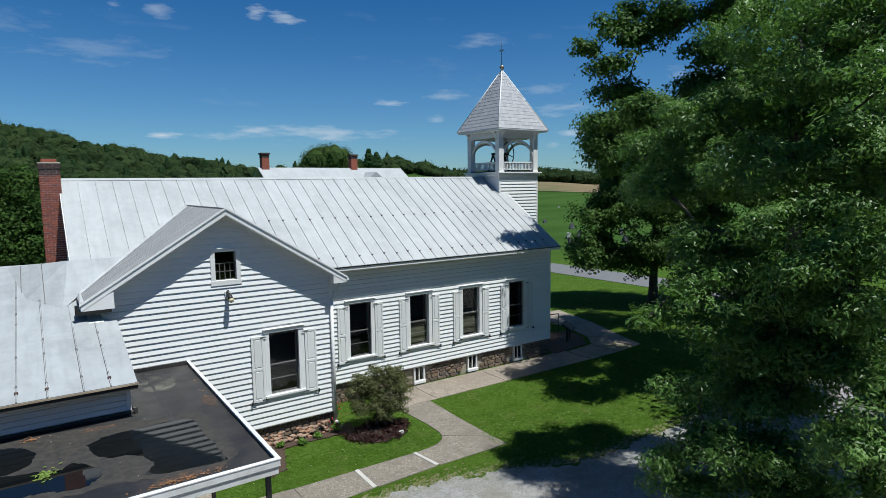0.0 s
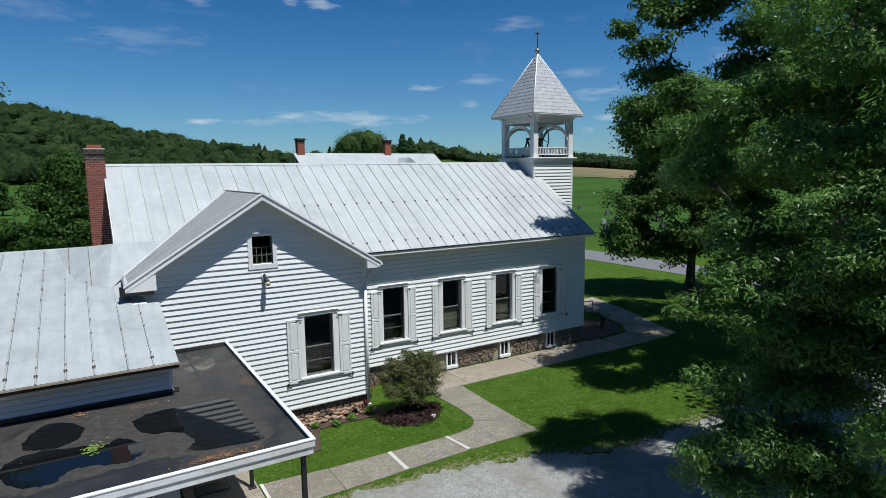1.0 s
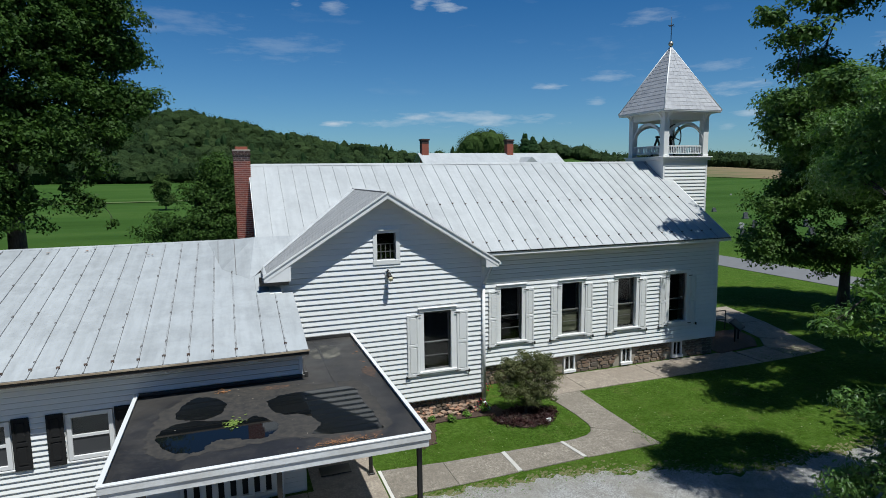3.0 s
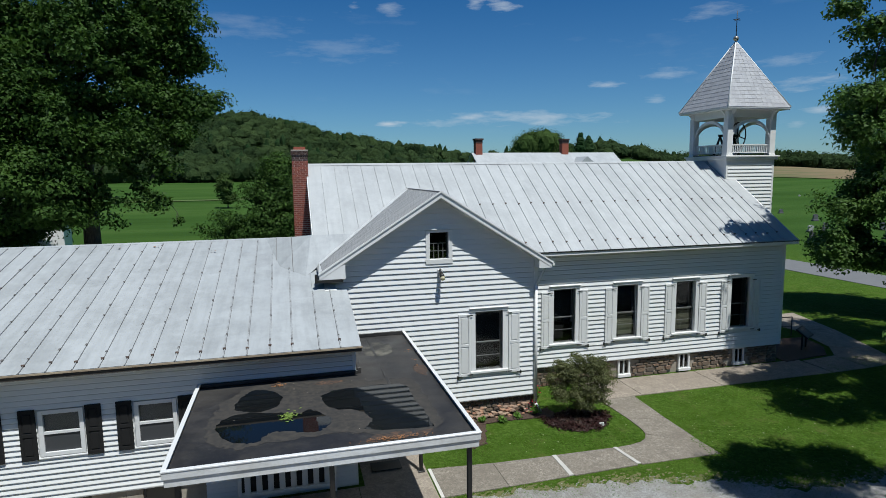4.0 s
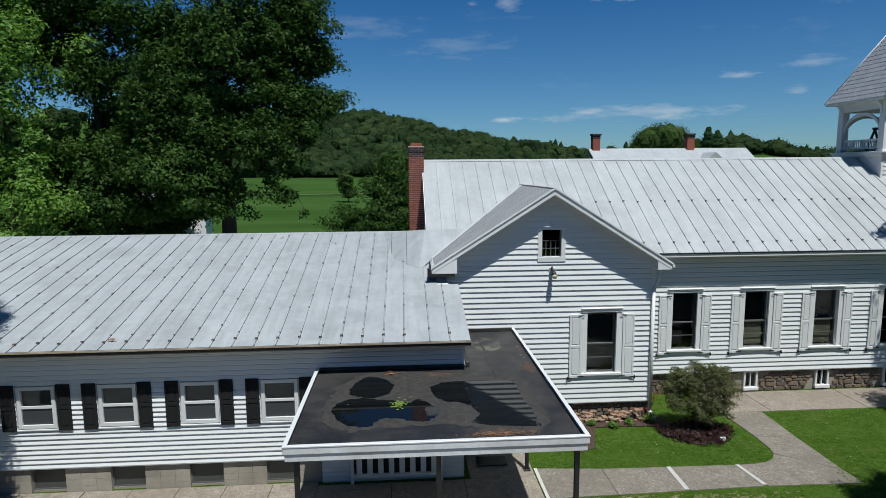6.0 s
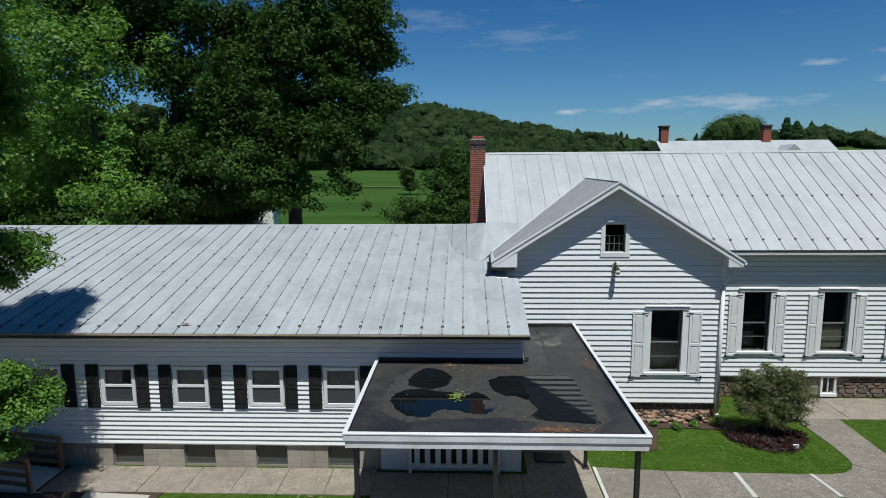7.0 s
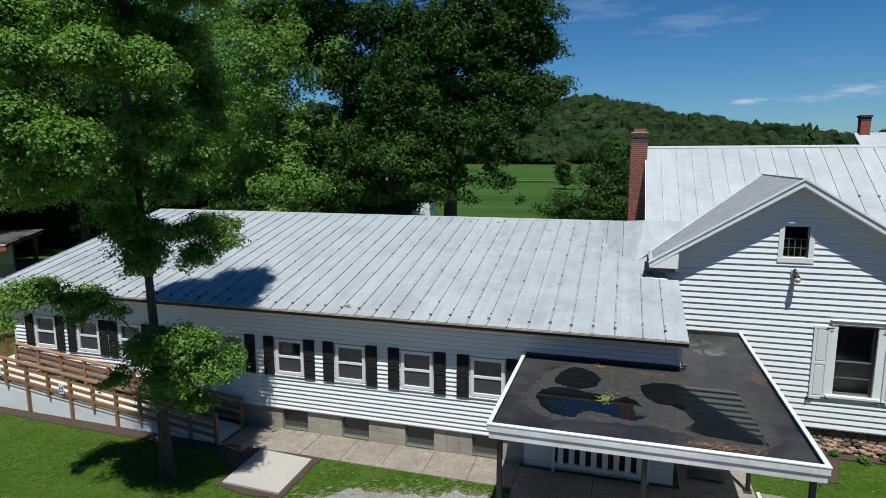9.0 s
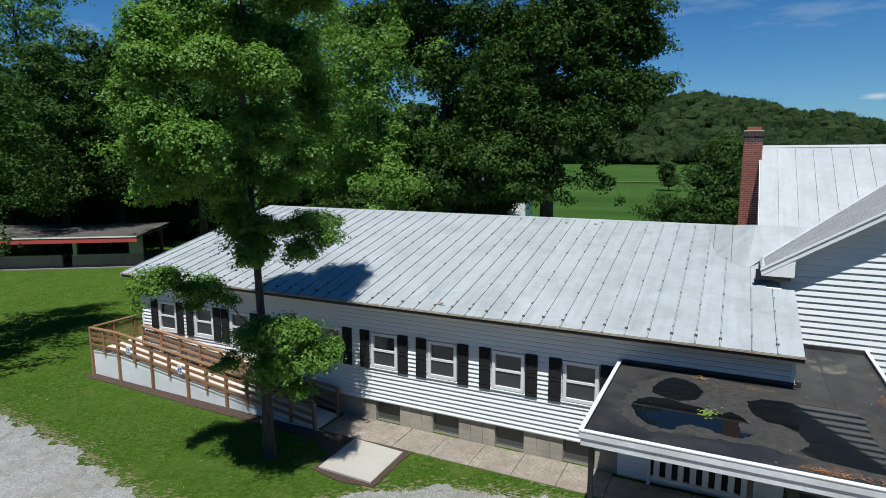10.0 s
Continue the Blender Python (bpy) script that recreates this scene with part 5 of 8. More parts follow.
# bell with its wheel and frame
bm = bmesh.new()
prof = [(0.05, 0.0), (0.16, -0.02), (0.2, -0.15), (0.25, -0.36), (0.36, -0.52), (0.33, -0.54)]
seg = 20
rings = [[bm.verts.new((tcx - 0.15 + r * math.cos(math.tau * i / seg), tcy + r * math.sin(math.tau * i / seg), 9.62 + z)) for i in range(seg)] for r, z in prof]
for ra, rb in zip(rings, rings[1:]):
    for i in range(seg):
        f = bm.faces.new((ra[i], ra[(i + 1) % seg], rb[(i + 1) % seg], rb[i]))
        f.smooth = True
bell = thing("church_bell", (tcx, tcy, 8.7), "dark cast-iron bell with a spoked wheel", "bell")
part("bell_body", bm, IRON, bell)
bm = bmesh.new()
wc = Vector((tcx + 0.28, tcy - 0.1, 9.62))
n = 28
for i in range(n):
    p, q = (wc + Vector((0.10 * math.cos(t), 0.62 * math.cos(t), 0.62 * math.sin(t))) for t in (math.tau * i / n, math.tau * (i + 1) / n))
    tube(bm, p, q, 0.03, 0.03, 6)
for i in range(6):
    t = math.tau * i / 6 + 0.3
    tube(bm, wc, wc + Vector((0.10 * math.cos(t), 0.62 * math.cos(t), 0.62 * math.sin(t))), 0.022, 0.022, 6)
part("wheel", bm, IRON, bell)
bm = boxes((tcx - 0.7, tcx + 0.45, tcy - 0.05, tcy + 0.05, 9.58, 9.68))
for x in (tcx - 0.62, tcx + 0.12):
    for s in (-1, 1):
        tube(bm, (x, tcy, 9.6), (x, tcy + s * 0.4, 8.7), 0.045, 0.06)
part("bell_frame", bm, IRON, bell)

# ---------- annex ----------
AX0, AX1, AY0, AY1 = -19.75, 1.48, 14.65, 28.3
A_EAVE_Y, A_EAVE_Z, A_RIDGE_Y, A_RIDGE_Z = 14.12, 3.86, 22.1, 5.76
A_SLOPE = (A_RIDGE_Z - A_EAVE_Z) / (A_RIDGE_Y - A_EAVE_Y)
annex = thing("annex", (-9, 21, 0), "long low white-sided annex with a pale metal roof", "building")
A_WIN = [-18.38, -16.55, -14.84, -12.95, -11.07, -9.10, -7.16, -5.17, -3.20]
A_OPEN = [(c - 0.41, c + 0.41, 1.80, 2.78) for c in A_WIN]
VENTS = [(c - 0.42, c + 0.42, 0.06, 0.66) for c in (-9.03, -7.08, -5.13, -3.20)]
m_annex = facing_south(AY0)
bm = bmesh.new()
wall_slab(bm, m_annex, AX0, AX1, 0.70, 3.80, 0.2, A_OPEN)
awall = part("wall", bm, SIDING, annex)
siding(awall, m_annex, lambda w: (AX0 + 0.06, AX1 - 0.06), 0.70, 3.76, 0.127, [(o[0] - 0.08, o[1] + 0.08, o[2] - 0.08, o[3] + 0.08) for o in A_OPEN])
siding(awall, m_annex, lambda w: (-2.2, AX1 - 0.06), 0.06, 0.70, 0.127)
part("wall", boxes((-2.2, AX1, AY0, AY0 + 0.2, 0.0, 0.70)), SIDING, annex)
part("frieze_board", boxes((AX0, AX1, AY0 - 0.04, AY0 - 0.02, 3.70, 3.80)), TRIM, annex)
for x in (AX0 - 0.02, AX1 - 0.06):
    part("corner_board", boxes((x, x + 0.08, AY0 - 0.032, AY0 + 0.1, 0.68, 3.62)), TRIM, annex)
bm = bmesh.new()
prism(bm, [(AX0, AY0 + 0.2, 0.0), (AX0, AY1 - 0.2, 0.0), (AX0, AY1 - 0.2, 3.8), (AX0, A_RIDGE_Y, A_RIDGE_Z - 0.18), (AX0, AY0 + 0.2, 3.86)], (0.2, 0, 0))
west = part("wall", bm, SIDING, annex)
siding(west, facing_west(AX0), lambda w: (AY0 + 0.02 + max(0, (w - 3.8) / A_SLOPE), AY1 - max(0, (w - 3.8) / A_SLOPE)), 0.70, 5.6, 0.127)
bm = bmesh.new()
prism(bm, [(AX1 - 0.2, AY0 + 0.2, 0), (AX1 - 0.2, GY, 0), (AX1 - 0.2, GY, A_EAVE_Z - 0.2 + (GY - A_EAVE_Y) * A_SLOPE), (AX1 - 0.2, AY0 + 0.2, A_EAVE_Z - 0.2 + (AY0 + 0.2 - A_EAVE_Y) * A_SLOPE)], (0.2, 0, 0))
part("wall", bm, SIDING, annex)
part("wall", boxes((AX0, AX1 - 0.5, AY1 - 0.2, AY1, 0.0, 3.8)), SIDING, annex)
# block foundation with sunken windows
bm = bmesh.new()
wall_slab(bm, facing_south(AY0 + 0.10), AX0, -2.2, -0.2, 0.70, 0.25, VENTS)
found = part("foundation", bm, MORTAR, annex, "tan concrete-block foundation")
edges_ = [-11.0] + [e_ for v in VENTS for e_ in v[:2]] + [-2.2]
for a, b in zip(edges_[::2], edges_[1::2]):
    n = max(1, round((b - a) / 0.4))
    for row in range(4):
        for i in range(n):
            x0, x1 = a + (b - a) * i / n, a + (b - a) * (i + 1) / n
            part("block", boxes((x0 + 0.003, x1 - 0.003, AY0 + 0.04, AY0 + 0.12, row * 0.173, row * 0.173 + 0.169)), BLOCK, found)
for v in VENTS:
    w = part("vent_window", boxes((v[0], v[1], AY0 + 0.13, AY0 + 0.17, v[2], v[2] + 0.04), (v[0], v[1], AY0 + 0.13, AY0 + 0.17, v[3] - 0.04, v[3] + 0.03), (v[0], v[0] + 0.04, AY0 + 0.13, AY0 + 0.17, v[2] + 0.04, v[3] - 0.04), (v[1] - 0.04, v[1], AY0 + 0.13, AY0 + 0.17, v[2] + 0.04, v[3] - 0.04)), SASH, annex, "dark basement window in the foundation")
    part("pane", boxes((v[0] + 0.03, v[1] - 0.03, AY0 + 0.145, AY0 + 0.15, v[2] + 0.03, v[3] - 0.03)), VENT_GLASS, w)
    # black board stands in for the darkness of the basement
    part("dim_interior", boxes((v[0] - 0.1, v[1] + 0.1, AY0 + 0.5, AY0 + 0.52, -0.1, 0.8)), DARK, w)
part("water_table", boxes((AX0, -2.2, AY0 - 0.03, AY0 + 0.06, 0.675, 0.70)), TRIM, annex)

# one vinyl window with its blind, copied along the wall
y = AY0
h, z0, z1 = 0.41, 1.80, 2.78
zm = z0 + 0.49
f = 0.045
proto = part("window", boxes((-h - 0.05, -h + f, -0.04, 0.07, z0 - 0.05, z1 + 0.05), (h - f, h + 0.05, -0.04, 0.07, z0 - 0.05, z1 + 0.05), (-h + f, h - f, -0.04, 0.07, z1 - f, z1 + 0.05), (-h + f, h - f, -0.04, 0.07, z0 - 0.05, z0 + f),
                             (-h - 0.09, h + 0.09, -0.06, 0.0, z0 - 0.10, z0 - 0.065), bevel=0.006), VINYL, annex, "white vinyl sash window with a half-drawn blind", Matrix.Translation((A_WIN[-1], y, 0)))
PLACE[proto] = Matrix()
part("meeting_rail", boxes((-h + f, h - f, -0.02, 0.05, zm - 0.03, zm + 0.03)), VINYL, proto)
part("upper_pane", boxes((-h + f, h - f, 0.04, 0.044, zm + 0.03, z1 - f)), GLASS, proto)
part("insect_screen", boxes((-h + f, h - f, 0.005, 0.009, z0 + f, zm - 0.03)), SCREEN, proto, "dark insect screen over the lower sash")
part("blind", boxes((-h + 0.03, h - 0.03, 0.10, 0.105, zm + 0.02, z1)), BLIND, proto)
# room darkness is painted on this board behind the sashes
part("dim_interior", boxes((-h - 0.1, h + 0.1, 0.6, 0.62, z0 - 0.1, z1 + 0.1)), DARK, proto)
for c in A_WIN[:-1]:
    copy_thing(proto, Matrix.Translation((c, y, 0)))
for c in A_WIN:
    panel_shutter(annex, c - 0.83, c - 0.50, 1.70, 2.88, AY0, SHUTTER_BLACK, 1, False)
    panel_shutter(annex, c + 0.50, c + 0.83, 1.70, 2.88, AY0, SHUTTER_BLACK, -1, False)

bm = bmesh.new()
for ye in (A_EAVE_Y, 2 * A_RIDGE_Y - A_EAVE_Y):
    x_e = 1.57 if ye < A_RIDGE_Y else 0.2
    prism(bm, [(-20.05, ye, A_EAVE_Z - 0.03), (x_e, ye, A_EAVE_Z - 0.03), (min(x_e, 0.95), A_RIDGE_Y, A_RIDGE_Z - 0.03), (-20.05, A_RIDGE_Y, A_RIDGE_Z - 0.03)], (0, 0, -0.10))
aroof = part("roof", bm, SOFFIT, annex, "weathered pale standing-seam metal roof")
seamed_roof(aroof, -20.08, 0.60, A_EAVE_Y, A_EAVE_Z, A_RIDGE_Y, A_RIDGE_Z, 0.517, ROOF_ANNEX, (0.32,), 0.40, True)
seamed_roof(aroof, -20.08, 0.20, 2 * A_RIDGE_Y - A_EAVE_Y, A_EAVE_Z, A_RIDGE_Y, A_RIDGE_Z, 0.517, ROOF_ANNEX)
seamed_roof(aroof, 0.60, 1.60, A_EAVE_Y, A_EAVE_Z, 17.40, A_EAVE_Z + (17.40 - A_EAVE_Y) * A_SLOPE, 0.517, ROOF_ANNEX, (0.32,), 0.5, True)
seamed_roof(aroof, 0.60, 0.96, 17.40, A_EAVE_Z + (17.40 - A_EAVE_Y) * A_SLOPE, A_RIDGE_Y, A_RIDGE_Z, 0.517, ROOF_ANNEX)
bm = bmesh.new()
prism(bm, [(-20.1, A_RIDGE_Y - 0.1, A_RIDGE_Z - 0.02), (-20.1, A_RIDGE_Y, A_RIDGE_Z + 0.03), (-20.1, A_RIDGE_Y + 0.1, A_RIDGE_Z - 0.02)], (20.6, 0, 0))
part("ridge_cap", bm, ROOF_ANNEX, aroof)
# the shadow line under the drip edge is in this board's colour
part("eave_board", boxes((-20.05, 1.60, A_EAVE_Y - 0.015, A_EAVE_Y + 0.02, A_EAVE_Z - 0.14, A_EAVE_Z - 0.02)), EAVE_SHADE, aroof, "old eave board darkened to paint the shadow under the roof edge")
part("drip_edge", boxes((-20.1, 1.62, A_EAVE_Y - 0.045, A_EAVE_Y - 0.016, A_EAVE_Z - 0.045, A_EAVE_Z - 0.008)), EAVE_TAN, aroof, "tan rust-stained drip edge")
part("soffit", boxes((-20.0, 1.55, A_EAVE_Y + 0.02, AY0 - 0.03, A_EAVE_Z - 0.16, A_EAVE_Z - 0.14)), SOFFIT, aroof)
bm = bmesh.new()
for ye in (A_EAVE_Y, 2 * A_RIDGE_Y - A_EAVE_Y):
    prism(bm, [(-20.12, ye, A_EAVE_Z + 0.01), (-20.12, A_RIDGE_Y, A_RIDGE_Z + 0.01), (-20.12, A_RIDGE_Y, A_RIDGE_Z - 0.17), (-20.12, ye, A_EAVE_Z - 0.17)], (0.04, 0, 0))
part("rake_board", bm, TRIM, aroof)

# ---------- entrance canopy ----------
PX0, PX1, PY0, PZ = -2.25, 3.39, 10.27, 3.10
canopy = thing("entrance_canopy", (0.6, 12.5, 0), "flat black-roofed entrance canopy with white fascia", "canopy")
deck = part("roof_deck", boxes((PX0 + 0.06, PX1 - 0.06, PY0 + 0.06, AY0 - 0.04, 2.86, 3.02), (1.62, PX1 - 0.06, AY0 - 0.04, GY - 0.03, 2.86, 3.02)), MEMBRANE, canopy, "black rubber roof membrane, damp and dusty")
part("seam_strip", boxes((2.15, 2.22, PY0 + 0.3, GY - 0.1, 3.02, 3.026)), MEMBRANE, deck)
part("fascia", boxes((PX0, PX1, PY0, PY0 + 0.05, 2.95, PZ - 0.005), (PX0 + 0.03, PX1 - 0.03, PY0 + 0.03, PY0 + 0.07, 2.80, 2.95), bevel=0.006), FASCIA, canopy, "white two-step metal fascia, dented")
part("fascia", boxes((PX1 - 0.05, PX1, PY0 + 0.05, GY - 0.03, 2.95, PZ - 0.005), (PX1 - 0.07, PX1 - 0.03, PY0 + 0.07, GY - 0.03, 2.80, 2.95), bevel=0.006), FASCIA, canopy)
part("fascia", boxes((PX0, PX0 + 0.05, PY0 + 0.05, AY0 - 0.04, 2.95, PZ - 0.005), (PX0 + 0.03, PX0 + 0.07, PY0 + 0.07, AY0 - 0.04, 2.80, 2.95), bevel=0.006), FASCIA, canopy)
part("edge_cap", boxes((PX0 - 0.01, PX1 + 0.01, PY0 - 0.012, PY0 + 0.075, PZ - 0.02, PZ + 0.01), (PX1 - 0.075, PX1 + 0.012, PY0 + 0.075, GY - 0.03, PZ - 0.02, PZ + 0.01), (PX0 - 0.012, PX0 + 0.075, PY0 + 0.075, AY0 - 0.04, PZ - 0.02, PZ + 0.01), bevel=0.005), VINYL, canopy, "bright white edge cap")
part("upstand", boxes((PX0 + 0.08, 1.56, AY0 - 0.10, AY0 - 0.03, 3.02, 3.10), (1.52, 1.62, AY0 - 0.10, GY - 0.06, 3.02, 3.17), (1.62, PX1 - 0.08, GY - 0.07, GY - 0.03, 3.02, 3.14), bevel=0.012), MEMBRANE, canopy, "black membrane upstand along the walls")
part("ceiling_panel", boxes((PX0 + 0.08, PX1 - 0.08, PY0 + 0.08, AY0 - 0.06, 2.82, 2.86), (1.64, PX1 - 0.08, AY0 - 0.06, GY - 0.05, 2.82, 2.86)), SOFFIT, canopy)
for px, py in ((-2.05, 10.5), (0.58, 10.5), (3.22, 10.5), (3.19, 14.86)):
    part("post", boxes((px - 0.045, px + 0.045, py - 0.045, py + 0.045, 0.0, 2.82), (px - 0.09, px + 0.09, py - 0.09, py + 0.09, 0.0, 0.06), bevel=0.006), IRON, canopy, "black steel post")


def blob(pts, z, mat, name, parent, seed, rag=0.05, label=""):
    rng = random.Random(seed)
    n = len(pts)
    bm = bmesh.new()
    ring = []
    for i in range(n):
        p0, p1, p2, p3 = (Vector((*pts[(i + k_) % n], z)) for k_ in (-1, 0, 1, 2))
        for s in range(7):
            t = s / 7
            q = 0.5 * (2 * p1 + (p2 - p0) * t + (2 * p0 - 5 * p1 + 4 * p2 - p3) * t * t + (3 * p1 - p0 - 3 * p2 + p3) * t ** 3)
            ring.append(bm.verts.new(q + Vector((rng.uniform(-rag, rag), rng.uniform(-rag, rag), 0))))
    bmesh.ops.triangle_fill(bm, edges=[bm.edges.new((ring[i], ring[(i + 1) % len(ring)])) for i in range(len(ring))], use_beauty=True)
    for f_ in bm.faces:
        if f_.normal.z < 0:
            f_.normal_flip()
    return part(name, bm, mat, parent, label)


# standing water, silt and litter on the canopy
PUDDLES = [[(-1.31, 13.05), (-1.15, 13.75), (-0.9, 14.05), (-0.5, 13.85), (-0.31, 13.3), (-0.55, 12.75), (-0.95, 12.75)],
           [(-1.57, 12.0), (-1.40, 12.55), (-0.97, 12.68), (-0.36, 12.5), (0.05, 12.35), (0.30, 12.5), (0.68, 11.9), (0.50, 11.45), (0.2, 11.35), (-0.25, 11.55), (-0.56, 11.5), (-0.75, 11.2), (-1.2, 11.3)],
           [(0.54, 13.15), (0.85, 13.5), (1.36, 13.55), (2.44, 13.5), (2.55, 12.6), (2.62, 11.3), (2.5, 10.95), (1.34, 11.15), (1.5, 11.6), (1.25, 12.2), (0.75, 12.45)]]
tagged(blob([(-1.75, 12.4), (-1.5, 13.6), (-0.9, 14.35), (0.4, 14.3), (1.6, 14.0), (2.7, 13.8), (2.85, 12.4), (2.75, 10.95), (1.8, 10.8), (0.9, 11.15), (-0.4, 11.1), (-1.2, 11.0), (-1.65, 11.5)], 3.0235, MUD, "silt_stain", None, 40, 0.06), "dull dried silt over the low part of the canopy roof", "stain")
for i, pts in enumerate(PUDDLES):
    tagged(blob(pts, 3.0265, WATER, "puddle", None, 20 + i, 0.03), "shallow puddle of rain water on the canopy roof", "puddle", "puddles on the canopy roof")


tagged(blob([(1.9, 16.2), (2.05, 16.9), (2.5, 17.2), (2.75, 16.6), (2.6, 16.0), (2.2, 15.8)], 3.0235, PALE_SILT, "pale_stain", None, 61, 0.06), "pale dried silt at the back of the canopy roof", "stain")
for i, pts in enumerate(([(1.35, 10.75), (1.7, 10.62), (2.3, 10.66), (2.55, 10.8), (2.1, 10.86), (1.6, 10.9)], [(0.45, 14.05), (0.8, 13.95), (1.15, 14.05), (0.9, 14.2), (0.6, 14.22)], [(2.95, 14.2), (3.2, 14.0), (3.24, 14.7), (3.05, 14.8)])):
    tagged(blob(pts, 3.0245, RUST_SILT, "rust_stain", None, 50 + i, 0.05), "rusty brown stain on the black membrane", "stain", "rust stains on the canopy roof")


def litter(name, label, n, cx, cy, sx, sy, z, size, mat, seed):
    rng = random.Random(seed)
    bm = bmesh.new()
    for _ in range(n):
        x, y_, a = rng.gauss(cx, sx), rng.gauss(cy, sy), rng.uniform(0, math.tau)
        s = size * rng.uniform(0.6, 1.3)
        d, e = Vector((math.cos(a), math.sin(a), 0)) * s, Vector((-math.sin(a), math.cos(a), 0)) * s * 0.45
        p = Vector((x, y_, z + rng.uniform(0.0, 0.03)))
        up_ = Vector((0, 0, s * 0.3))
        vs_ = [bm.verts.new(q) for q in (p - d, p + e + up_ * rng.random(), p + d + up_ * rng.random(), p - e)]
        bm.faces.new(vs_)
    tagged(part(name, bm, mat), label, "leaf litter", kind="stuff")


litter("fallen_leaves", "brown needles and leaves swept to the roof edge", 130, 1.75, 10.62, 0.30, 0.05, 3.03, 0.026, DRY, 3)
litter("fallen_leaves", "small heap of dry brown leaves on the membrane", 36, -0.40, 14.2, 0.07, 0.05, 3.03, 0.035, DRY, 4)
litter("fallen_leaves", "scattered dry leaves by the roof edge", 7, 3.15, 15.6, 0.05, 0.8, 3.03, 0.04, DRY, 5)
litter("leafy_sprig", "fresh green maple sprig lying in the puddle", 60, -0.17, 12.25, 0.085, 0.11, 3.032, 0.045, LEAF_FRESH, 6)
litter("scattered_leaves", "a few tan leaves scattered over the membrane", 30, 0.5, 13.3, 1.6, 1.4, 3.024, 0.020, CAP, 7)
for i, (x, y_, n) in enumerate(((-5.47, 21.56, 4), (-4.33, 21.6, 3), (-2.45, 20.92, 3), (-7.1, 14.5, 6))):
    litter("roof_debris", "rusty leaf scraps caught on the annex roof", n, x, y_, 0.06, 0.02, A_EAVE_Z + (y_ - A_EAVE_Y) * A_SLOPE + 0.035, 0.06, DRY, 8 + i)

# porch furniture and door below the canopy
rail_ = thing("slatted_rail", (-0.3, 14.45, 0), "white slatted porch screen before a shade-black board", "railing")
part("rail_frame", boxes((-1.40, 0.85, 14.42, 14.50, 0.20, 0.28), (-1.40, 0.85, 14.42, 14.50, 1.0, 1.08), (-1.46, -1.38, 14.42, 14.50, 0.045, 1.1), (0.83, 0.91, 14.42, 14.50, 0.045, 1.1), bevel=0.005), TRIM, rail_)
# solid black board paints the shade seen between the slats
part("backing", boxes((-1.38, 0.83, 14.52, 14.54, 0.28, 1.0)), IRON, rail_, "black board painted as the shade between the slats")
for i in range(8):
    x = -1.36 + 2.19 * (i + 0.5) / 8
    part("slat", boxes((x - 0.085, x + 0.055, 14.44, 14.48, 0.28, 1.0), bevel=0.004), TRIM, rail_)
door_ = part("door_1", boxes((1.49, 1.53, 15.2, 16.1, 0.05, 2.1), bevel=0.004), SHUTTER_BLACK)
tagged(door_, "dark side door under the canopy", "door", kind="structure")
part("door_handle", boxes((1.53, 1.58, 16.0, 16.03, 1.0, 1.04)), BRASS, door_)
tagged(part("door_mat", boxes((1.9, 2.72, 15.1, 15.6, 0.045, 0.065), bevel=0.006), IRON), "black rubber door mat on the concrete", "door mat")

# ---------- wheelchair ramp ----------
ramp = thing("wheelchair_ramp", (-16, 13.9, 0), "cedar-railed wheelchair ramp with white lattice skirt", "ramp")
RX0, RX1, RL = -21.15, -10.7, -19.6


def deck_z(x):
    return 0.93 if x < RL else 0.93 * (RX1 - x) / (RX1 - RL) + 0.04


bm = bmesh.new()
prism(bm, [(RX0, 13.48, deck_z(RX0)), (RL, 13.45, deck_z(RL)), (RX1, 13.28, 0.05), (RX1, 14.45, 0.05), (RL, 14.5, deck_z(RL)), (RL, 16.2, deck_z(RL)), (RX0, 16.2, deck_z(RX0))], (0, 0, -0.05))
bmesh.ops.triangulate(bm, faces=bm.faces)
part("deck", bm, DECK, ramp, "pale ramp surface")


placed = set()


def rail_run(pts, below, posts):
    """Posts, a top rail and three boards along a line of (x, y, deck height)."""
    for (xa, ya, za), (xb, yb, zb) in zip(pts, pts[1:]):
        d = Vector((xb - xa, yb - ya, 0))
        out = Vector((d.y, -d.x, 0)).normalized() * 0.02
        for lo, hi, wide in ((0.83, 0.87, 3.4), (0.60, 0.70, 1), (0.38, 0.48, 1), (0.14, 0.24, 1)):
            bm = bmesh.new()
            o = out * wide
            prism(bm, [Vector((xa, ya, za + lo)) - o, Vector((xb, yb, zb + lo)) - o, Vector((xb, yb, zb + hi)) - o, Vector((xa, ya, za + hi)) - o], o * 2)
            part("rail_board", bm, WOOD, ramp)
        n = max(1, round(d.length / posts))
        for i in range(n + 1):
            t = i / n
            px, py, pz = xa + (xb - xa) * t, ya + (yb - ya) * t, za + (zb - za) * t
            deep = below and i % 2 == 0
            if (round(px, 1), round(py, 1)) in placed:
                continue
            placed.add((round(px, 1), round(py, 1)))
            bm = boxes((px - 0.045, px + 0.045, py - 0.045, py + 0.045, 0.0 if deep else max(pz - 0.06, 0.0), pz + 0.83), bevel=0.004)
            part("rail_post", bm, WOOD, ramp)


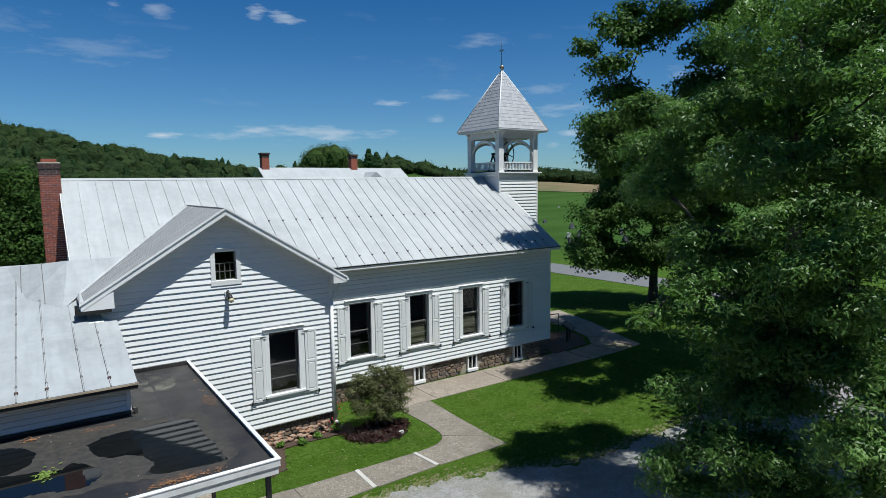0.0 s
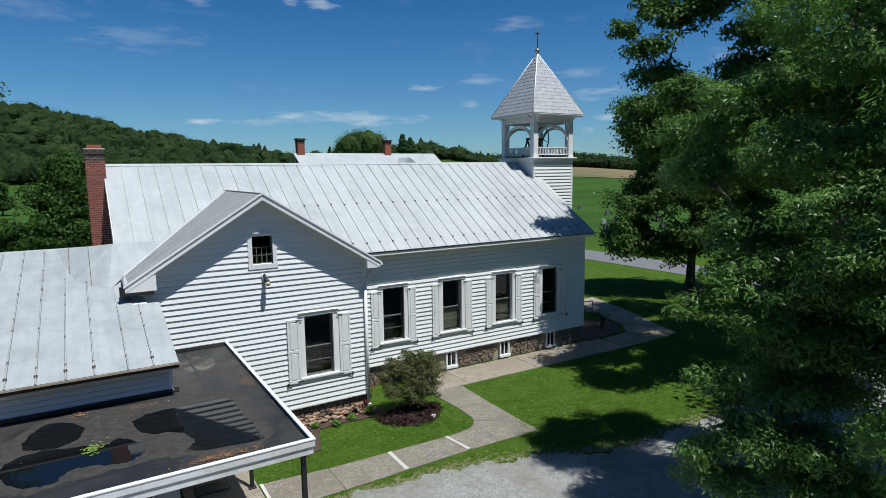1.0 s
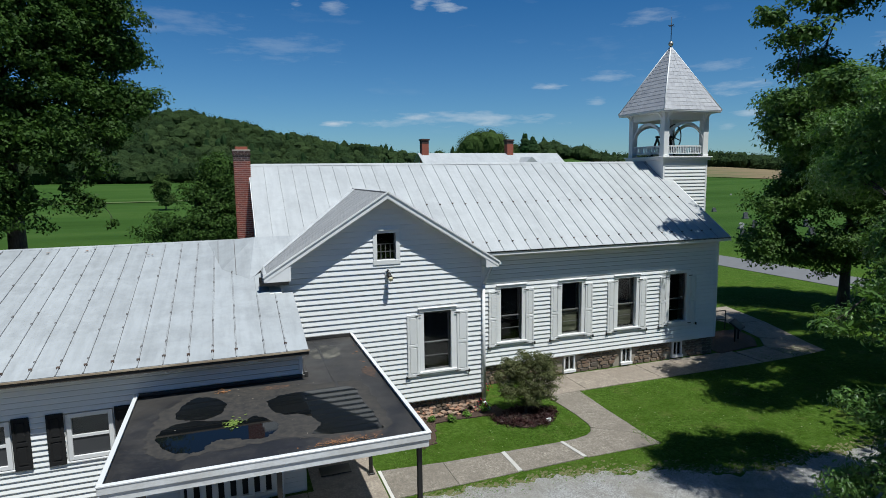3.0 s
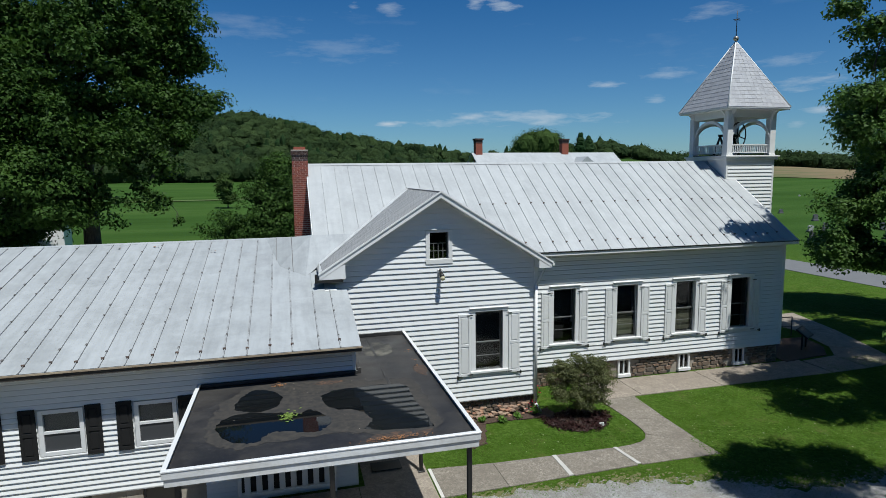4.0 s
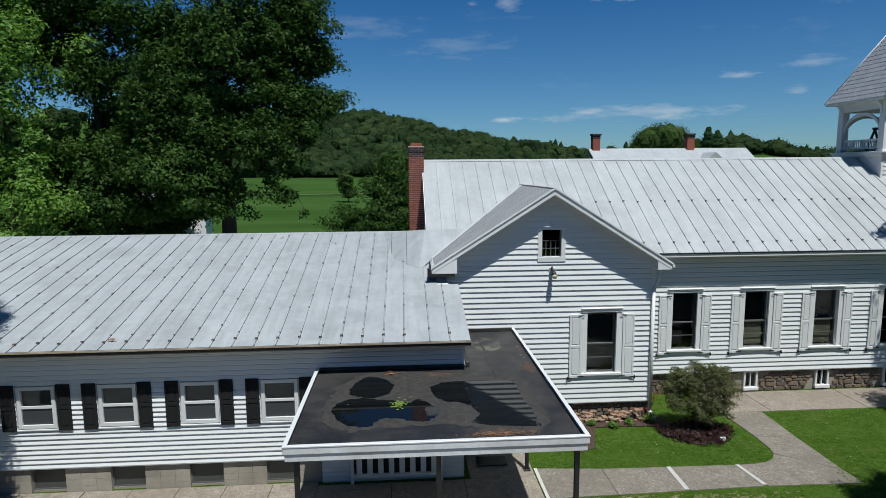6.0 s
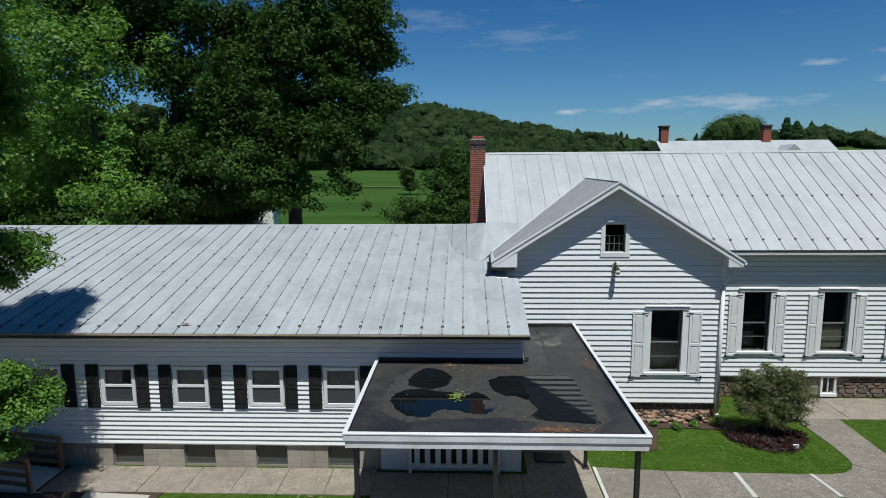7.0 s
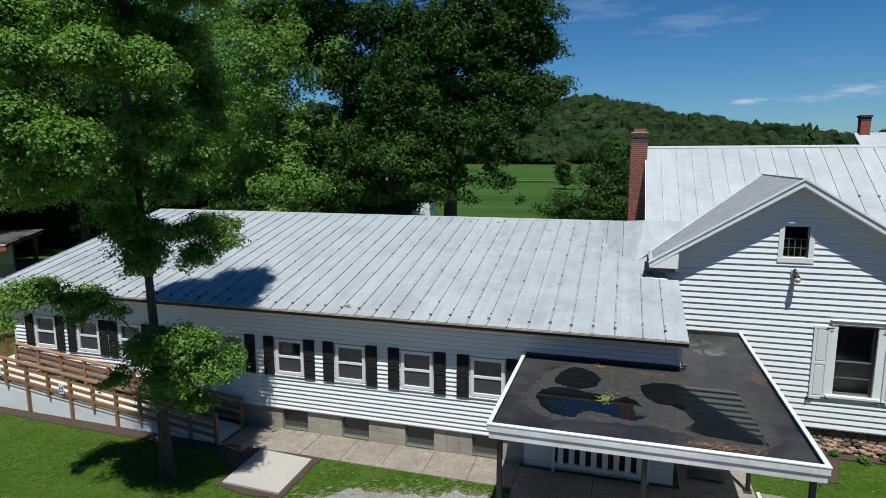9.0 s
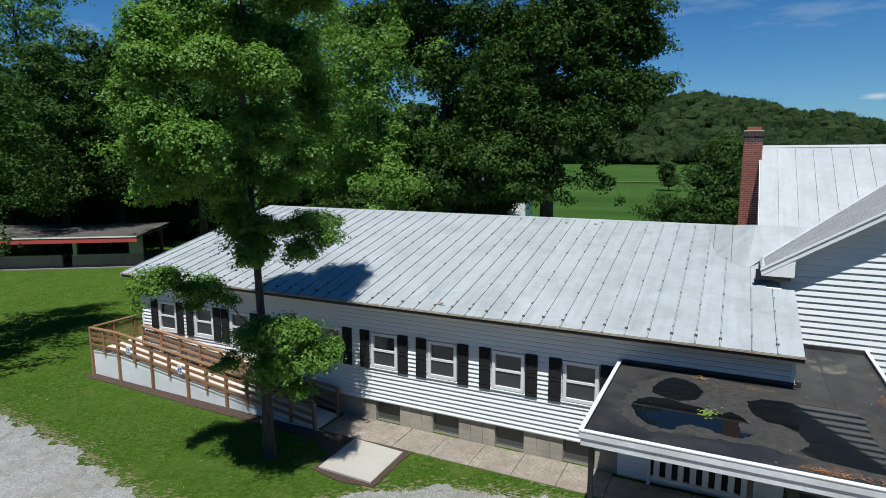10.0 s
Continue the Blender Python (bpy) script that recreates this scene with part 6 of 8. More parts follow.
rail_run([(RX1, 13.26, 0.06), (RL, 13.43, 0.97), (RX0, 13.46, 0.97)], True, 0.86)
rail_run([(RX1, 14.42, 0.06), (RL, 14.48, 0.97)], False, 0.95)
rail_run([(RX0, 13.46, 0.97), (RX0, 16.2, 0.97)], True, 1.0)
bm = bmesh.new()
prism(bm, [(RX1 + 0.3, 13.30, 0.0), (RX0, 13.50, 0.0), (RX0, 13.50, 0.90), (RL, 13.47, 0.90), (RX1 + 0.3, 13.30, 0.02)], (0, 0.02, 0))
prism(bm, [(RX0 + 0.01, 13.53, 0.0), (RX0 + 0.01, 16.2, 0.0), (RX0 + 0.01, 16.2, 0.88), (RX0 + 0.01, 13.53, 0.88)], (0.02, 0, 0))
skirt = part("skirt", bm, LATTICE, ramp, "white lattice skirt")
bm = bmesh.new()
n = 90
for i in range(n):
    x = RX0 + (RX1 - RX0) * i / n
    top = deck_z(x) - 0.06
    yy = 13.485 + (13.30 - 13.50) * i / n
    if top > 0.1:
        for s in (-1, 1):
            xt = x + s * top
            if RX0 < xt < RX1:
                v = [bm.verts.new(p) for p in ((x - 0.012, yy + 0.006, 0.0), (x + 0.012, yy + 0.006, 0.0), (xt + 0.012, yy + 0.006, min(top, deck_z(xt) - 0.06)), (xt - 0.012, yy + 0.006, min(top, deck_z(xt) - 0.06)))]
                bm.faces.new(v)
o = part("lattice", bm, LATTICE, skirt)
o["kind"] = "stuff"
for x in (-19.0, -16.35):
    z = deck_z(x) + 0.36
    y_ = 13.36 - 0.035 if x > -17 else 13.39
    sg = thing("access_sign", (x, y_, z), "small white and blue wheelchair-access sign on the rail", "sign", "signs on the ramp rail")
    plate = part("plate", boxes((x - 0.10, x + 0.10, y_ - 0.012, y_, z - 0.16, z + 0.16), bevel=0.004), VINYL, sg)
    bm = bmesh.new()
    box(bm, x - 0.075, x + 0.075, y_ - 0.016, y_ - 0.012, z - 0.09, z + 0.07)
    part("blue_field", bm, BLUE, plate)
    bm = bmesh.new()
    tube(bm, (x + 0.005, y_ - 0.019, z - 0.03), (x + 0.005, y_ - 0.017, z - 0.03), 0.04, 0.04, 14)
    box(bm, x - 0.02, x - 0.002, y_ - 0.0195, y_ - 0.0165, z - 0.01, z + 0.055)
    part("symbol", bm, VINYL, plate, "white wheelchair symbol as plain shapes")

# ---------- plants ----------
def leaf_cloud(name, pos, nrm, length, width, mat, parent, seed, k=3):
    """Thousands of small blades in one mesh: pos, nrm (n x 3), length and width (n); k corners a blade."""
    rng = np.random.default_rng(seed)
    n = len(pos)
    nrm = nrm / np.linalg.norm(nrm, axis=1, keepdims=True)
    ref = rng.normal(size=(n, 3))
    u = np.cross(nrm, ref)
    u /= np.linalg.norm(u, axis=1, keepdims=True) + 1e-9
    v = np.cross(nrm, u)
    l, w = length[:, None], width[:, None]
    droop = nrm * (l * 0.18)
    if k == 3:
        pts = np.stack([pos - u * l * 0.45 + v * w * 0.6, pos + u * l * 0.6 - droop, pos - u * l * 0.45 - v * w * 0.6], 1).reshape(-1, 3)
    else:
        pts = np.stack([pos - u * l * 0.5 - droop, pos + v * w * 0.5, pos + u * l * 0.5 - droop, pos - v * w * 0.5], 1).reshape(-1, 3)
    me = bpy.data.meshes.new(name)
    me.vertices.add(k * n)
    me.vertices.foreach_set("co", pts.astype(np.float32).ravel())
    me.loops.add(k * n)
    me.loops.foreach_set("vertex_index", np.arange(k * n, dtype=np.int32))
    me.polygons.add(n)
    me.polygons.foreach_set("loop_start", np.arange(0, k * n, k, dtype=np.int32))
    me.update(calc_edges=True)
    return put(name, me, mat, parent)


def bent_tube(bm, pts, radii, sides):
    rings = []
    for i, p in enumerate(pts):
        d = (pts[min(i + 1, len(pts) - 1)] - pts[max(i - 1, 0)]).normalized()
        q = d.to_track_quat("Z", "Y")
        rings.append([bm.verts.new(p + q @ Vector((radii[i] * math.cos(math.tau * s / sides), radii[i] * math.sin(math.tau * s / sides), 0))) for s in range(sides)])
    for a, b in zip(rings, rings[1:]):
        for s in range(sides):
            f = bm.faces.new((a[s], a[(s + 1) % sides], b[(s + 1) % sides], b[s]))
            f.smooth = True


def tree(name, at, label, trunk_r, top, blobs, clusters, leaves, leaf, mat, seed, spread=0.5, flat=0.3, fill=0.5, category="tree", group="", gaps=0.42, lean=(0, 0), narrow=0.55, fork=None):
    """Tapered trunk, limbs to each mass of the crown, twigs and layered sprays of leaves.
    blobs: (x, y, z, rx, ry, rz, share), relative to the base."""
    rng = np.random.default_rng(seed)
    py = random.Random(seed)
    root = thing(name, at, label, category, group)
    base = Vector(at)
    bm = bmesh.new()
    axis = [base + Vector((lean[0] * t * t + 0.12 * math.sin(3 * t + seed) * t, lean[1] * t * t + 0.12 * math.cos(2.3 * t + seed) * t, top * t)) for t in [i / 10 for i in range(11)]]
    axis[0].z -= 0.1
    radii = [trunk_r * (1.35 if i == 0 else 1.0 - 0.092 * i) for i in range(11)]
    bent_tube(bm, axis, radii, 10)
    part("trunk", bm, BARK, root)
    # sprays: small leafy domes set on each mass, with air between them
    corners = 4 if leaf < 0.11 else 3
    blade = (0.5 if corners == 4 else 0.63) * leaf * leaf * narrow
    dome = spread * 0.85
    per = int(min(max(2.3 * dome * dome / blade, 14), 700))
    share = np.array([b[6] * (b[3] * b[4] * b[5]) ** 0.72 for b in blobs])
    counts = np.maximum(3, (0.8 * clusters * leaves / per * share / share.sum()).astype(int))
    centers, outward, radius, reached = [], [], [], []
    for b, cnt in sorted(zip(blobs, counts), key=lambda p: math.hypot(p[0][0], p[0][1])):
        c = np.array(b[:3]) + np.array(at)
        rad = np.array(b[3:6])
        hub = rng.normal(size=(cnt * 3, 3))
        hub[:, 2] += 0.25
        hub /= np.linalg.norm(hub, axis=1, keepdims=True)
        hub *= rng.uniform(0.2, 1, size=(len(hub), 1)) ** fill * np.array([[0.93 + 0.45 * noise.noise(Vector(p * 2.3) + Vector((0, seed, b[0])))] for p in hub])
        keep = np.array([noise.noise(Vector((c + p * rad) * gaps) + Vector((seed, 0, 0))) for p in hub])
        hub = hub[np.argsort(-keep + rng.normal(0, 0.18, len(keep)))[:cnt]]
        pts = c + hub * rad * 0.92
        centers.append(pts)
        outward.append(hub)
        radius.append(np.minimum(dome * rng.uniform(0.6, 1.3, cnt), 0.75 * rad[:2].min()))
        # the limb to this mass, and branches out of it
        bm = bmesh.new()
        away = math.hypot(b[0], b[1])
        cz = max(b[2] * 0.45, b[2] - 0.75 * away - 0.3) if fork is None else min(fork, b[2] * 0.8)
        if fork is None and away > 0.58 * b[2] and b[2] > 5:
            cz = b[2] + 0.45 * away
        k = min(max(cz / top, 0.12), 0.92)
        i = k * 10
        s = axis[int(i)].lerp(axis[min(int(i) + 1, 10)], i - int(i))
        e = Vector(c)
        # a mass that lies beyond another one branches off that one's limb
        nearer = [q for q in reached if (q - e).length < 0.55 * (s - e).length and math.hypot(q.x - base.x, q.y - base.y) < away + 0.2]
        if nearer:
            s = min(nearer, key=lambda q: (q - e).length)
        reached.append(e)
        mid = s.lerp(e, 0.5) + Vector((py.uniform(-0.3, 0.3), py.uniform(-0.3, 0.3), 0.12 * (e - s).length))
        r0 = min(trunk_r * (1 - 0.7 * k) * 0.6, 0.010 + 0.024 * max(b[3:6]))
        limb = [s.lerp(mid, t).lerp(mid.lerp(e, t), t) for t in [j / 6 for j in range(7)]]
        bent_tube(bm, limb, [r0 * (1 - 0.11 * j) for j in range(7)], 7)
        for j in range(8):
            q = Vector(pts[py.randrange(len(pts))])
            a0 = limb[py.randrange(3, 7)]
            m0 = a0.lerp(q, 0.5) + Vector((py.uniform(-0.25, 0.25), py.uniform(-0.25, 0.25), 0.15)) * (q - a0).length * 0.3
            bent_tube(bm, [a0, a0.lerp(m0, 0.6), m0.lerp(q, 0.4), q], [r0 * 0.34, r0 * 0.26, r0 * 0.17, r0 * 0.07], 5)
            for g in range(4):
                q2 = Vector(pts[np.argmin(((pts - np.array(m0)) ** 2).sum(1) + rng.uniform(0, max(b[3:6]) ** 2 * 0.6, len(pts)))])
                bent_tube(bm, [m0.lerp(q, 0.2 * g), m0.lerp(q2, 0.6) + Vector((0, 0, 0.1)), q2], [r0 * 0.12, r0 * 0.08, r0 * 0.03], 4)
        part("limb", bm, BARK, root)
    C = np.concatenate(centers)
    n = len(C)
    O = np.concatenate(outward)
    size = np.concatenate(radius)
    idx = np.repeat(np.arange(n), np.maximum(6, per * (size / dome) ** 2).astype(int))
    d = rng.normal(size=(len(idx), 3))
    d[:, 2] += 0.35
    d /= np.linalg.norm(d, axis=1, keepdims=True)
    turn_ = np.arctan2(d[:, 1], d[:, 0])
    lobes = 1 + 0.30 * np.sin(turn_ * 3 + idx * 1.7) + 0.18 * np.sin(turn_ * 7 + idx)
    rr = rng.uniform(0.25, 1, len(idx)) ** 0.5 * lobes
    off = d * rr[:, None] * np.array([1, 1, 0.35 + 0.3 * flat])
    off[:, 2] -= 0.22 * rr * rr * (1 - np.abs(d[:, 2]))
    lean_out = O[idx] * np.array([1, 1, 0.4])
    off += lean_out * (0.35 * (1 - rr) + 0.45 * (off * lean_out).sum(1))[:, None]
    pos = C[idx] + off * size[idx][:, None]
    nr = d * np.array([0.8, 0.8, 1.0]) + np.array([0, 0, 0.35]) + O[idx] * 0.25 + rng.normal(0, 0.42, size=(len(idx), 3))
    ln = leaf * rng.uniform(0.65, 1.35, len(idx))
    # shaded inner leaves that close the heart of each mass
    weight = share / share.sum()
    own = rng.choice(len(blobs), int(0.10 * len(idx)), p=weight)
    B = np.array([b[:6] for b in blobs])
    inner = rng.normal(size=(len(own), 3))
    inner *= (rng.uniform(0, 1, len(own)) ** 0.33 * 0.55 / np.linalg.norm(inner, axis=1))[:, None]
    pos = np.concatenate([pos, np.array(at) + B[own, :3] + inner * B[own, 3:6]])
    nr = np.concatenate([nr, rng.normal(size=(len(own), 3))])
    ln = np.concatenate([ln, leaf * 1.45 * rng.uniform(0.7, 1.3, len(own))])
    leaf_cloud("crown", pos, nr, ln, ln * narrow, mat, root, seed, corners)
    return root


# street-side trees
OAK_FRONT = [(-0.1, 2.4, 10.1, 1.6, 1.4, 0.6, 1.0), (-0.7, 5.3, 7.8, 1.06, 0.9, 0.5, 1.5), (-1.5, 3.8, 6.8, 0.88, 0.75, 0.47, 1.5), (-1.8, 2.5, 7.2, 0.7, 0.6, 0.4, 1.4), (-1.0, 2.1, 7.5, 1.1, 0.9, 0.4, 1.3), (-2.0, 1.3, 6.6, 1.1, 1.0, 0.5, 1.3), (-2.5, 3.6, 5.9, 0.98, 0.83, 0.35, 1.5),
             (-3.1, 3.8, 5.3, 0.55, 0.47, 0.26, 1.5), (-2.0, 2.3, 5.7, 1.0, 0.9, 0.4, 1.4), (-1.6, 1.0, 7.0, 0.8, 0.7, 0.5, 1.4), (-3.1, 3.1, 4.2, 0.53, 0.45, 0.42, 1.5), (-1.8, 2.6, 4.6, 1.1, 0.9, 0.6, 1.3), (-1.4, 1.6, 4.8, 1.2, 1.0, 0.7, 1.2), (-2.0, 0.5, 4.6, 0.6, 0.5, 0.5, 1.6)]
OAK_LOW = [(-3.3, 3.3, 2.9, 0.59, 0.5, 0.26, 1.7), (-3.0, 2.8, 3.3, 0.63, 0.54, 0.31, 1.7), (-2.5, 2.1, 3.2, 1.12, 0.95, 0.39, 1.7), (-2.3, 0.8, 3.9, 0.83, 0.7, 0.46, 1.7), (-1.8, 1.8, 2.4, 1.46, 1.24, 0.42, 1.7), (-2.8, 3.1, 2.2, 0.87, 0.74, 0.28, 1.7), (-2.1, 0.4, 3.2, 0.54, 0.46, 0.4, 1.7), (-1.2, 2.4, 3.8, 1.44, 1.22, 0.55, 1.7), (-1.3, 1.2, 4.7, 0.9, 0.76, 0.5, 1.7)]
OAK_SPRAYS = [(-2.3, 2.8, 6.2, 0.74, 0.63, 0.27, 1.4), (-2.0, 1.8, 6.2, 0.89, 0.76, 0.3, 1.4), (-1.8, 0.9, 5.8, 0.66, 0.56, 0.41, 1.4), (-2.6, 3.0, 5.2, 0.64, 0.54, 0.28, 1.4), (-2.0, 2.4, 5.0, 0.84, 0.71, 0.38, 1.4)]
# the last two masses are unseen, added to shade the low boughs
OAK_BACK = [(0.1, 3.2, 8.4, 2.1, 1.8, 0.8, 0.9), (0.1, 1.9, 8.7, 1.6, 1.4, 1.1, 0.9), (0.0, 4.4, 9.5, 1.6, 1.3, 0.7, 0.9), (0.7, 3.1, 11.1, 2.1, 1.8, 0.9, 0.8), (0.4, 3.8, 6.1, 1.7, 1.5, 1.0, 0.8), (0.7, 1.9, 5.3, 1.7, 1.4, 1.1, 0.8), (-0.3, 6.0, 8.8, 1.0, 0.85, 0.5, 1.5), (-0.3, 1.7, 10.9, 1.4, 1.2, 0.8, 0.9), (1.2, 6.5, 8.0, 1.3, 1.0, 0.6, 4.5), (2.4, 5.7, 8.0, 1.2, 1.0, 0.6, 4.5), (3.4, 4.6, 7.8, 1.1, 1.0, 0.6, 2.5), (1.5, 0.5, 12.4, 2.4, 2.4, 1.8, 0.4), (-2.3, -0.3, 9.5, 1.8, 1.5, 0.8, 0.35), (-0.8, -0.8, 8.8, 1.8, 1.6, 0.8, 0.3)]
tree("oak_tree", (12.9, 3.2, 0), "pin oak with drooping pointed dark green sprays", 0.30, 13.5, OAK_FRONT + OAK_SPRAYS + OAK_LOW + OAK_BACK,
     2050, 165, 0.108, LEAF_OAK, 11, 0.42, 0.8, 0.45, narrow=0.30, group="trees by the drive")
# this oak is out of view, added mainly to cast shade
tree("oak_tree", (20.5, -1.5, 0), "unseen broad oak added to shade the drive", 0.42, 13.0,
     [(0, 0, 10.5, 7.0, 7.0, 4.6, 1.0), (-4.5, 2.0, 8.5, 4.0, 4.0, 2.4, 1.0), (1.0, 5.0, 7.5, 4.2, 4.0, 2.6, 1.0), (-3.0, 6.0, 8.5, 3.0, 3.0, 1.5, 1.2), (0, 8.0, 8.5, 3.4, 3.2, 1.6, 1.2), (4.0, 9.0, 8.5, 3.4, 3.2, 1.8, 1.1)], 900, 64, 0.28, LEAF_OAK, 16, 1.2, 0.55, 0.4, narrow=0.55, group="trees by the drive")
TALL_CROWN = [(-6.1, 5.3, 13.3, 0.77, 0.66, 0.45, 1.3), (-5.2, 5.0, 14.3, 0.87, 0.74, 0.37, 1.3), (-6.6, 5.4, 13.6, 0.45, 0.38, 0.29, 1.3), (-5.9, 4.9, 12.6, 0.63, 0.54, 0.25, 1.3), (-4.4, 4.7, 14.9, 0.92, 0.78, 0.32, 1.3),
              (-3.6, 3.3, 14.7, 1.5, 1.3, 0.5, 1.3), (-4.9, 4.4, 13.7, 1.2, 1.0, 0.5, 1.4), (-5.5, 4.5, 12.7, 0.9, 0.8, 0.35, 1.6), (-3.7, 4.3, 14.3, 1.1, 1.0, 0.35, 1.0), (-2.7, 1.9, 13.1, 1.5, 1.3, 0.7, 1.2), (-1.9, 1.7, 14.6, 1.8, 1.5, 0.8, 1.0), (-3.8, 5.3, 11.8, 1.5, 1.3, 0.6, 1.3)]
TALL_INNER = [(-2.1, 2.7, 12.0, 1.5, 1.3, 0.6, 1.2), (-3.0, 4.1, 16.4, 2.3, 2.0, 1.0, 0.8), (-1.3, 1.5, 16.3, 3.1, 2.6, 1.3, 0.7), (-0.5, 2.0, 12.2, 1.6, 1.4, 1.1, 1.1), (-1.5, 0.5, 10.5, 2.6, 2.6, 1.0, 2.0), (-5.4, 2.2, 10.5, 2.1, 1.9, 0.6, 2.8), (-5.0, -0.8, 10.5, 2.2, 2.0, 0.6, 2.8), (-6.6, 0.6, 9.5, 1.7, 1.6, 0.5, 2.8), (-3.0, -2.6, 10.2, 2.2, 2.0, 0.7, 2.4), (3.0, 7.0, 11.0, 3.0, 3.0, 1.2, 1.8), (0.5, 9.0, 11.0, 2.4, 2.2, 1.0, 1.6), (5.5, 5.0, 11.0, 2.5, 2.5, 1.0, 1.4), (1.5, -1.0, 12.5, 3.4, 3.4, 2.0, 0.7), (0.5, 4.5, 10.6, 2.6, 2.4, 1.0, 1.6), (3.5, 2.5, 11.5, 3.0, 3.0, 1.8, 0.7), (0, 0, 15.0, 3.4, 3.4, 1.6, 0.6), (-3.4, -0.6, 11.0, 2.0, 1.8, 0.8, 2.2)]
TALL_SKIRT = [(-4.4, 2.2, 8.8, 1.3, 1.2, 0.5, 2.2), (-5.1, 5.2, 9.4, 1.1, 0.9, 0.6, 3.0), (-5.6, 4.6, 10.4, 0.8, 0.7, 0.4, 2.5), (-3.2, 5.9, 8.8, 1.3, 1.2, 0.6, 1.6), (-0.5, 8.0, 9.8, 1.8, 1.6, 0.7, 1.6), (3.3, 7.8, 9.0, 2.2, 2.0, 0.8, 1.6), (-2.2, 4.9, 8.8, 1.3, 1.2, 0.6, 1.8)]
tree("maple_tree", (25.0, 11.5, 0), "tall shade maple arching over the drive", 0.42, 15.5, TALL_CROWN + TALL_INNER + TALL_SKIRT,
     1800, 135, 0.125, LEAF_TALL, 12, 0.62, 0.85, 0.42, narrow=0.75, group="trees by the drive", fork=8.0)
FAR_CROWN = [(-1.5, 0.3, 10.4, 2.3, 1.9, 1.9, 1.0), (0.3, -0.5, 11.8, 2.0, 1.7, 1.4, 1.0), (-1.6, 1.9, 8.9, 2.1, 1.8, 1.8, 1.0), (-2.8, 1.8, 6.4, 2.3, 1.9, 1.9, 1.0), (-3.0, 2.1, 3.8, 2.5, 2.1, 1.5, 1.0), (-1.2, -0.1, 7.1, 2.7, 2.3, 2.3, 1.0), (-1.2, -0.1, 3.5, 2.7, 2.3, 1.5, 1.0), (1.7, -0.8, 9.6, 2.8, 2.4, 2.4, 0.8), (2.0, -1.2, 5.5, 3.2, 2.7, 2.6, 0.8), (0.4, 0.6, 7.5, 3.4, 3.2, 3.6, 0.5)]
tree("maple_tree", (33.3, 24.0, 0), "round-headed roadside maple with dense green crown", 0.32, 10.0, FAR_CROWN,
     1200, 145, 0.15, LEAF_TALL, 13, 0.80, 0.7, 0.42, narrow=0.7, group="trees by the drive")
tree("maple_tree", (38.0, 16.5, 0), "shade maple with a broad dark green crown", 0.36, 12.5,
     [(0, 0, 9.0, 6.0, 6.0, 5.0, 1.0), (-2.0, -1.5, 5.0, 4.0, 4.0, 2.6, 1.0), (0.3, 0.2, 13.5, 3.4, 3.4, 2.2, 0.9)],
     600, 90, 0.22, LEAF_DARK, 14, 1.1, 0.4, 0.4, narrow=0.7, group="trees by the drive")
# maple in front of the annex
MAPLE_UPPER = [(0.5, -3.3, 10.4, 0.65, 0.55, 0.49, 1.0), (0.1, -1.9, 11.0, 0.91, 0.77, 0.54, 1.0), (-0.6, 0.2, 11.2, 1.21, 1.03, 0.71, 1.0), (0.8, 0.2, 10.6, 1.02, 0.87, 0.68, 1.0), (0.7, 1.6, 9.7, 0.68, 0.58, 0.75, 1.0),
               (1.1, 1.4, 8.9, 0.48, 0.4, 0.45, 1.0), (1.6, -1.6, 9.7, 0.9, 0.76, 0.6, 1.0), (1.5, -2.7, 9.8, 0.72, 0.61, 0.5, 1.0), (0.9, -3.5, 9.6, 0.64, 0.54, 0.43, 1.0), (-0.6, -3.1, 9.4, 0.35, 0.3, 0.29, 1.0),
               (0.9, -3.7, 8.7, 0.76, 0.65, 0.36, 1.0), (1.7, -3.5, 8.3, 0.65, 0.56, 0.44, 1.0), (0.1, -3.4, 8.2, 0.56, 0.48, 0.34, 1.0), (1.0, -3.0, 7.7, 0.73, 0.62, 0.43, 1.0), (-0.4, -2.8, 7.4, 0.66, 0.56, 0.34, 1.0),
               (0.3, -1.4, 7.3, 0.42, 0.35, 0.39, 1.0), (1.5, -1.1, 8.7, 0.69, 0.59, 0.57, 1.0), (0.9, 0.5, 8.0, 0.6, 0.51, 0.51, 1.0), (-0.8, 0.5, 8.5, 0.52, 0.44, 0.74, 1.0), (-0.6, -0.1, 6.9, 0.49, 0.42, 0.49, 1.0),
               (-0.2, 0.1, 6.0, 0.59, 0.5, 0.44, 1.0), (0.6, -0.9, 12.3, 1.64, 1.4, 0.76, 1.0), (-0.4, -1.9, 12.0, 1.1, 0.93, 0.61, 1.0), (0.6, 1.0, 12.2, 1.14, 0.97, 0.71, 1.0)]
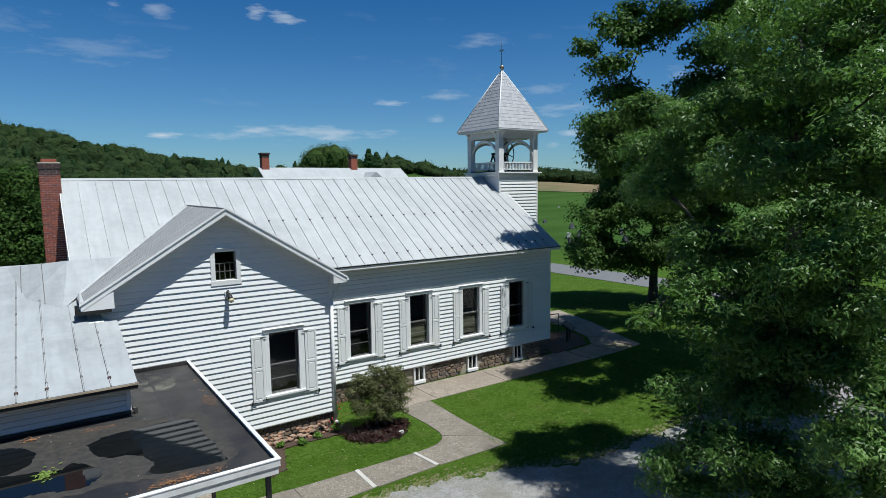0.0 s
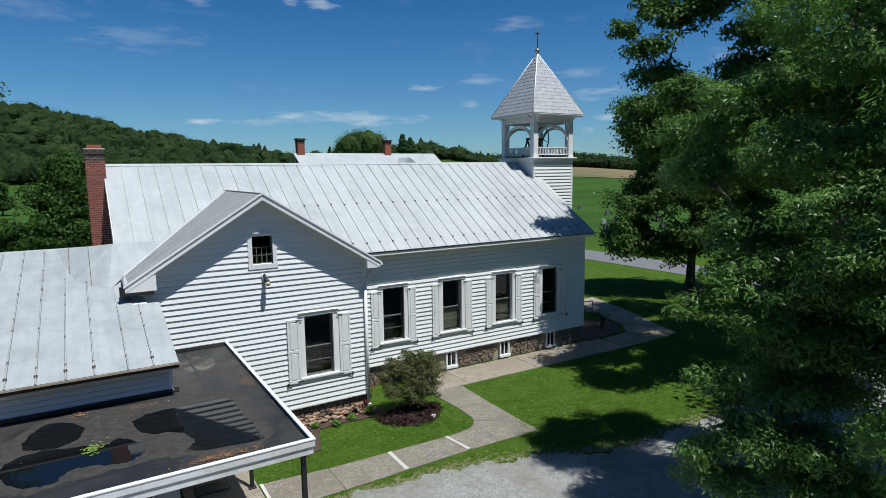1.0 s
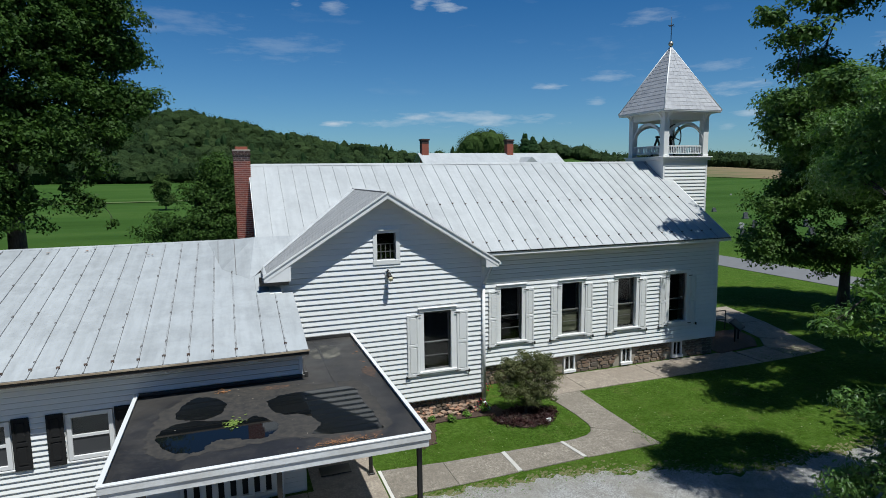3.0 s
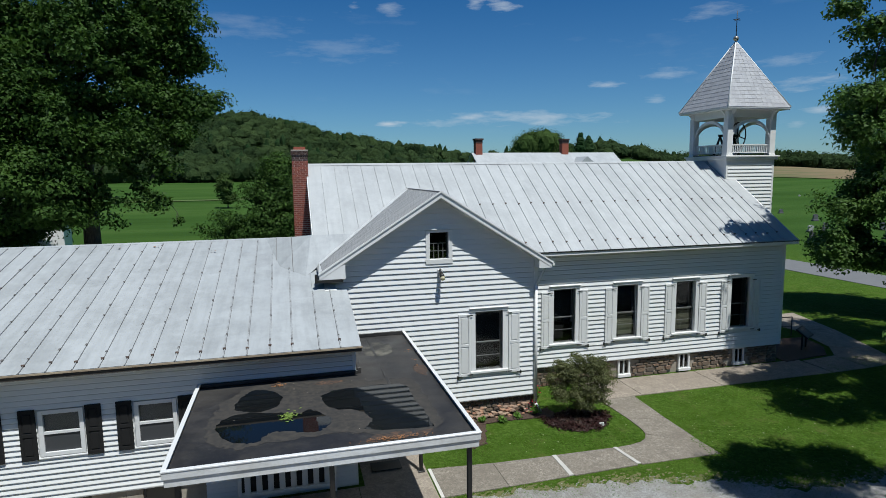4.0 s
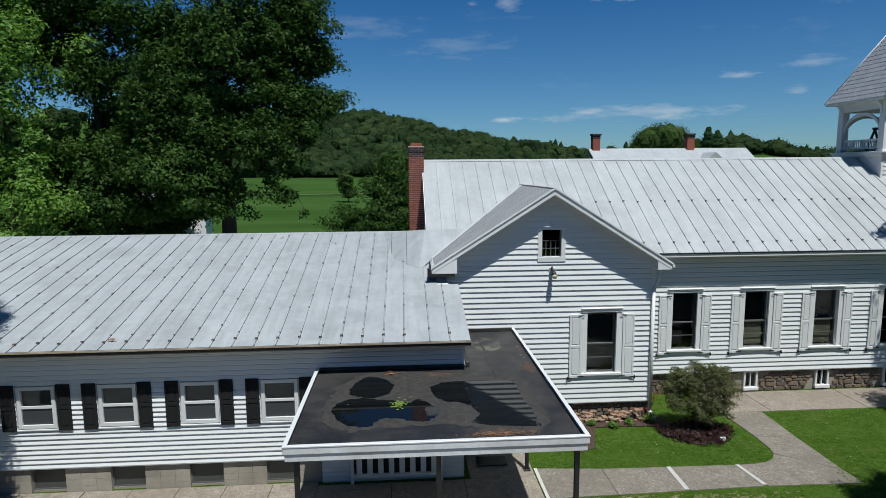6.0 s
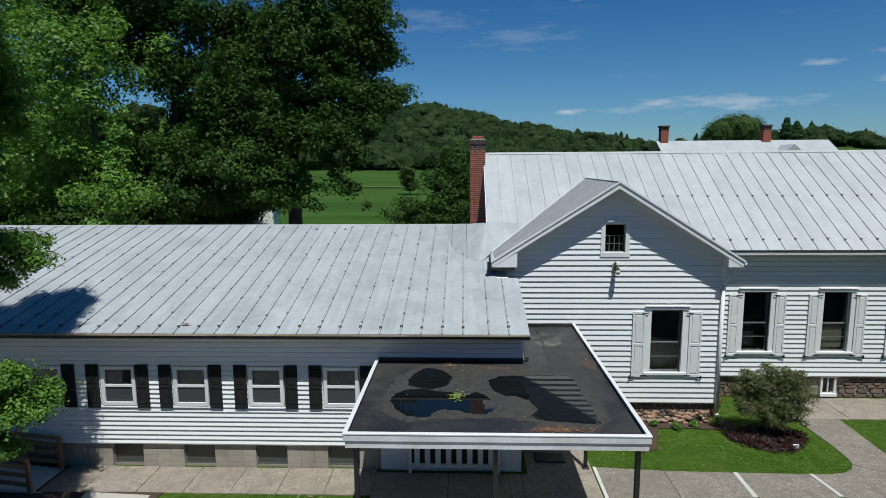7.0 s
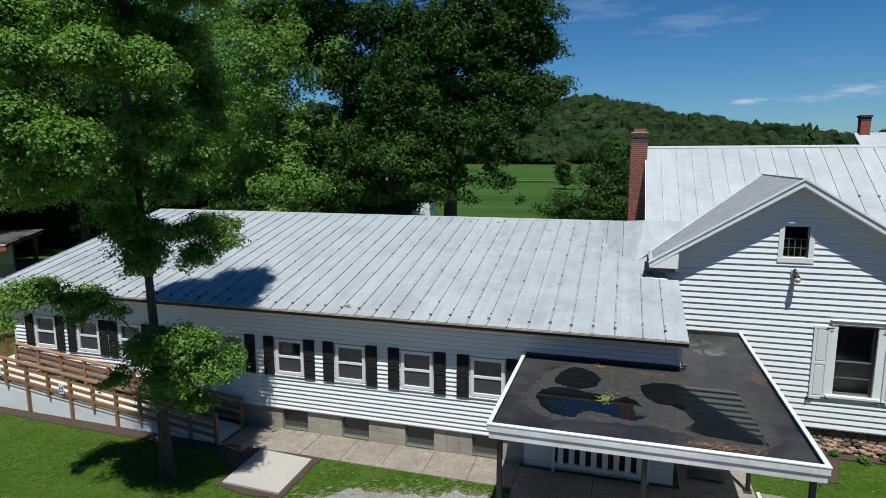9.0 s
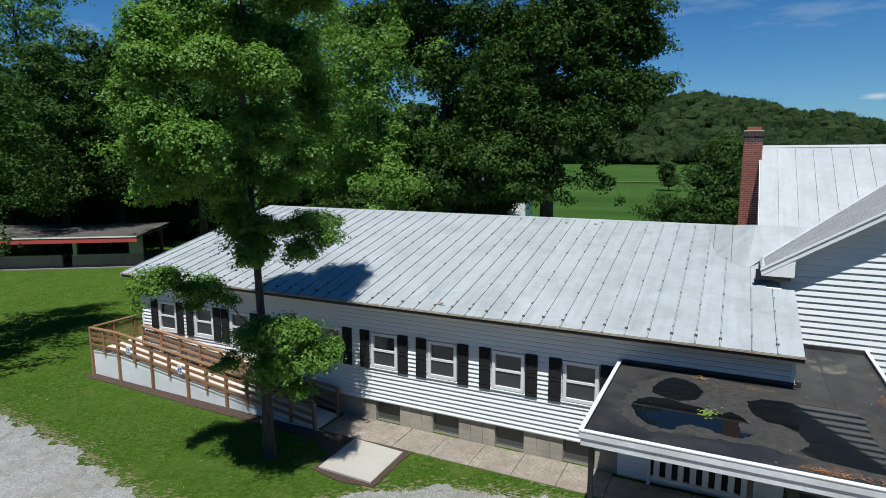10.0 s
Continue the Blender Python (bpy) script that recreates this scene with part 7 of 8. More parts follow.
MAPLE_LOWER = [(0.2, -0.7, 7.8, 0.54, 0.46, 0.48, 1.4), (0.1, -0.8, 6.5, 0.49, 0.42, 0.41, 1.4), (0.3, -0.6, 5.7, 0.5, 0.43, 0.39, 1.4), (0.7, -0.5, 6.4, 0.36, 0.3, 0.3, 1.4), (0.1, -1.1, 7.1, 0.4, 0.34, 0.32, 1.4), (0.6, 0.0, 7.3, 0.48, 0.41, 0.37, 1.4),
               (1.2, -0.6, 3.8, 0.8, 0.68, 0.36, 1.3), (1.9, -0.2, 3.1, 0.59, 0.5, 0.33, 1.3), (0.4, -0.9, 3.6, 0.56, 0.47, 0.33, 1.3), (0.7, -0.6, 2.8, 0.65, 0.55, 0.34, 1.3), (1.4, -0.3, 2.3, 0.37, 0.31, 0.26, 1.3),
               (2.0, 0.3, 3.3, 0.34, 0.29, 0.23, 1.3), (-0.2, -1.1, 3.0, 0.34, 0.29, 0.25, 1.3), (1.0, 0.6, 6.4, 0.64, 0.54, 0.23, 1.3), (1.6, 0.7, 6.0, 0.43, 0.37, 0.23, 1.3), (0.9, 0.4, 5.7, 0.49, 0.42, 0.26, 1.3),
               (1.6, 1.1, 6.4, 0.26, 0.22, 0.15, 1.3), (0.4, 0.5, 6.2, 0.35, 0.3, 0.21, 1.3), (-1.7, -1.6, 5.1, 0.56, 0.47, 0.24, 1.3), (-1.8, -2.1, 4.9, 0.37, 0.31, 0.23, 1.3), (-1.8, -2.3, 4.5, 0.24, 0.21, 0.15, 1.3),
               (-1.7, -1.2, 4.8, 0.29, 0.24, 0.19, 1.3), (-1.0, -0.8, 4.7, 0.63, 0.54, 0.26, 1.3), (-1.3, -1.0, 4.3, 0.35, 0.29, 0.17, 1.3), (-0.7, -0.5, 4.4, 0.29, 0.25, 0.16, 1.3)]
tree("maple_tree", (-10.85, 11.5, 0), "slender sunlit maple with fresh green leaf sprays before the annex", 0.155, 12.5, MAPLE_UPPER + MAPLE_LOWER,
     1350, 240, 0.070, LEAF_MAPLE, 21, 0.38, 0.75, 0.45, narrow=0.72, lean=(-0.35, 0.1))

# big trees behind the annex
OLD_RIGHT = [(3.7, 0.3, 16.1, 3.1, 2.6, 2.0, 1.0), (5.0, 0.6, 14.2, 1.5, 1.3, 1.5, 1.0), (1.5, -1.2, 15.2, 3.0, 2.5, 2.3, 1.0), (2.3, -1.0, 12.2, 2.8, 2.4, 2.0, 1.0), (4.6, 1.0, 12.0, 1.8, 1.6, 1.4, 1.0), (1.9, -1.4, 9.3, 2.2, 2.1, 1.6, 1.0), (6.1, 0.3, 11.9, 1.31, 1.12, 1.19, 1.0), (4.7, -0.4, 10.0, 1.22, 1.04, 1.16, 1.0), (3.7, -1.1, 8.4, 0.96, 0.82, 0.9, 1.0), (5.5, 0.7, 14.4, 1.41, 1.2, 1.31, 1.0), (5.0, 0.6, 16.6, 1.3, 1.1, 1.3, 1.0), (2.9, -1.8, 7.5, 0.76, 0.65, 0.59, 1.0), (3.9, -1.6, 6.8, 0.89, 0.76, 0.54, 1.0), (4.6, -1.4, 5.7, 0.42, 0.36, 0.27, 1.0), (2.5, -1.9, 8.4, 0.7, 0.59, 0.58, 1.0), (0.8, -2.2, 7.1, 1.7, 1.5, 1.6, 1.0), (1.1, -0.2, 19.6, 5.1, 4.3, 3.1, 0.6), (2.7, 2.2, 14.5, 3.2, 2.8, 2.5, 0.8)]
OLD_LEFT = [(-0.6, -2.8, 13.7, 2.9, 2.5, 2.6, 1.0), (-3.4, -1.6, 15.4, 2.7, 2.3, 2.4, 1.0), (-2.4, -3.4, 11.0, 2.6, 2.2, 1.9, 1.0), (0.5, -3.0, 10.2, 3.0, 2.6, 1.9, 1.0), (-3.6, -0.6, 19.6, 3.9, 3.3, 2.8, 0.6), (-1.5, -3.6, 8.1, 2.9, 2.4, 1.9, 1.0), (-4.7, -3.3, 8.4, 2.3, 2.0, 2.0, 1.0), (-5.1, -3.4, 6.3, 2.5, 2.1, 1.3, 0.9), (-0.9, -3.9, 6.3, 2.2, 1.9, 1.1, 0.8), (-5.6, -1.5, 13.4, 1.6, 1.3, 2.3, 1.1), (-1.3, 1.2, 11.8, 4.0, 3.4, 3.2, 0.8)]
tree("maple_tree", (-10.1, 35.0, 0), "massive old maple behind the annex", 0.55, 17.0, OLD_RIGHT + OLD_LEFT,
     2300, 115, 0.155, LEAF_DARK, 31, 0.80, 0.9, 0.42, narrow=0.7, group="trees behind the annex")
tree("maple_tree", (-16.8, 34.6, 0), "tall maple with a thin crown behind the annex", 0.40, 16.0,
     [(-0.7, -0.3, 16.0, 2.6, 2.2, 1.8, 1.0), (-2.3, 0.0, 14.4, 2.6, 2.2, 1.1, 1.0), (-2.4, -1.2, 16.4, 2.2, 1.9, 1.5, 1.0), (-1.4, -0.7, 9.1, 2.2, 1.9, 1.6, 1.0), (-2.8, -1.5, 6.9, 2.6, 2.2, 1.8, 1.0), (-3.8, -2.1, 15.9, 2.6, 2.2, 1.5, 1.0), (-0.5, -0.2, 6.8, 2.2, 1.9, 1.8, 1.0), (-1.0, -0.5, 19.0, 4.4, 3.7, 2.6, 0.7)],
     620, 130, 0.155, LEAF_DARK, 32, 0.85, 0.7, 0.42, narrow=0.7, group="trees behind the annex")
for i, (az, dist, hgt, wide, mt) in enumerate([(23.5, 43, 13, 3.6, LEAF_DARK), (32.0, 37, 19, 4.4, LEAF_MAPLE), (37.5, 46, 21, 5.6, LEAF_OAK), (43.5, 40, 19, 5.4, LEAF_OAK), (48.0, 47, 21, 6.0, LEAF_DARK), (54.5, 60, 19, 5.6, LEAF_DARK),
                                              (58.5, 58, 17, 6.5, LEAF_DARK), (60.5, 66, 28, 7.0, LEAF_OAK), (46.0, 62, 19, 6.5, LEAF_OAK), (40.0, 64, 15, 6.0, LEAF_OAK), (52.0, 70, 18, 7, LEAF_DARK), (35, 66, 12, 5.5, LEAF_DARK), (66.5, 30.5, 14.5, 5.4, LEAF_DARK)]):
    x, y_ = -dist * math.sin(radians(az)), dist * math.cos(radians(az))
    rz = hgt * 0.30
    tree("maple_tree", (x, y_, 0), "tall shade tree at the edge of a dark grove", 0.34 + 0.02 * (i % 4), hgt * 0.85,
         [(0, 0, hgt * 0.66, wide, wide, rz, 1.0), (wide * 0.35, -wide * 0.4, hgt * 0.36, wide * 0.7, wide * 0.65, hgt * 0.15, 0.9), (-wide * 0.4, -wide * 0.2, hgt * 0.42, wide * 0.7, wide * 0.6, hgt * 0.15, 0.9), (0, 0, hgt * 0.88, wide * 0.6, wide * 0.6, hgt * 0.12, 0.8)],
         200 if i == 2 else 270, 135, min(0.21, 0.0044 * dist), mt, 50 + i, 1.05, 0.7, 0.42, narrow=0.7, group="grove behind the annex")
# undergrowth that closes the grove
rng = np.random.default_rng(77)
for i in range(16):
    az, dist = radians(20 + 44 * i / 15 + rng.uniform(-1, 1)), rng.uniform(66 if i > 7 else 52, 74)
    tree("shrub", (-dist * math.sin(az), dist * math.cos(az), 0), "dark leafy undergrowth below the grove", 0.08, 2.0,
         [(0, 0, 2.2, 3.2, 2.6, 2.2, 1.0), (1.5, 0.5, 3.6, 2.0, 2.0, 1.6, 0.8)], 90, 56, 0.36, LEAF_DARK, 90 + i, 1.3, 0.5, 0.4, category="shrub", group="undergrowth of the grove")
tree("small_tree", (-1.5, 32.0, 0), "bushy young tree behind the chimney", 0.14, 6.6,
     [(0.7, 0, 6.2, 1.7, 1.5, 2.1, 1.0), (1.3, -0.2, 8.4, 1.0, 0.9, 0.8, 1.1), (-0.7, -0.3, 5.2, 1.9, 1.6, 1.5, 1.0), (-2.1, -0.3, 4.3, 0.9, 0.9, 0.45, 1.3), (0.6, -0.3, 3.4, 1.9, 1.7, 1.3, 1.0), (-1.5, -0.3, 3.1, 1.0, 0.9, 0.6, 1.1), (0.0, 0.0, 7.0, 0.7, 0.7, 0.5, 1.2)], 750, 110, 0.13, LEAF_DARK, 41, 0.62, 0.6, 0.4)
# added tree: its high mass keeps sun off the outbuilding wall
tree("small_tree", (-18.2, 45.2, 0), "slender dark tree added to screen and shade the white outbuilding", 0.12, 8.5,
     [(0.4, 0.6, 8.6, 2.3, 1.7, 1.0, 1.0), (-1.3, 0.2, 5.4, 1.5, 1.3, 0.9, 0.8), (1.5, 0.2, 6.2, 1.3, 1.1, 0.7, 0.8), (0.6, -0.2, 4.0, 1.2, 1.0, 0.6, 0.7)], 330, 90, 0.16, LEAF_DARK, 44, 0.8, 0.6, 0.42, narrow=0.7, group="trees behind the annex")
tree("small_tree", (-13.5, 148, ground_height(-13.5, 148) - 0.2), "lone young tree standing in the meadow", 0.16, 6.0,
     [(0, 0, 5.0, 2.3, 2.2, 2.6, 1.0), (0.2, 0, 2.2, 2.0, 2.0, 1.9, 1.0), (-0.6, 0, 7.2, 1.4, 1.4, 1.2, 1.0)], 420, 16, 0.4, LEAF_COPSE, 42, 1.0, 0.5, 0.5)
tree("small_tree", (-4.0, 140, ground_height(-4, 140) - 0.2), "scrubby bush in the meadow", 0.1, 2.6, [(0, 0, 2.2, 2.6, 2.4, 1.8, 1.0), (2.6, 0, 1.9, 2.0, 2, 1.3, 1.0)], 220, 14, 0.5, LEAF_BUSH, 43, 1.0, 0.5, 0.5, category="shrub")

# shrub by the church wall
tree("shrub", (8.95, 16.95, 0), "olive-green rounded shrub with fine twigs", 0.05, 1.25,
     [(0, 0, 1.1, 0.85, 0.8, 0.7, 0.8), (0.35, -0.1, 1.75, 0.55, 0.5, 0.40, 1.3), (-0.5, 0, 1.5, 0.5, 0.5, 0.5, 1.2), (0.1, 0, 0.6, 0.75, 0.7, 0.35, 0.8), (0.85, -0.1, 1.3, 0.42, 0.4, 0.42, 1.4), (-0.85, -0.1, 1.0, 0.42, 0.4, 0.4, 1.3), (0.05, 0.1, 1.95, 0.3, 0.3, 0.25, 1.4), (-0.7, -0.1, 1.72, 0.36, 0.34, 0.26, 1.4), (0.8, 0.0, 1.74, 0.34, 0.32, 0.24, 1.4), (-1.05, -0.1, 1.4, 0.28, 0.26, 0.22, 1.4), (0.6, -0.3, 0.8, 0.5, 0.4, 0.35, 1.1)], 760, 50, 0.05, LEAF_BUSH, 61, 0.19, 0.7, 0.42, category="shrub", narrow=0.5)
tree("ground_cover", (8.9, 16.5, 0), "dark plum-leaved ground cover under the shrub", 0.02, 0.15, [(-0.1, -0.3, 0.10, 0.9, 0.45, 0.10, 1.0), (0.5, 0.1, 0.1, 0.6, 0.6, 0.1, 1.0), (-0.8, 0.2, 0.08, 0.5, 0.6, 0.08, 1.0), (-0.3, 0.65, 0.08, 0.8, 0.4, 0.08, 1.0)], 520, 12, 0.06, LEAF_PLUM, 62, 0.16, 0.5, 0.5, category="plant")
for i, (x, y_) in enumerate([(4.6, 17.35), (5.2, 17.2), (5.8, 17.4), (6.4, 17.25), (7.0, 17.4)]):
    tree("bedding_plant", (x, y_, 0.0), "low green bedding plant in the mulch", 0.01, 0.12, [(0, 0, 0.13, 0.17, 0.15, 0.09, 1.0)], 26, 10, 0.06, LEAF_MAPLE, 63 + i, 0.09, 0.6, 0.5, category="plant", group="plants in the gable bed")
edging = thing("stone_edging", (5.8, 17.7, 0), "low row of reddish rubble stones along the gable bed", "stone edging")
rng_s = random.Random(18)
for i in range(90):
    x, y_, r = rng_s.uniform(3.7, 7.7), rng_s.uniform(17.58, 17.86), rng_s.uniform(0.045, 0.10)
    bm = bmesh.new()
    bmesh.ops.create_icosphere(bm, subdivisions=1, radius=1.0)
    for v in bm.verts:
        v.co = Vector((x, y_, r * 0.35 + 0.03 + max(0.0, y_ - 17.6) * 1.0)) + Vector((v.co.x * r * 1.4, v.co.y * r, v.co.z * r * 0.7)) * rng_s.uniform(0.75, 1.1)
    part("stone", bm, RED_STONE, edging)


def flower_bush(x, y_, seed):
    rng_ = random.Random(seed)
    fl = tree("flowering_plant", (x, y_, 0), "small plant with bright red blossoms", 0.01, 0.2, [(0, 0, 0.25, 0.2, 0.18, 0.18, 1.0)], 40, 10, 0.06, LEAF_MAPLE, seed, 0.10, 0.6, 0.5, category="plant", group="red flowers")
    bm = bmesh.new()
    for _ in range(18):
        bmesh.ops.create_icosphere(bm, subdivisions=1, radius=rng_.uniform(0.014, 0.028), matrix=Matrix.Translation((x + rng_.gauss(0, 0.10), y_ + rng_.gauss(0, 0.1), rng_.uniform(0.2, 0.5))))
    o_ = part("blossom", bm, FLOWER, fl, "bright red blossoms")
    o_["kind"] = "stuff"


flower_bush(7.62, 17.45, 81)
flower_bush(8.35, 18.9, 82)
bm = boxes((9.20, 9.36, 16.0, 16.06, 0.05, 0.16), bevel=0.01)
tagged(part("plant_marker", bm, VINYL), "small white marker in the mulch", "marker")

# ---------- distance ----------
def woods(name, label, spots, mat, per, leaf, seed, solid=False):
    """Far trees: each a lumpy mass of leaf tufts; too many to count."""
    rng_ = np.random.default_rng(seed)
    S = np.array(spots)
    n = len(S)
    idx = np.repeat(np.arange(n), per)
    d = rng_.normal(size=(len(idx), 3))
    d /= np.linalg.norm(d, axis=1, keepdims=True)
    d *= rng_.uniform(0.93, 1.04, size=(len(idx), 1))
    lump = 1 + 0.25 * np.sin(d[:, 0] * 5 + idx) * np.cos(d[:, 1] * 4 + idx * 1.7)
    r = S[idx, 3]
    pos = S[idx, :3] + d * lump[:, None] * np.stack([r, r, S[idx, 4]], 1)
    pos[:, 2] = np.maximum(pos[:, 2], S[idx, 2] - S[idx, 4])
    nr = d + np.array([0, 0, 0.6]) + rng_.normal(0, 0.35, size=d.shape)
    ln = leaf * rng_.uniform(0.6, 1.4, len(idx)) * (r / 5)
    o_ = leaf_cloud(name, pos, nr, ln, ln * 0.8, mat, None, seed)
    if solid:
        ball = bmesh.new()
        bmesh.ops.create_icosphere(ball, subdivisions=2, radius=1.0)
        bv = np.array([v.co[:] for v in ball.verts])
        bf = np.array([[v.index for v in f_.verts] for f_ in ball.faces])
        ball.free()
        vv = S[:, None, :3] + bv[None] * rng_.uniform(0.70, 1.04, size=(n, len(bv), 1)) * np.stack([S[:, 3], S[:, 3], S[:, 4]], 1)[:, None] * 0.93
        ff = bf[None] + (np.arange(n) * len(bv))[:, None, None]
        me = bpy.data.meshes.new(name)
        me.from_pydata(vv.reshape(-1, 3).tolist(), [], ff.reshape(-1, 3).tolist())
        tagged(put(name, me, mat), label, "woods", kind="stuff")
    return tagged(o_, label, "woods", kind="stuff")


rng = np.random.default_rng(5)
spots, pines = [], []
for i in range(2900):
    az = rng.uniform(-72, 62) if i < 2300 else rng.uniform(-24, 8)
    r = rng.uniform(318, 475) if az < 15 else rng.uniform(405, 475) if az < 30 else rng.uniform(446, 476)
    if az < -24 and rng.random() < 0.75:
        continue
    x, y_ = r * math.sin(radians(az)), r * math.cos(radians(az))
    g = ground_height(x, y_)
    w, h_ = rng.uniform(3.6, 7.5), rng.uniform(3.6, 6.4)
    if rng.random() < 0.05 and r > 330:
        pines.append((x, y_, g + 6.0, 2.2, 6.5))
    else:
        spots.append((x, y_, g + h_ * 0.75, w, h_))
woods("hillside_woods", "dense green woods over the far hills", spots, LEAF_WOODS, 85, 0.62, 6, True)
for az, r, top_, h_ in ((27.6, 215, 3.6, 5.0), (28.3, 222, 3.3, 4.5)):
    x, y_ = r * math.sin(radians(az)), r * math.cos(radians(az))
    for step_ in range(4):
        pines.append((x, y_, EYE_HEIGHT + r * math.tan(radians(top_)) - 1.2 - step_ * h_ * 0.26, 1.1 + 0.55 * step_, 1.7))
woods("hillside_conifers", "dark conifers among the hillside woods", pines, LEAF_PINE, 70, 1.0, 7, True)
clump = []
for _ in range(60):
    az, r = rng.uniform(21.5, 26.1), rng.uniform(205, 235)
    h_ = rng.uniform(4.5, 6.0)
    top_ = EYE_HEIGHT + r * math.tan(radians(4.15 - 0.24 * (az - 23.8) ** 2 + rng.uniform(-0.5, 0.1)))
    x, y_ = r * math.sin(radians(az)), r * math.cos(radians(az))
    clump.append((x, y_, top_ - h_, 3.8, h_))
woods("field_copse", "copse of round-topped trees behind the farmhouse", clump, LEAF_COPSE, 420, 0.5, 8, True)
hedge = []
for _ in range(260):
    az = rng.uniform(36, 75)
    r = rng.uniform(448, 476)
    x, y_ = r * math.sin(radians(az)), r * math.cos(radians(az))
    hedge.append((x, y_, ground_height(x, y_) + 4.5, 5.0, 6.0))
woods("far_treeline", "dark line of trees at the end of the fields", hedge, LEAF_WOODS, 90, 1.1, 9, True)

# farmhouse behind the church
def gabled_house(name, at, turn, L, W, eave, ridge, label, wall_mat, roof_mat, windows=()):
    m = Matrix.Translation(at) @ Matrix.Rotation(radians(turn), 4, "Z")
    h_ = thing(name, at, label, "house")
    bm = bmesh.new()
    prism(bm, [m @ Vector(p) for p in ((-L / 2, -W / 2, 0), (-L / 2, W / 2, 0), (-L / 2, W / 2, eave), (-L / 2, 0, ridge - 0.15), (-L / 2, -W / 2, eave))], m.to_3x3() @ Vector((L, 0, 0)))
    part("wall", bm, wall_mat, h_)
    bm = bmesh.new()
    for s in (-1, 1):
        prism(bm, [m @ Vector(p) for p in ((-L / 2 - 0.4, s * (W / 2 + 0.4), eave - 0.3), (L / 2 + 0.4, s * (W / 2 + 0.4), eave - 0.3), (L / 2 + 0.4, 0, ridge), (-L / 2 - 0.4, 0, ridge))], (0, 0, 0.12))
    rf = part("roof", bm, roof_mat, h_)
    for u, z0_, z1_, hw in windows:
        w_ = part("window", boxes((u - hw - 0.08, u + hw + 0.08, -W / 2 - 0.05, -W / 2 + 0.02, z0_ - 0.08, z1_ + 0.08), m=m), TRIM, h_)
        part("pane", boxes((u - hw, u + hw, -W / 2 - 0.06, -W / 2 - 0.052, z0_, z1_), m=m), GLASS, w_)
    return h_


farm = gabled_house("farmhouse", (24.2, 53.5, 0), 0, 14.0, 7.0, 7.75, 9.78, "white farmhouse with pale metal roof and two chimneys", SIDING, ROOF_CHURCH,
                    [(u, z, z + 1.5, 0.45) for u in (-5, -2.2, 0.6, 3.4, 5.6) for z in (1.2, 4.6)])
for x in (17.45, 26.2):
    stack = part("chimney", boxes((x - 0.33, x + 0.33, 53.17, 53.83, 8.6, 10.75), bevel=0.01), BRICK, farm, "red brick chimney with sooty top")
    part("chimney_top", boxes((x - 0.34, x + 0.34, 53.16, 53.84, 10.75, 11.05), (x - 0.41, x + 0.41, 53.09, 53.91, 11.05, 11.2), bevel=0.01), SOOT, stack)
bm = bmesh.new()
prism(bm, [(25.9, 50.4, 8.5), (28.3, 50.4, 8.5), (27.1, 50.4, 9.45)], (0, 2.8, 0))
part("dormer", bm, ROOF_CHURCH, farm)
gabled_house("white_shed", (-18.9, 49.2, 0), 12, 6.0, 5.0, 5.6, 6.5, "tall white outbuilding half hidden behind trees", SIDING, ROOF_GREY, [(-1.6, 3.6, 4.9, 0.4), (1.4, 3.6, 4.9, 0.4)])

# picnic pavilion
m = Matrix.Translation((-47.6, 28.0, 0)) @ Matrix.Rotation(radians(35), 4, "Z")
pav = thing("picnic_pavilion", (-47.6, 28.0, 0), "open picnic pavilion with red fascia and low block walls", "pavilion")
PL = 15.0
bm = bmesh.new()
prism(bm, [m @ Vector(p) for p in ((-PL / 2, -4.0, 2.36), (PL / 2, -4.0, 2.36), (PL / 2, 4.2, 2.50), (-PL / 2, 4.2, 2.50))], (0, 0, 0.05))
part("roof", bm, TAN_ROOF, pav)
part("fascia", boxes((-PL / 2, PL / 2, -4.06, -4.0, 1.98, 2.36), m=m), RED_PAINT, pav, "red-painted fascia")
part("edge_strip", boxes((-PL / 2, PL / 2, -4.10, -4.06, 2.34, 2.43), m=m), TRIM, pav)
for i in range(6):
    u = -PL / 2 + 0.2 + (PL - 0.4) * i / 5
    part("rafter_end", boxes((u - 0.05, u + 0.05, -3.98, 4.1, 2.16, 2.35), m=m), WOOD, pav)
for u in (-6.6, -2.2, 2.75, 6.9):
    part("post", boxes((u - 0.12, u + 0.12, -2.95, -2.71, 0.9, 2.30), m=m), TRIM, pav)
    part("post", boxes((u - 0.12, u + 0.12, 3.5, 3.74, 0, 2.44), m=m), WOOD, pav)
part("block_pier", boxes((6.55, 7.45, -3.0, -2.6, 0.9, 2.28), m=m, bevel=0.01), BLOCK_PALE, pav, "pale painted block pier")
for a, b in ((-PL / 2, 1.85), (2.54, PL / 2)):
    part("low_wall", boxes((a, b, -3.0, -2.75, 0, 0.92), m=m), BLOCK, pav)
    part("wall_cap", boxes((a, b, -3.04, -2.71, 0.92, 0.97), m=m), BLOCK_PALE, pav)
part("low_wall", boxes((-PL / 2, 2.0, 3.6, 3.85, 0, 1.0), m=m), BLOCK, pav)
part("back_wall", boxes((-PL / 2, -1.0, 3.86, 3.95, 0, 2.4), m=m), WOOD, pav)
part("floor", boxes((-PL / 2 - 0.4, PL / 2 + 0.4, -3.6, 4.2, -0.1, 0.06), m=m), CONCRETE, pav)
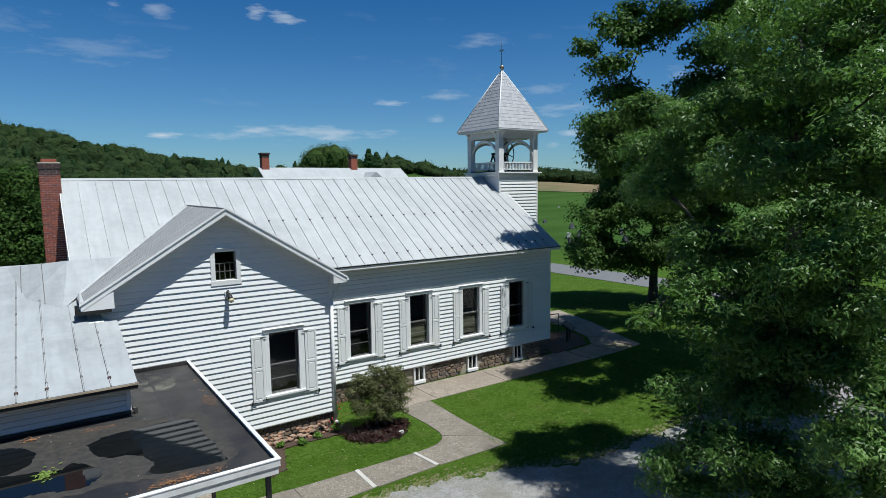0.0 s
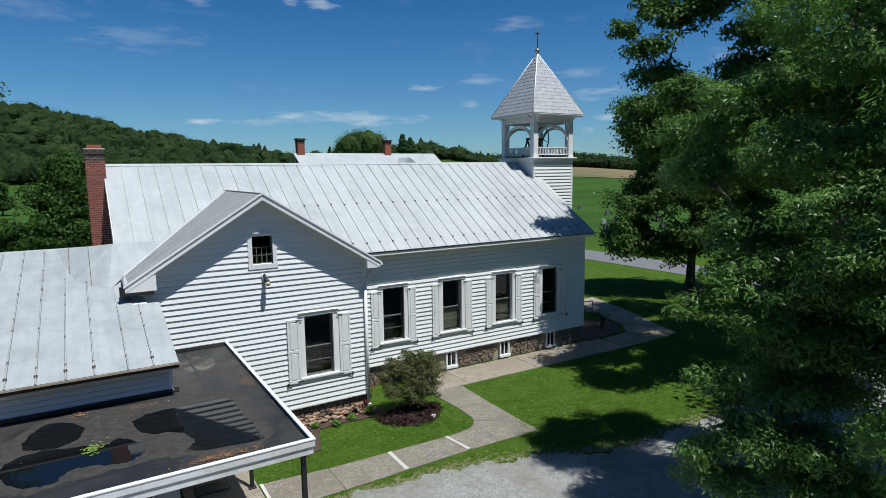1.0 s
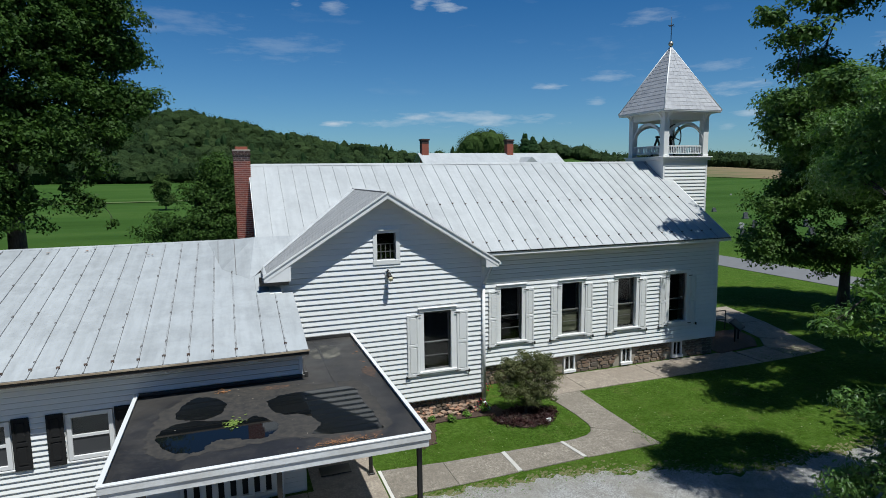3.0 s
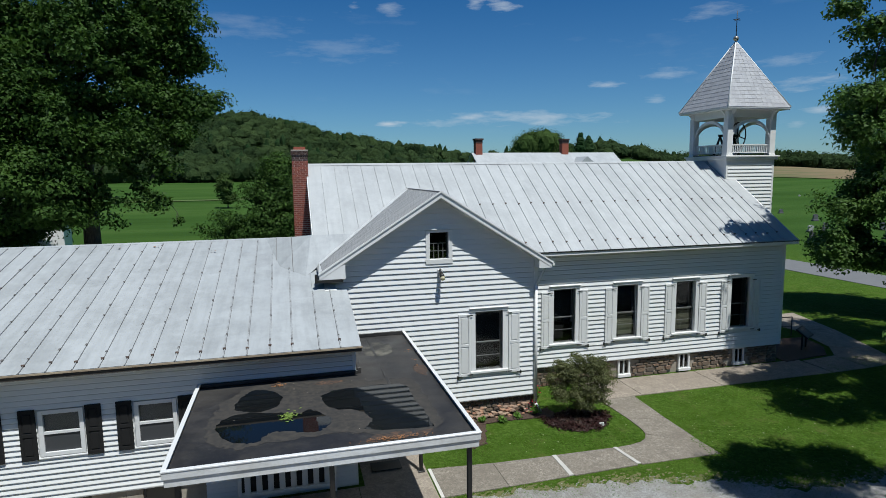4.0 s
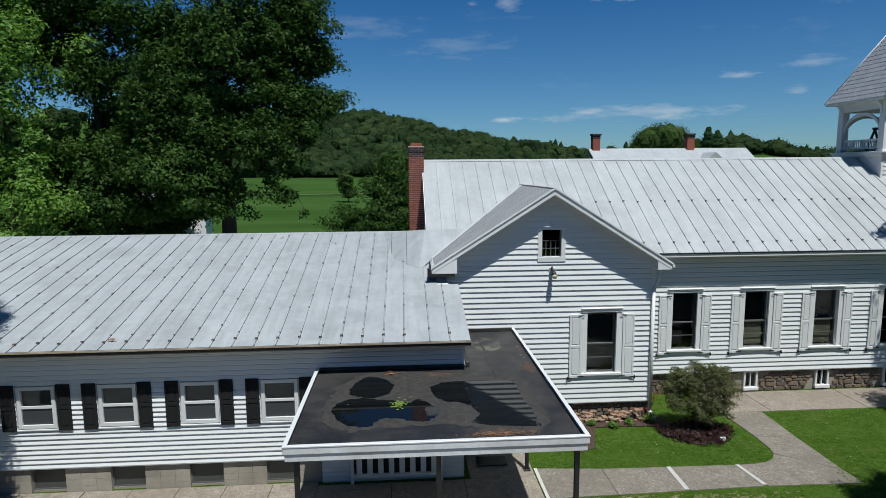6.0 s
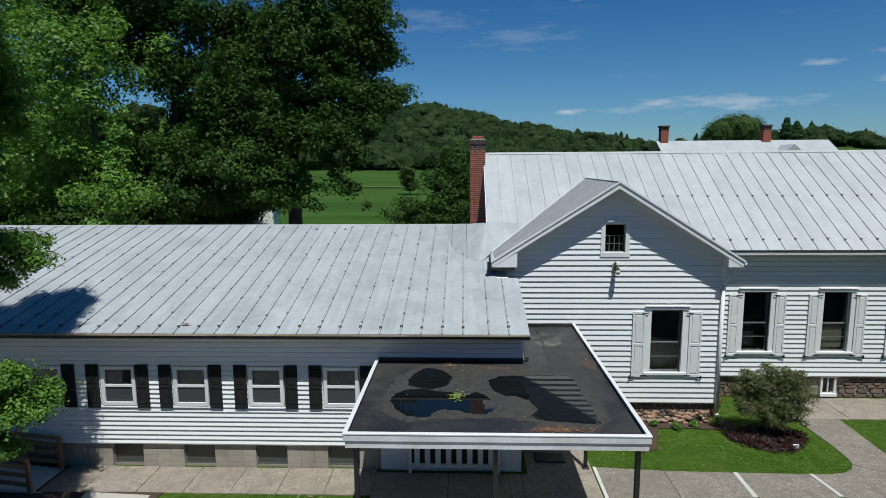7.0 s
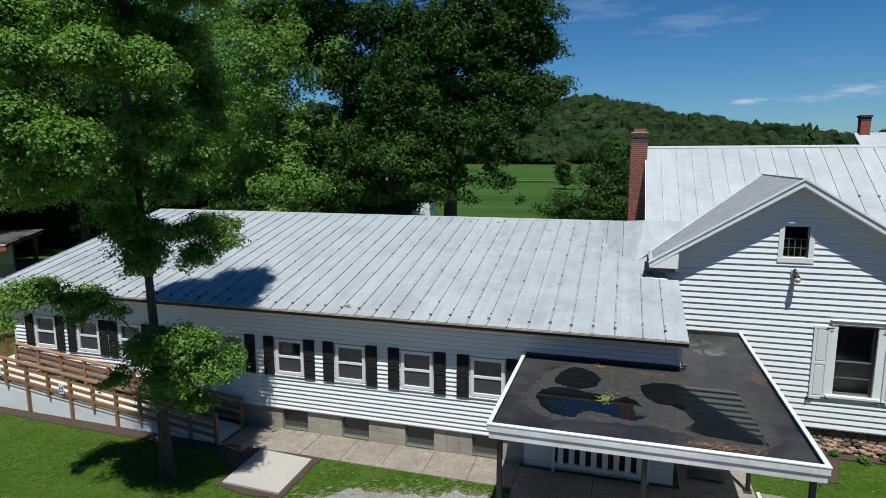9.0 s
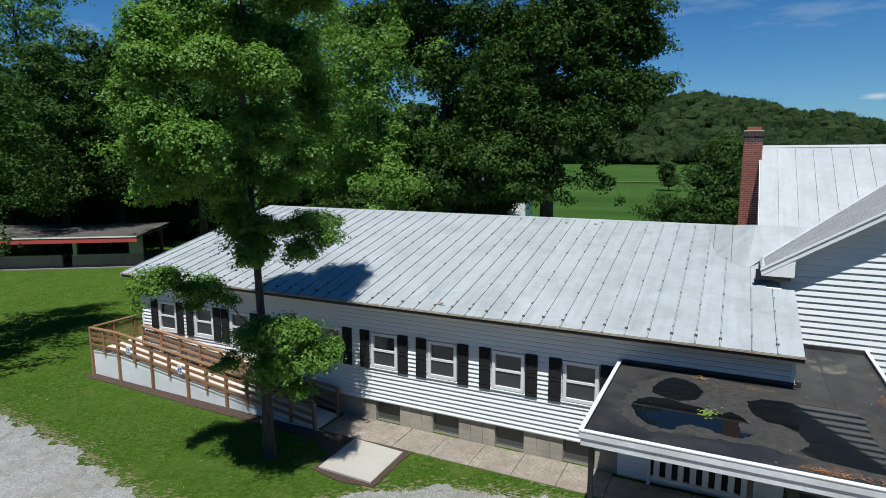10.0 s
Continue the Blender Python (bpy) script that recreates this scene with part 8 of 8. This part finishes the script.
for u in (-4.5, 0.0, 4.5):
    part("table_top", boxes((u - 0.9, u + 0.9, -0.4, 0.4, 0.70, 0.75), (u - 0.9, u + 0.9, -0.85, -0.6, 0.42, 0.46), (u - 0.9, u + 0.9, 0.6, 0.85, 0.42, 0.46), (u - 0.6, u - 0.5, -0.7, 0.7, 0.06, 0.70), (u + 0.5, u + 0.6, -0.7, 0.7, 0.06, 0.70), m=m), WOOD, pav)
# small table structure by the annex corner
stand = thing("wood_stand", (-27.5, 24.5, 0), "weathered wooden stand with a sloping plank top", "stand")
part("plank_top", boxes((-29.2, -25.8, 23.7, 25.3, 1.55, 1.62), bevel=0.01), WOOD, stand)
for x in (-29.0, -26.0):
    for y_ in (23.9, 25.1):
        part("leg", boxes((x - 0.06, x + 0.06, y_ - 0.06, y_ + 0.06, 0, 1.55)), WOOD, stand)

# sign and rail at the church corner
sign = thing("notice_lectern", (22.1, 20.9, 0), "low black-framed notice board on two posts", "sign")
m = Matrix.Translation((22.1, 20.9, 0)) @ Matrix.Rotation(radians(30), 4, "Z")
tilt_ = m @ Matrix.Translation((0, 0, 0.78)) @ Matrix.Rotation(radians(-55), 4, "X")
part("board", boxes((-0.46, 0.46, -0.03, 0.03, -0.30, 0.30), bevel=0.01, m=tilt_), IRON, sign)
part("panel", boxes((-0.40, 0.40, -0.04, -0.03, -0.24, 0.24), m=tilt_), GRANITE, sign, "dark grey sheet with unreadable text")
for u in (-0.30, 0.30):
    part("post", boxes((u - 0.035, u + 0.035, -0.035, 0.035, 0, 0.74), m=m), IRON, sign)
hr = thing("hand_rail", (22.9, 22.8, 0), "black pipe handrail by the church steps", "handrail")
bm = bmesh.new()
for a, b in (((21.9, 22.9, 0), (21.9, 22.9, 0.95)), ((23.3, 22.8, 0), (23.3, 22.8, 0.95)), ((21.9, 22.9, 0.95), (23.3, 22.8, 0.95)), ((21.9, 22.9, 0.5), (23.3, 22.8, 0.5))):
    tube(bm, a, b, 0.025)
part("rail", bm, IRON, hr)

# graveyard across the road
rng = random.Random(9)
for i, (x, y_) in enumerate([(65, 61.5), (58, 54.6), (62, 57), (54.2, 31.6), (51.9, 29.4), (55.4, 30.6), (57, 33), (60, 36), (64, 40), (58, 28), (62, 33), (66, 52), (70, 64), (80, 75), (88, 90), (142, 139), (75, 60)]):
    w, h_ = rng.uniform(0.3, 0.5), rng.uniform(0.5, 0.9)
    gs = thing("gravestone", (x, y_, 0), "upright gravestone on a low base in the grass", "gravestone", "gravestones across the road")
    mt = GRANITE if i % 5 else MARBLE
    bm = bmesh.new()
    prof = [(-w, 0.2), (w, 0.2), (w, h_)] + [(w * math.cos(t), h_ + 0.25 * math.sin(t)) for t in [math.pi * j / 8 for j in range(1, 8)]] + [(-w, h_)]
    prism(bm, [(x + a, y_, b) for a, b in prof], (0, 0.22, 0))
    part("slab", bm, mt, gs)
    part("plinth", boxes((x - w - 0.12, x + w + 0.12, y_ - 0.12, y_ + 0.34, -0.05, 0.2), bevel=0.02), GRANITE, gs)

# unseen woods added to close the south side, only for reflections
rng = np.random.default_rng(15)
behind = []
for _ in range(420):
    az, r = rng.uniform(88, 275), rng.uniform(34, 70)
    x, y_ = r * math.sin(radians(az)), r * math.cos(radians(az))
    if x > 30 or (y_ > -16 and x > -45):
        continue
    for z_ in (3.0, 8.0, 13.0):
        behind.append((x, y_, z_ + rng.uniform(-1, 1), 3.6, 3.4))
woods("south_woods", "unseen dark woods added south of the drive for reflections", behind, LEAF_PINE, 44, 1.9, 16)

# grass blades and clover on the lawn
rng = np.random.default_rng(21)
N = 230000
gx = np.concatenate([rng.uniform(3.5, 24, N * 6 // 10), rng.uniform(-24, -2, N * 4 // 10)])
gy = rng.uniform(8.5, 19.6, len(gx))
hard = np.zeros(len(gx), bool)
for x0, x1, y0, y1 in ((-10.7, 3.5, 13.3, 20), (3.3, 9.6, 13.45, 14.85), (10.25, 11.6, 14.6, 18.1), (9.0, 11.3, 13.55, 14.9), (10.2, 21, 17.95, 20), (3.3, 8.7, 16.45, 20), (7.6, 10.1, 15.9, 18.1), (-22, -10.5, 12.6, 20), (-10.8, -7.2, 11.1, 13.5), (8, 30, 19.4, 21)):
    hard |= (gx > x0) & (gx < x1) & (gy > y0) & (gy < y1)
drive_y = np.interp(gx, [p[0] for p in DRIVE_EDGE], [p[1] for p in DRIVE_EDGE])
patch = np.array([noise.noise((x * 0.8, y_ * 0.8, 0.0)) for x, y_ in zip(gx, gy)])
keep = ~hard & (gy > drive_y + rng.normal(0, 0.30, len(gx)) - 0.10) & (patch + rng.normal(0, 0.35, len(gx)) > -0.35)
gx, gy = gx[keep], gy[keep]
pos = np.stack([gx, gy, np.full(len(gx), 0.028)], 1)
nr = rng.normal(0, 0.5, size=(len(gx), 3))
nr[:, 2] = np.abs(nr[:, 2]) * 0.6 + 0.9
ln = rng.uniform(0.028, 0.055, len(gx))
tagged(leaf_cloud("grass", pos, nr, ln, ln * 0.35, GRASS_BLADE, None, 22), "short tufted lawn grass", "grass", kind="stuff")
pick = rng.random(len(gx)) < 0.008
pos = np.stack([gx[pick], gy[pick], np.full(pick.sum(), 0.055)], 1)
nr = rng.normal(0, 0.3, size=(len(pos), 3))
nr[:, 2] = 1
ln = rng.uniform(0.018, 0.035, len(pos))
tagged(leaf_cloud("clover_flowers", pos, nr, ln, ln, CLOVER, None, 23), "tiny pale clover flowers in the lawn", "clover", kind="stuff")

# deep woods behind the grove
rng = np.random.default_rng(33)
deep_w = []
for _ in range(300):
    az, r = rng.uniform(-78, -20), rng.uniform(66, 92)
    x, y_ = r * math.sin(radians(az)), r * math.cos(radians(az))
    for z_ in (2.5, 7.0):
        deep_w.append((x, y_, ground_height(x, y_) + z_ + rng.uniform(-1, 1), 3.2, 3.0))
woods("deep_woods", "dark woods behind the grove and pavilion", deep_w, LEAF_PINE, 55, 1.3, 34, True)
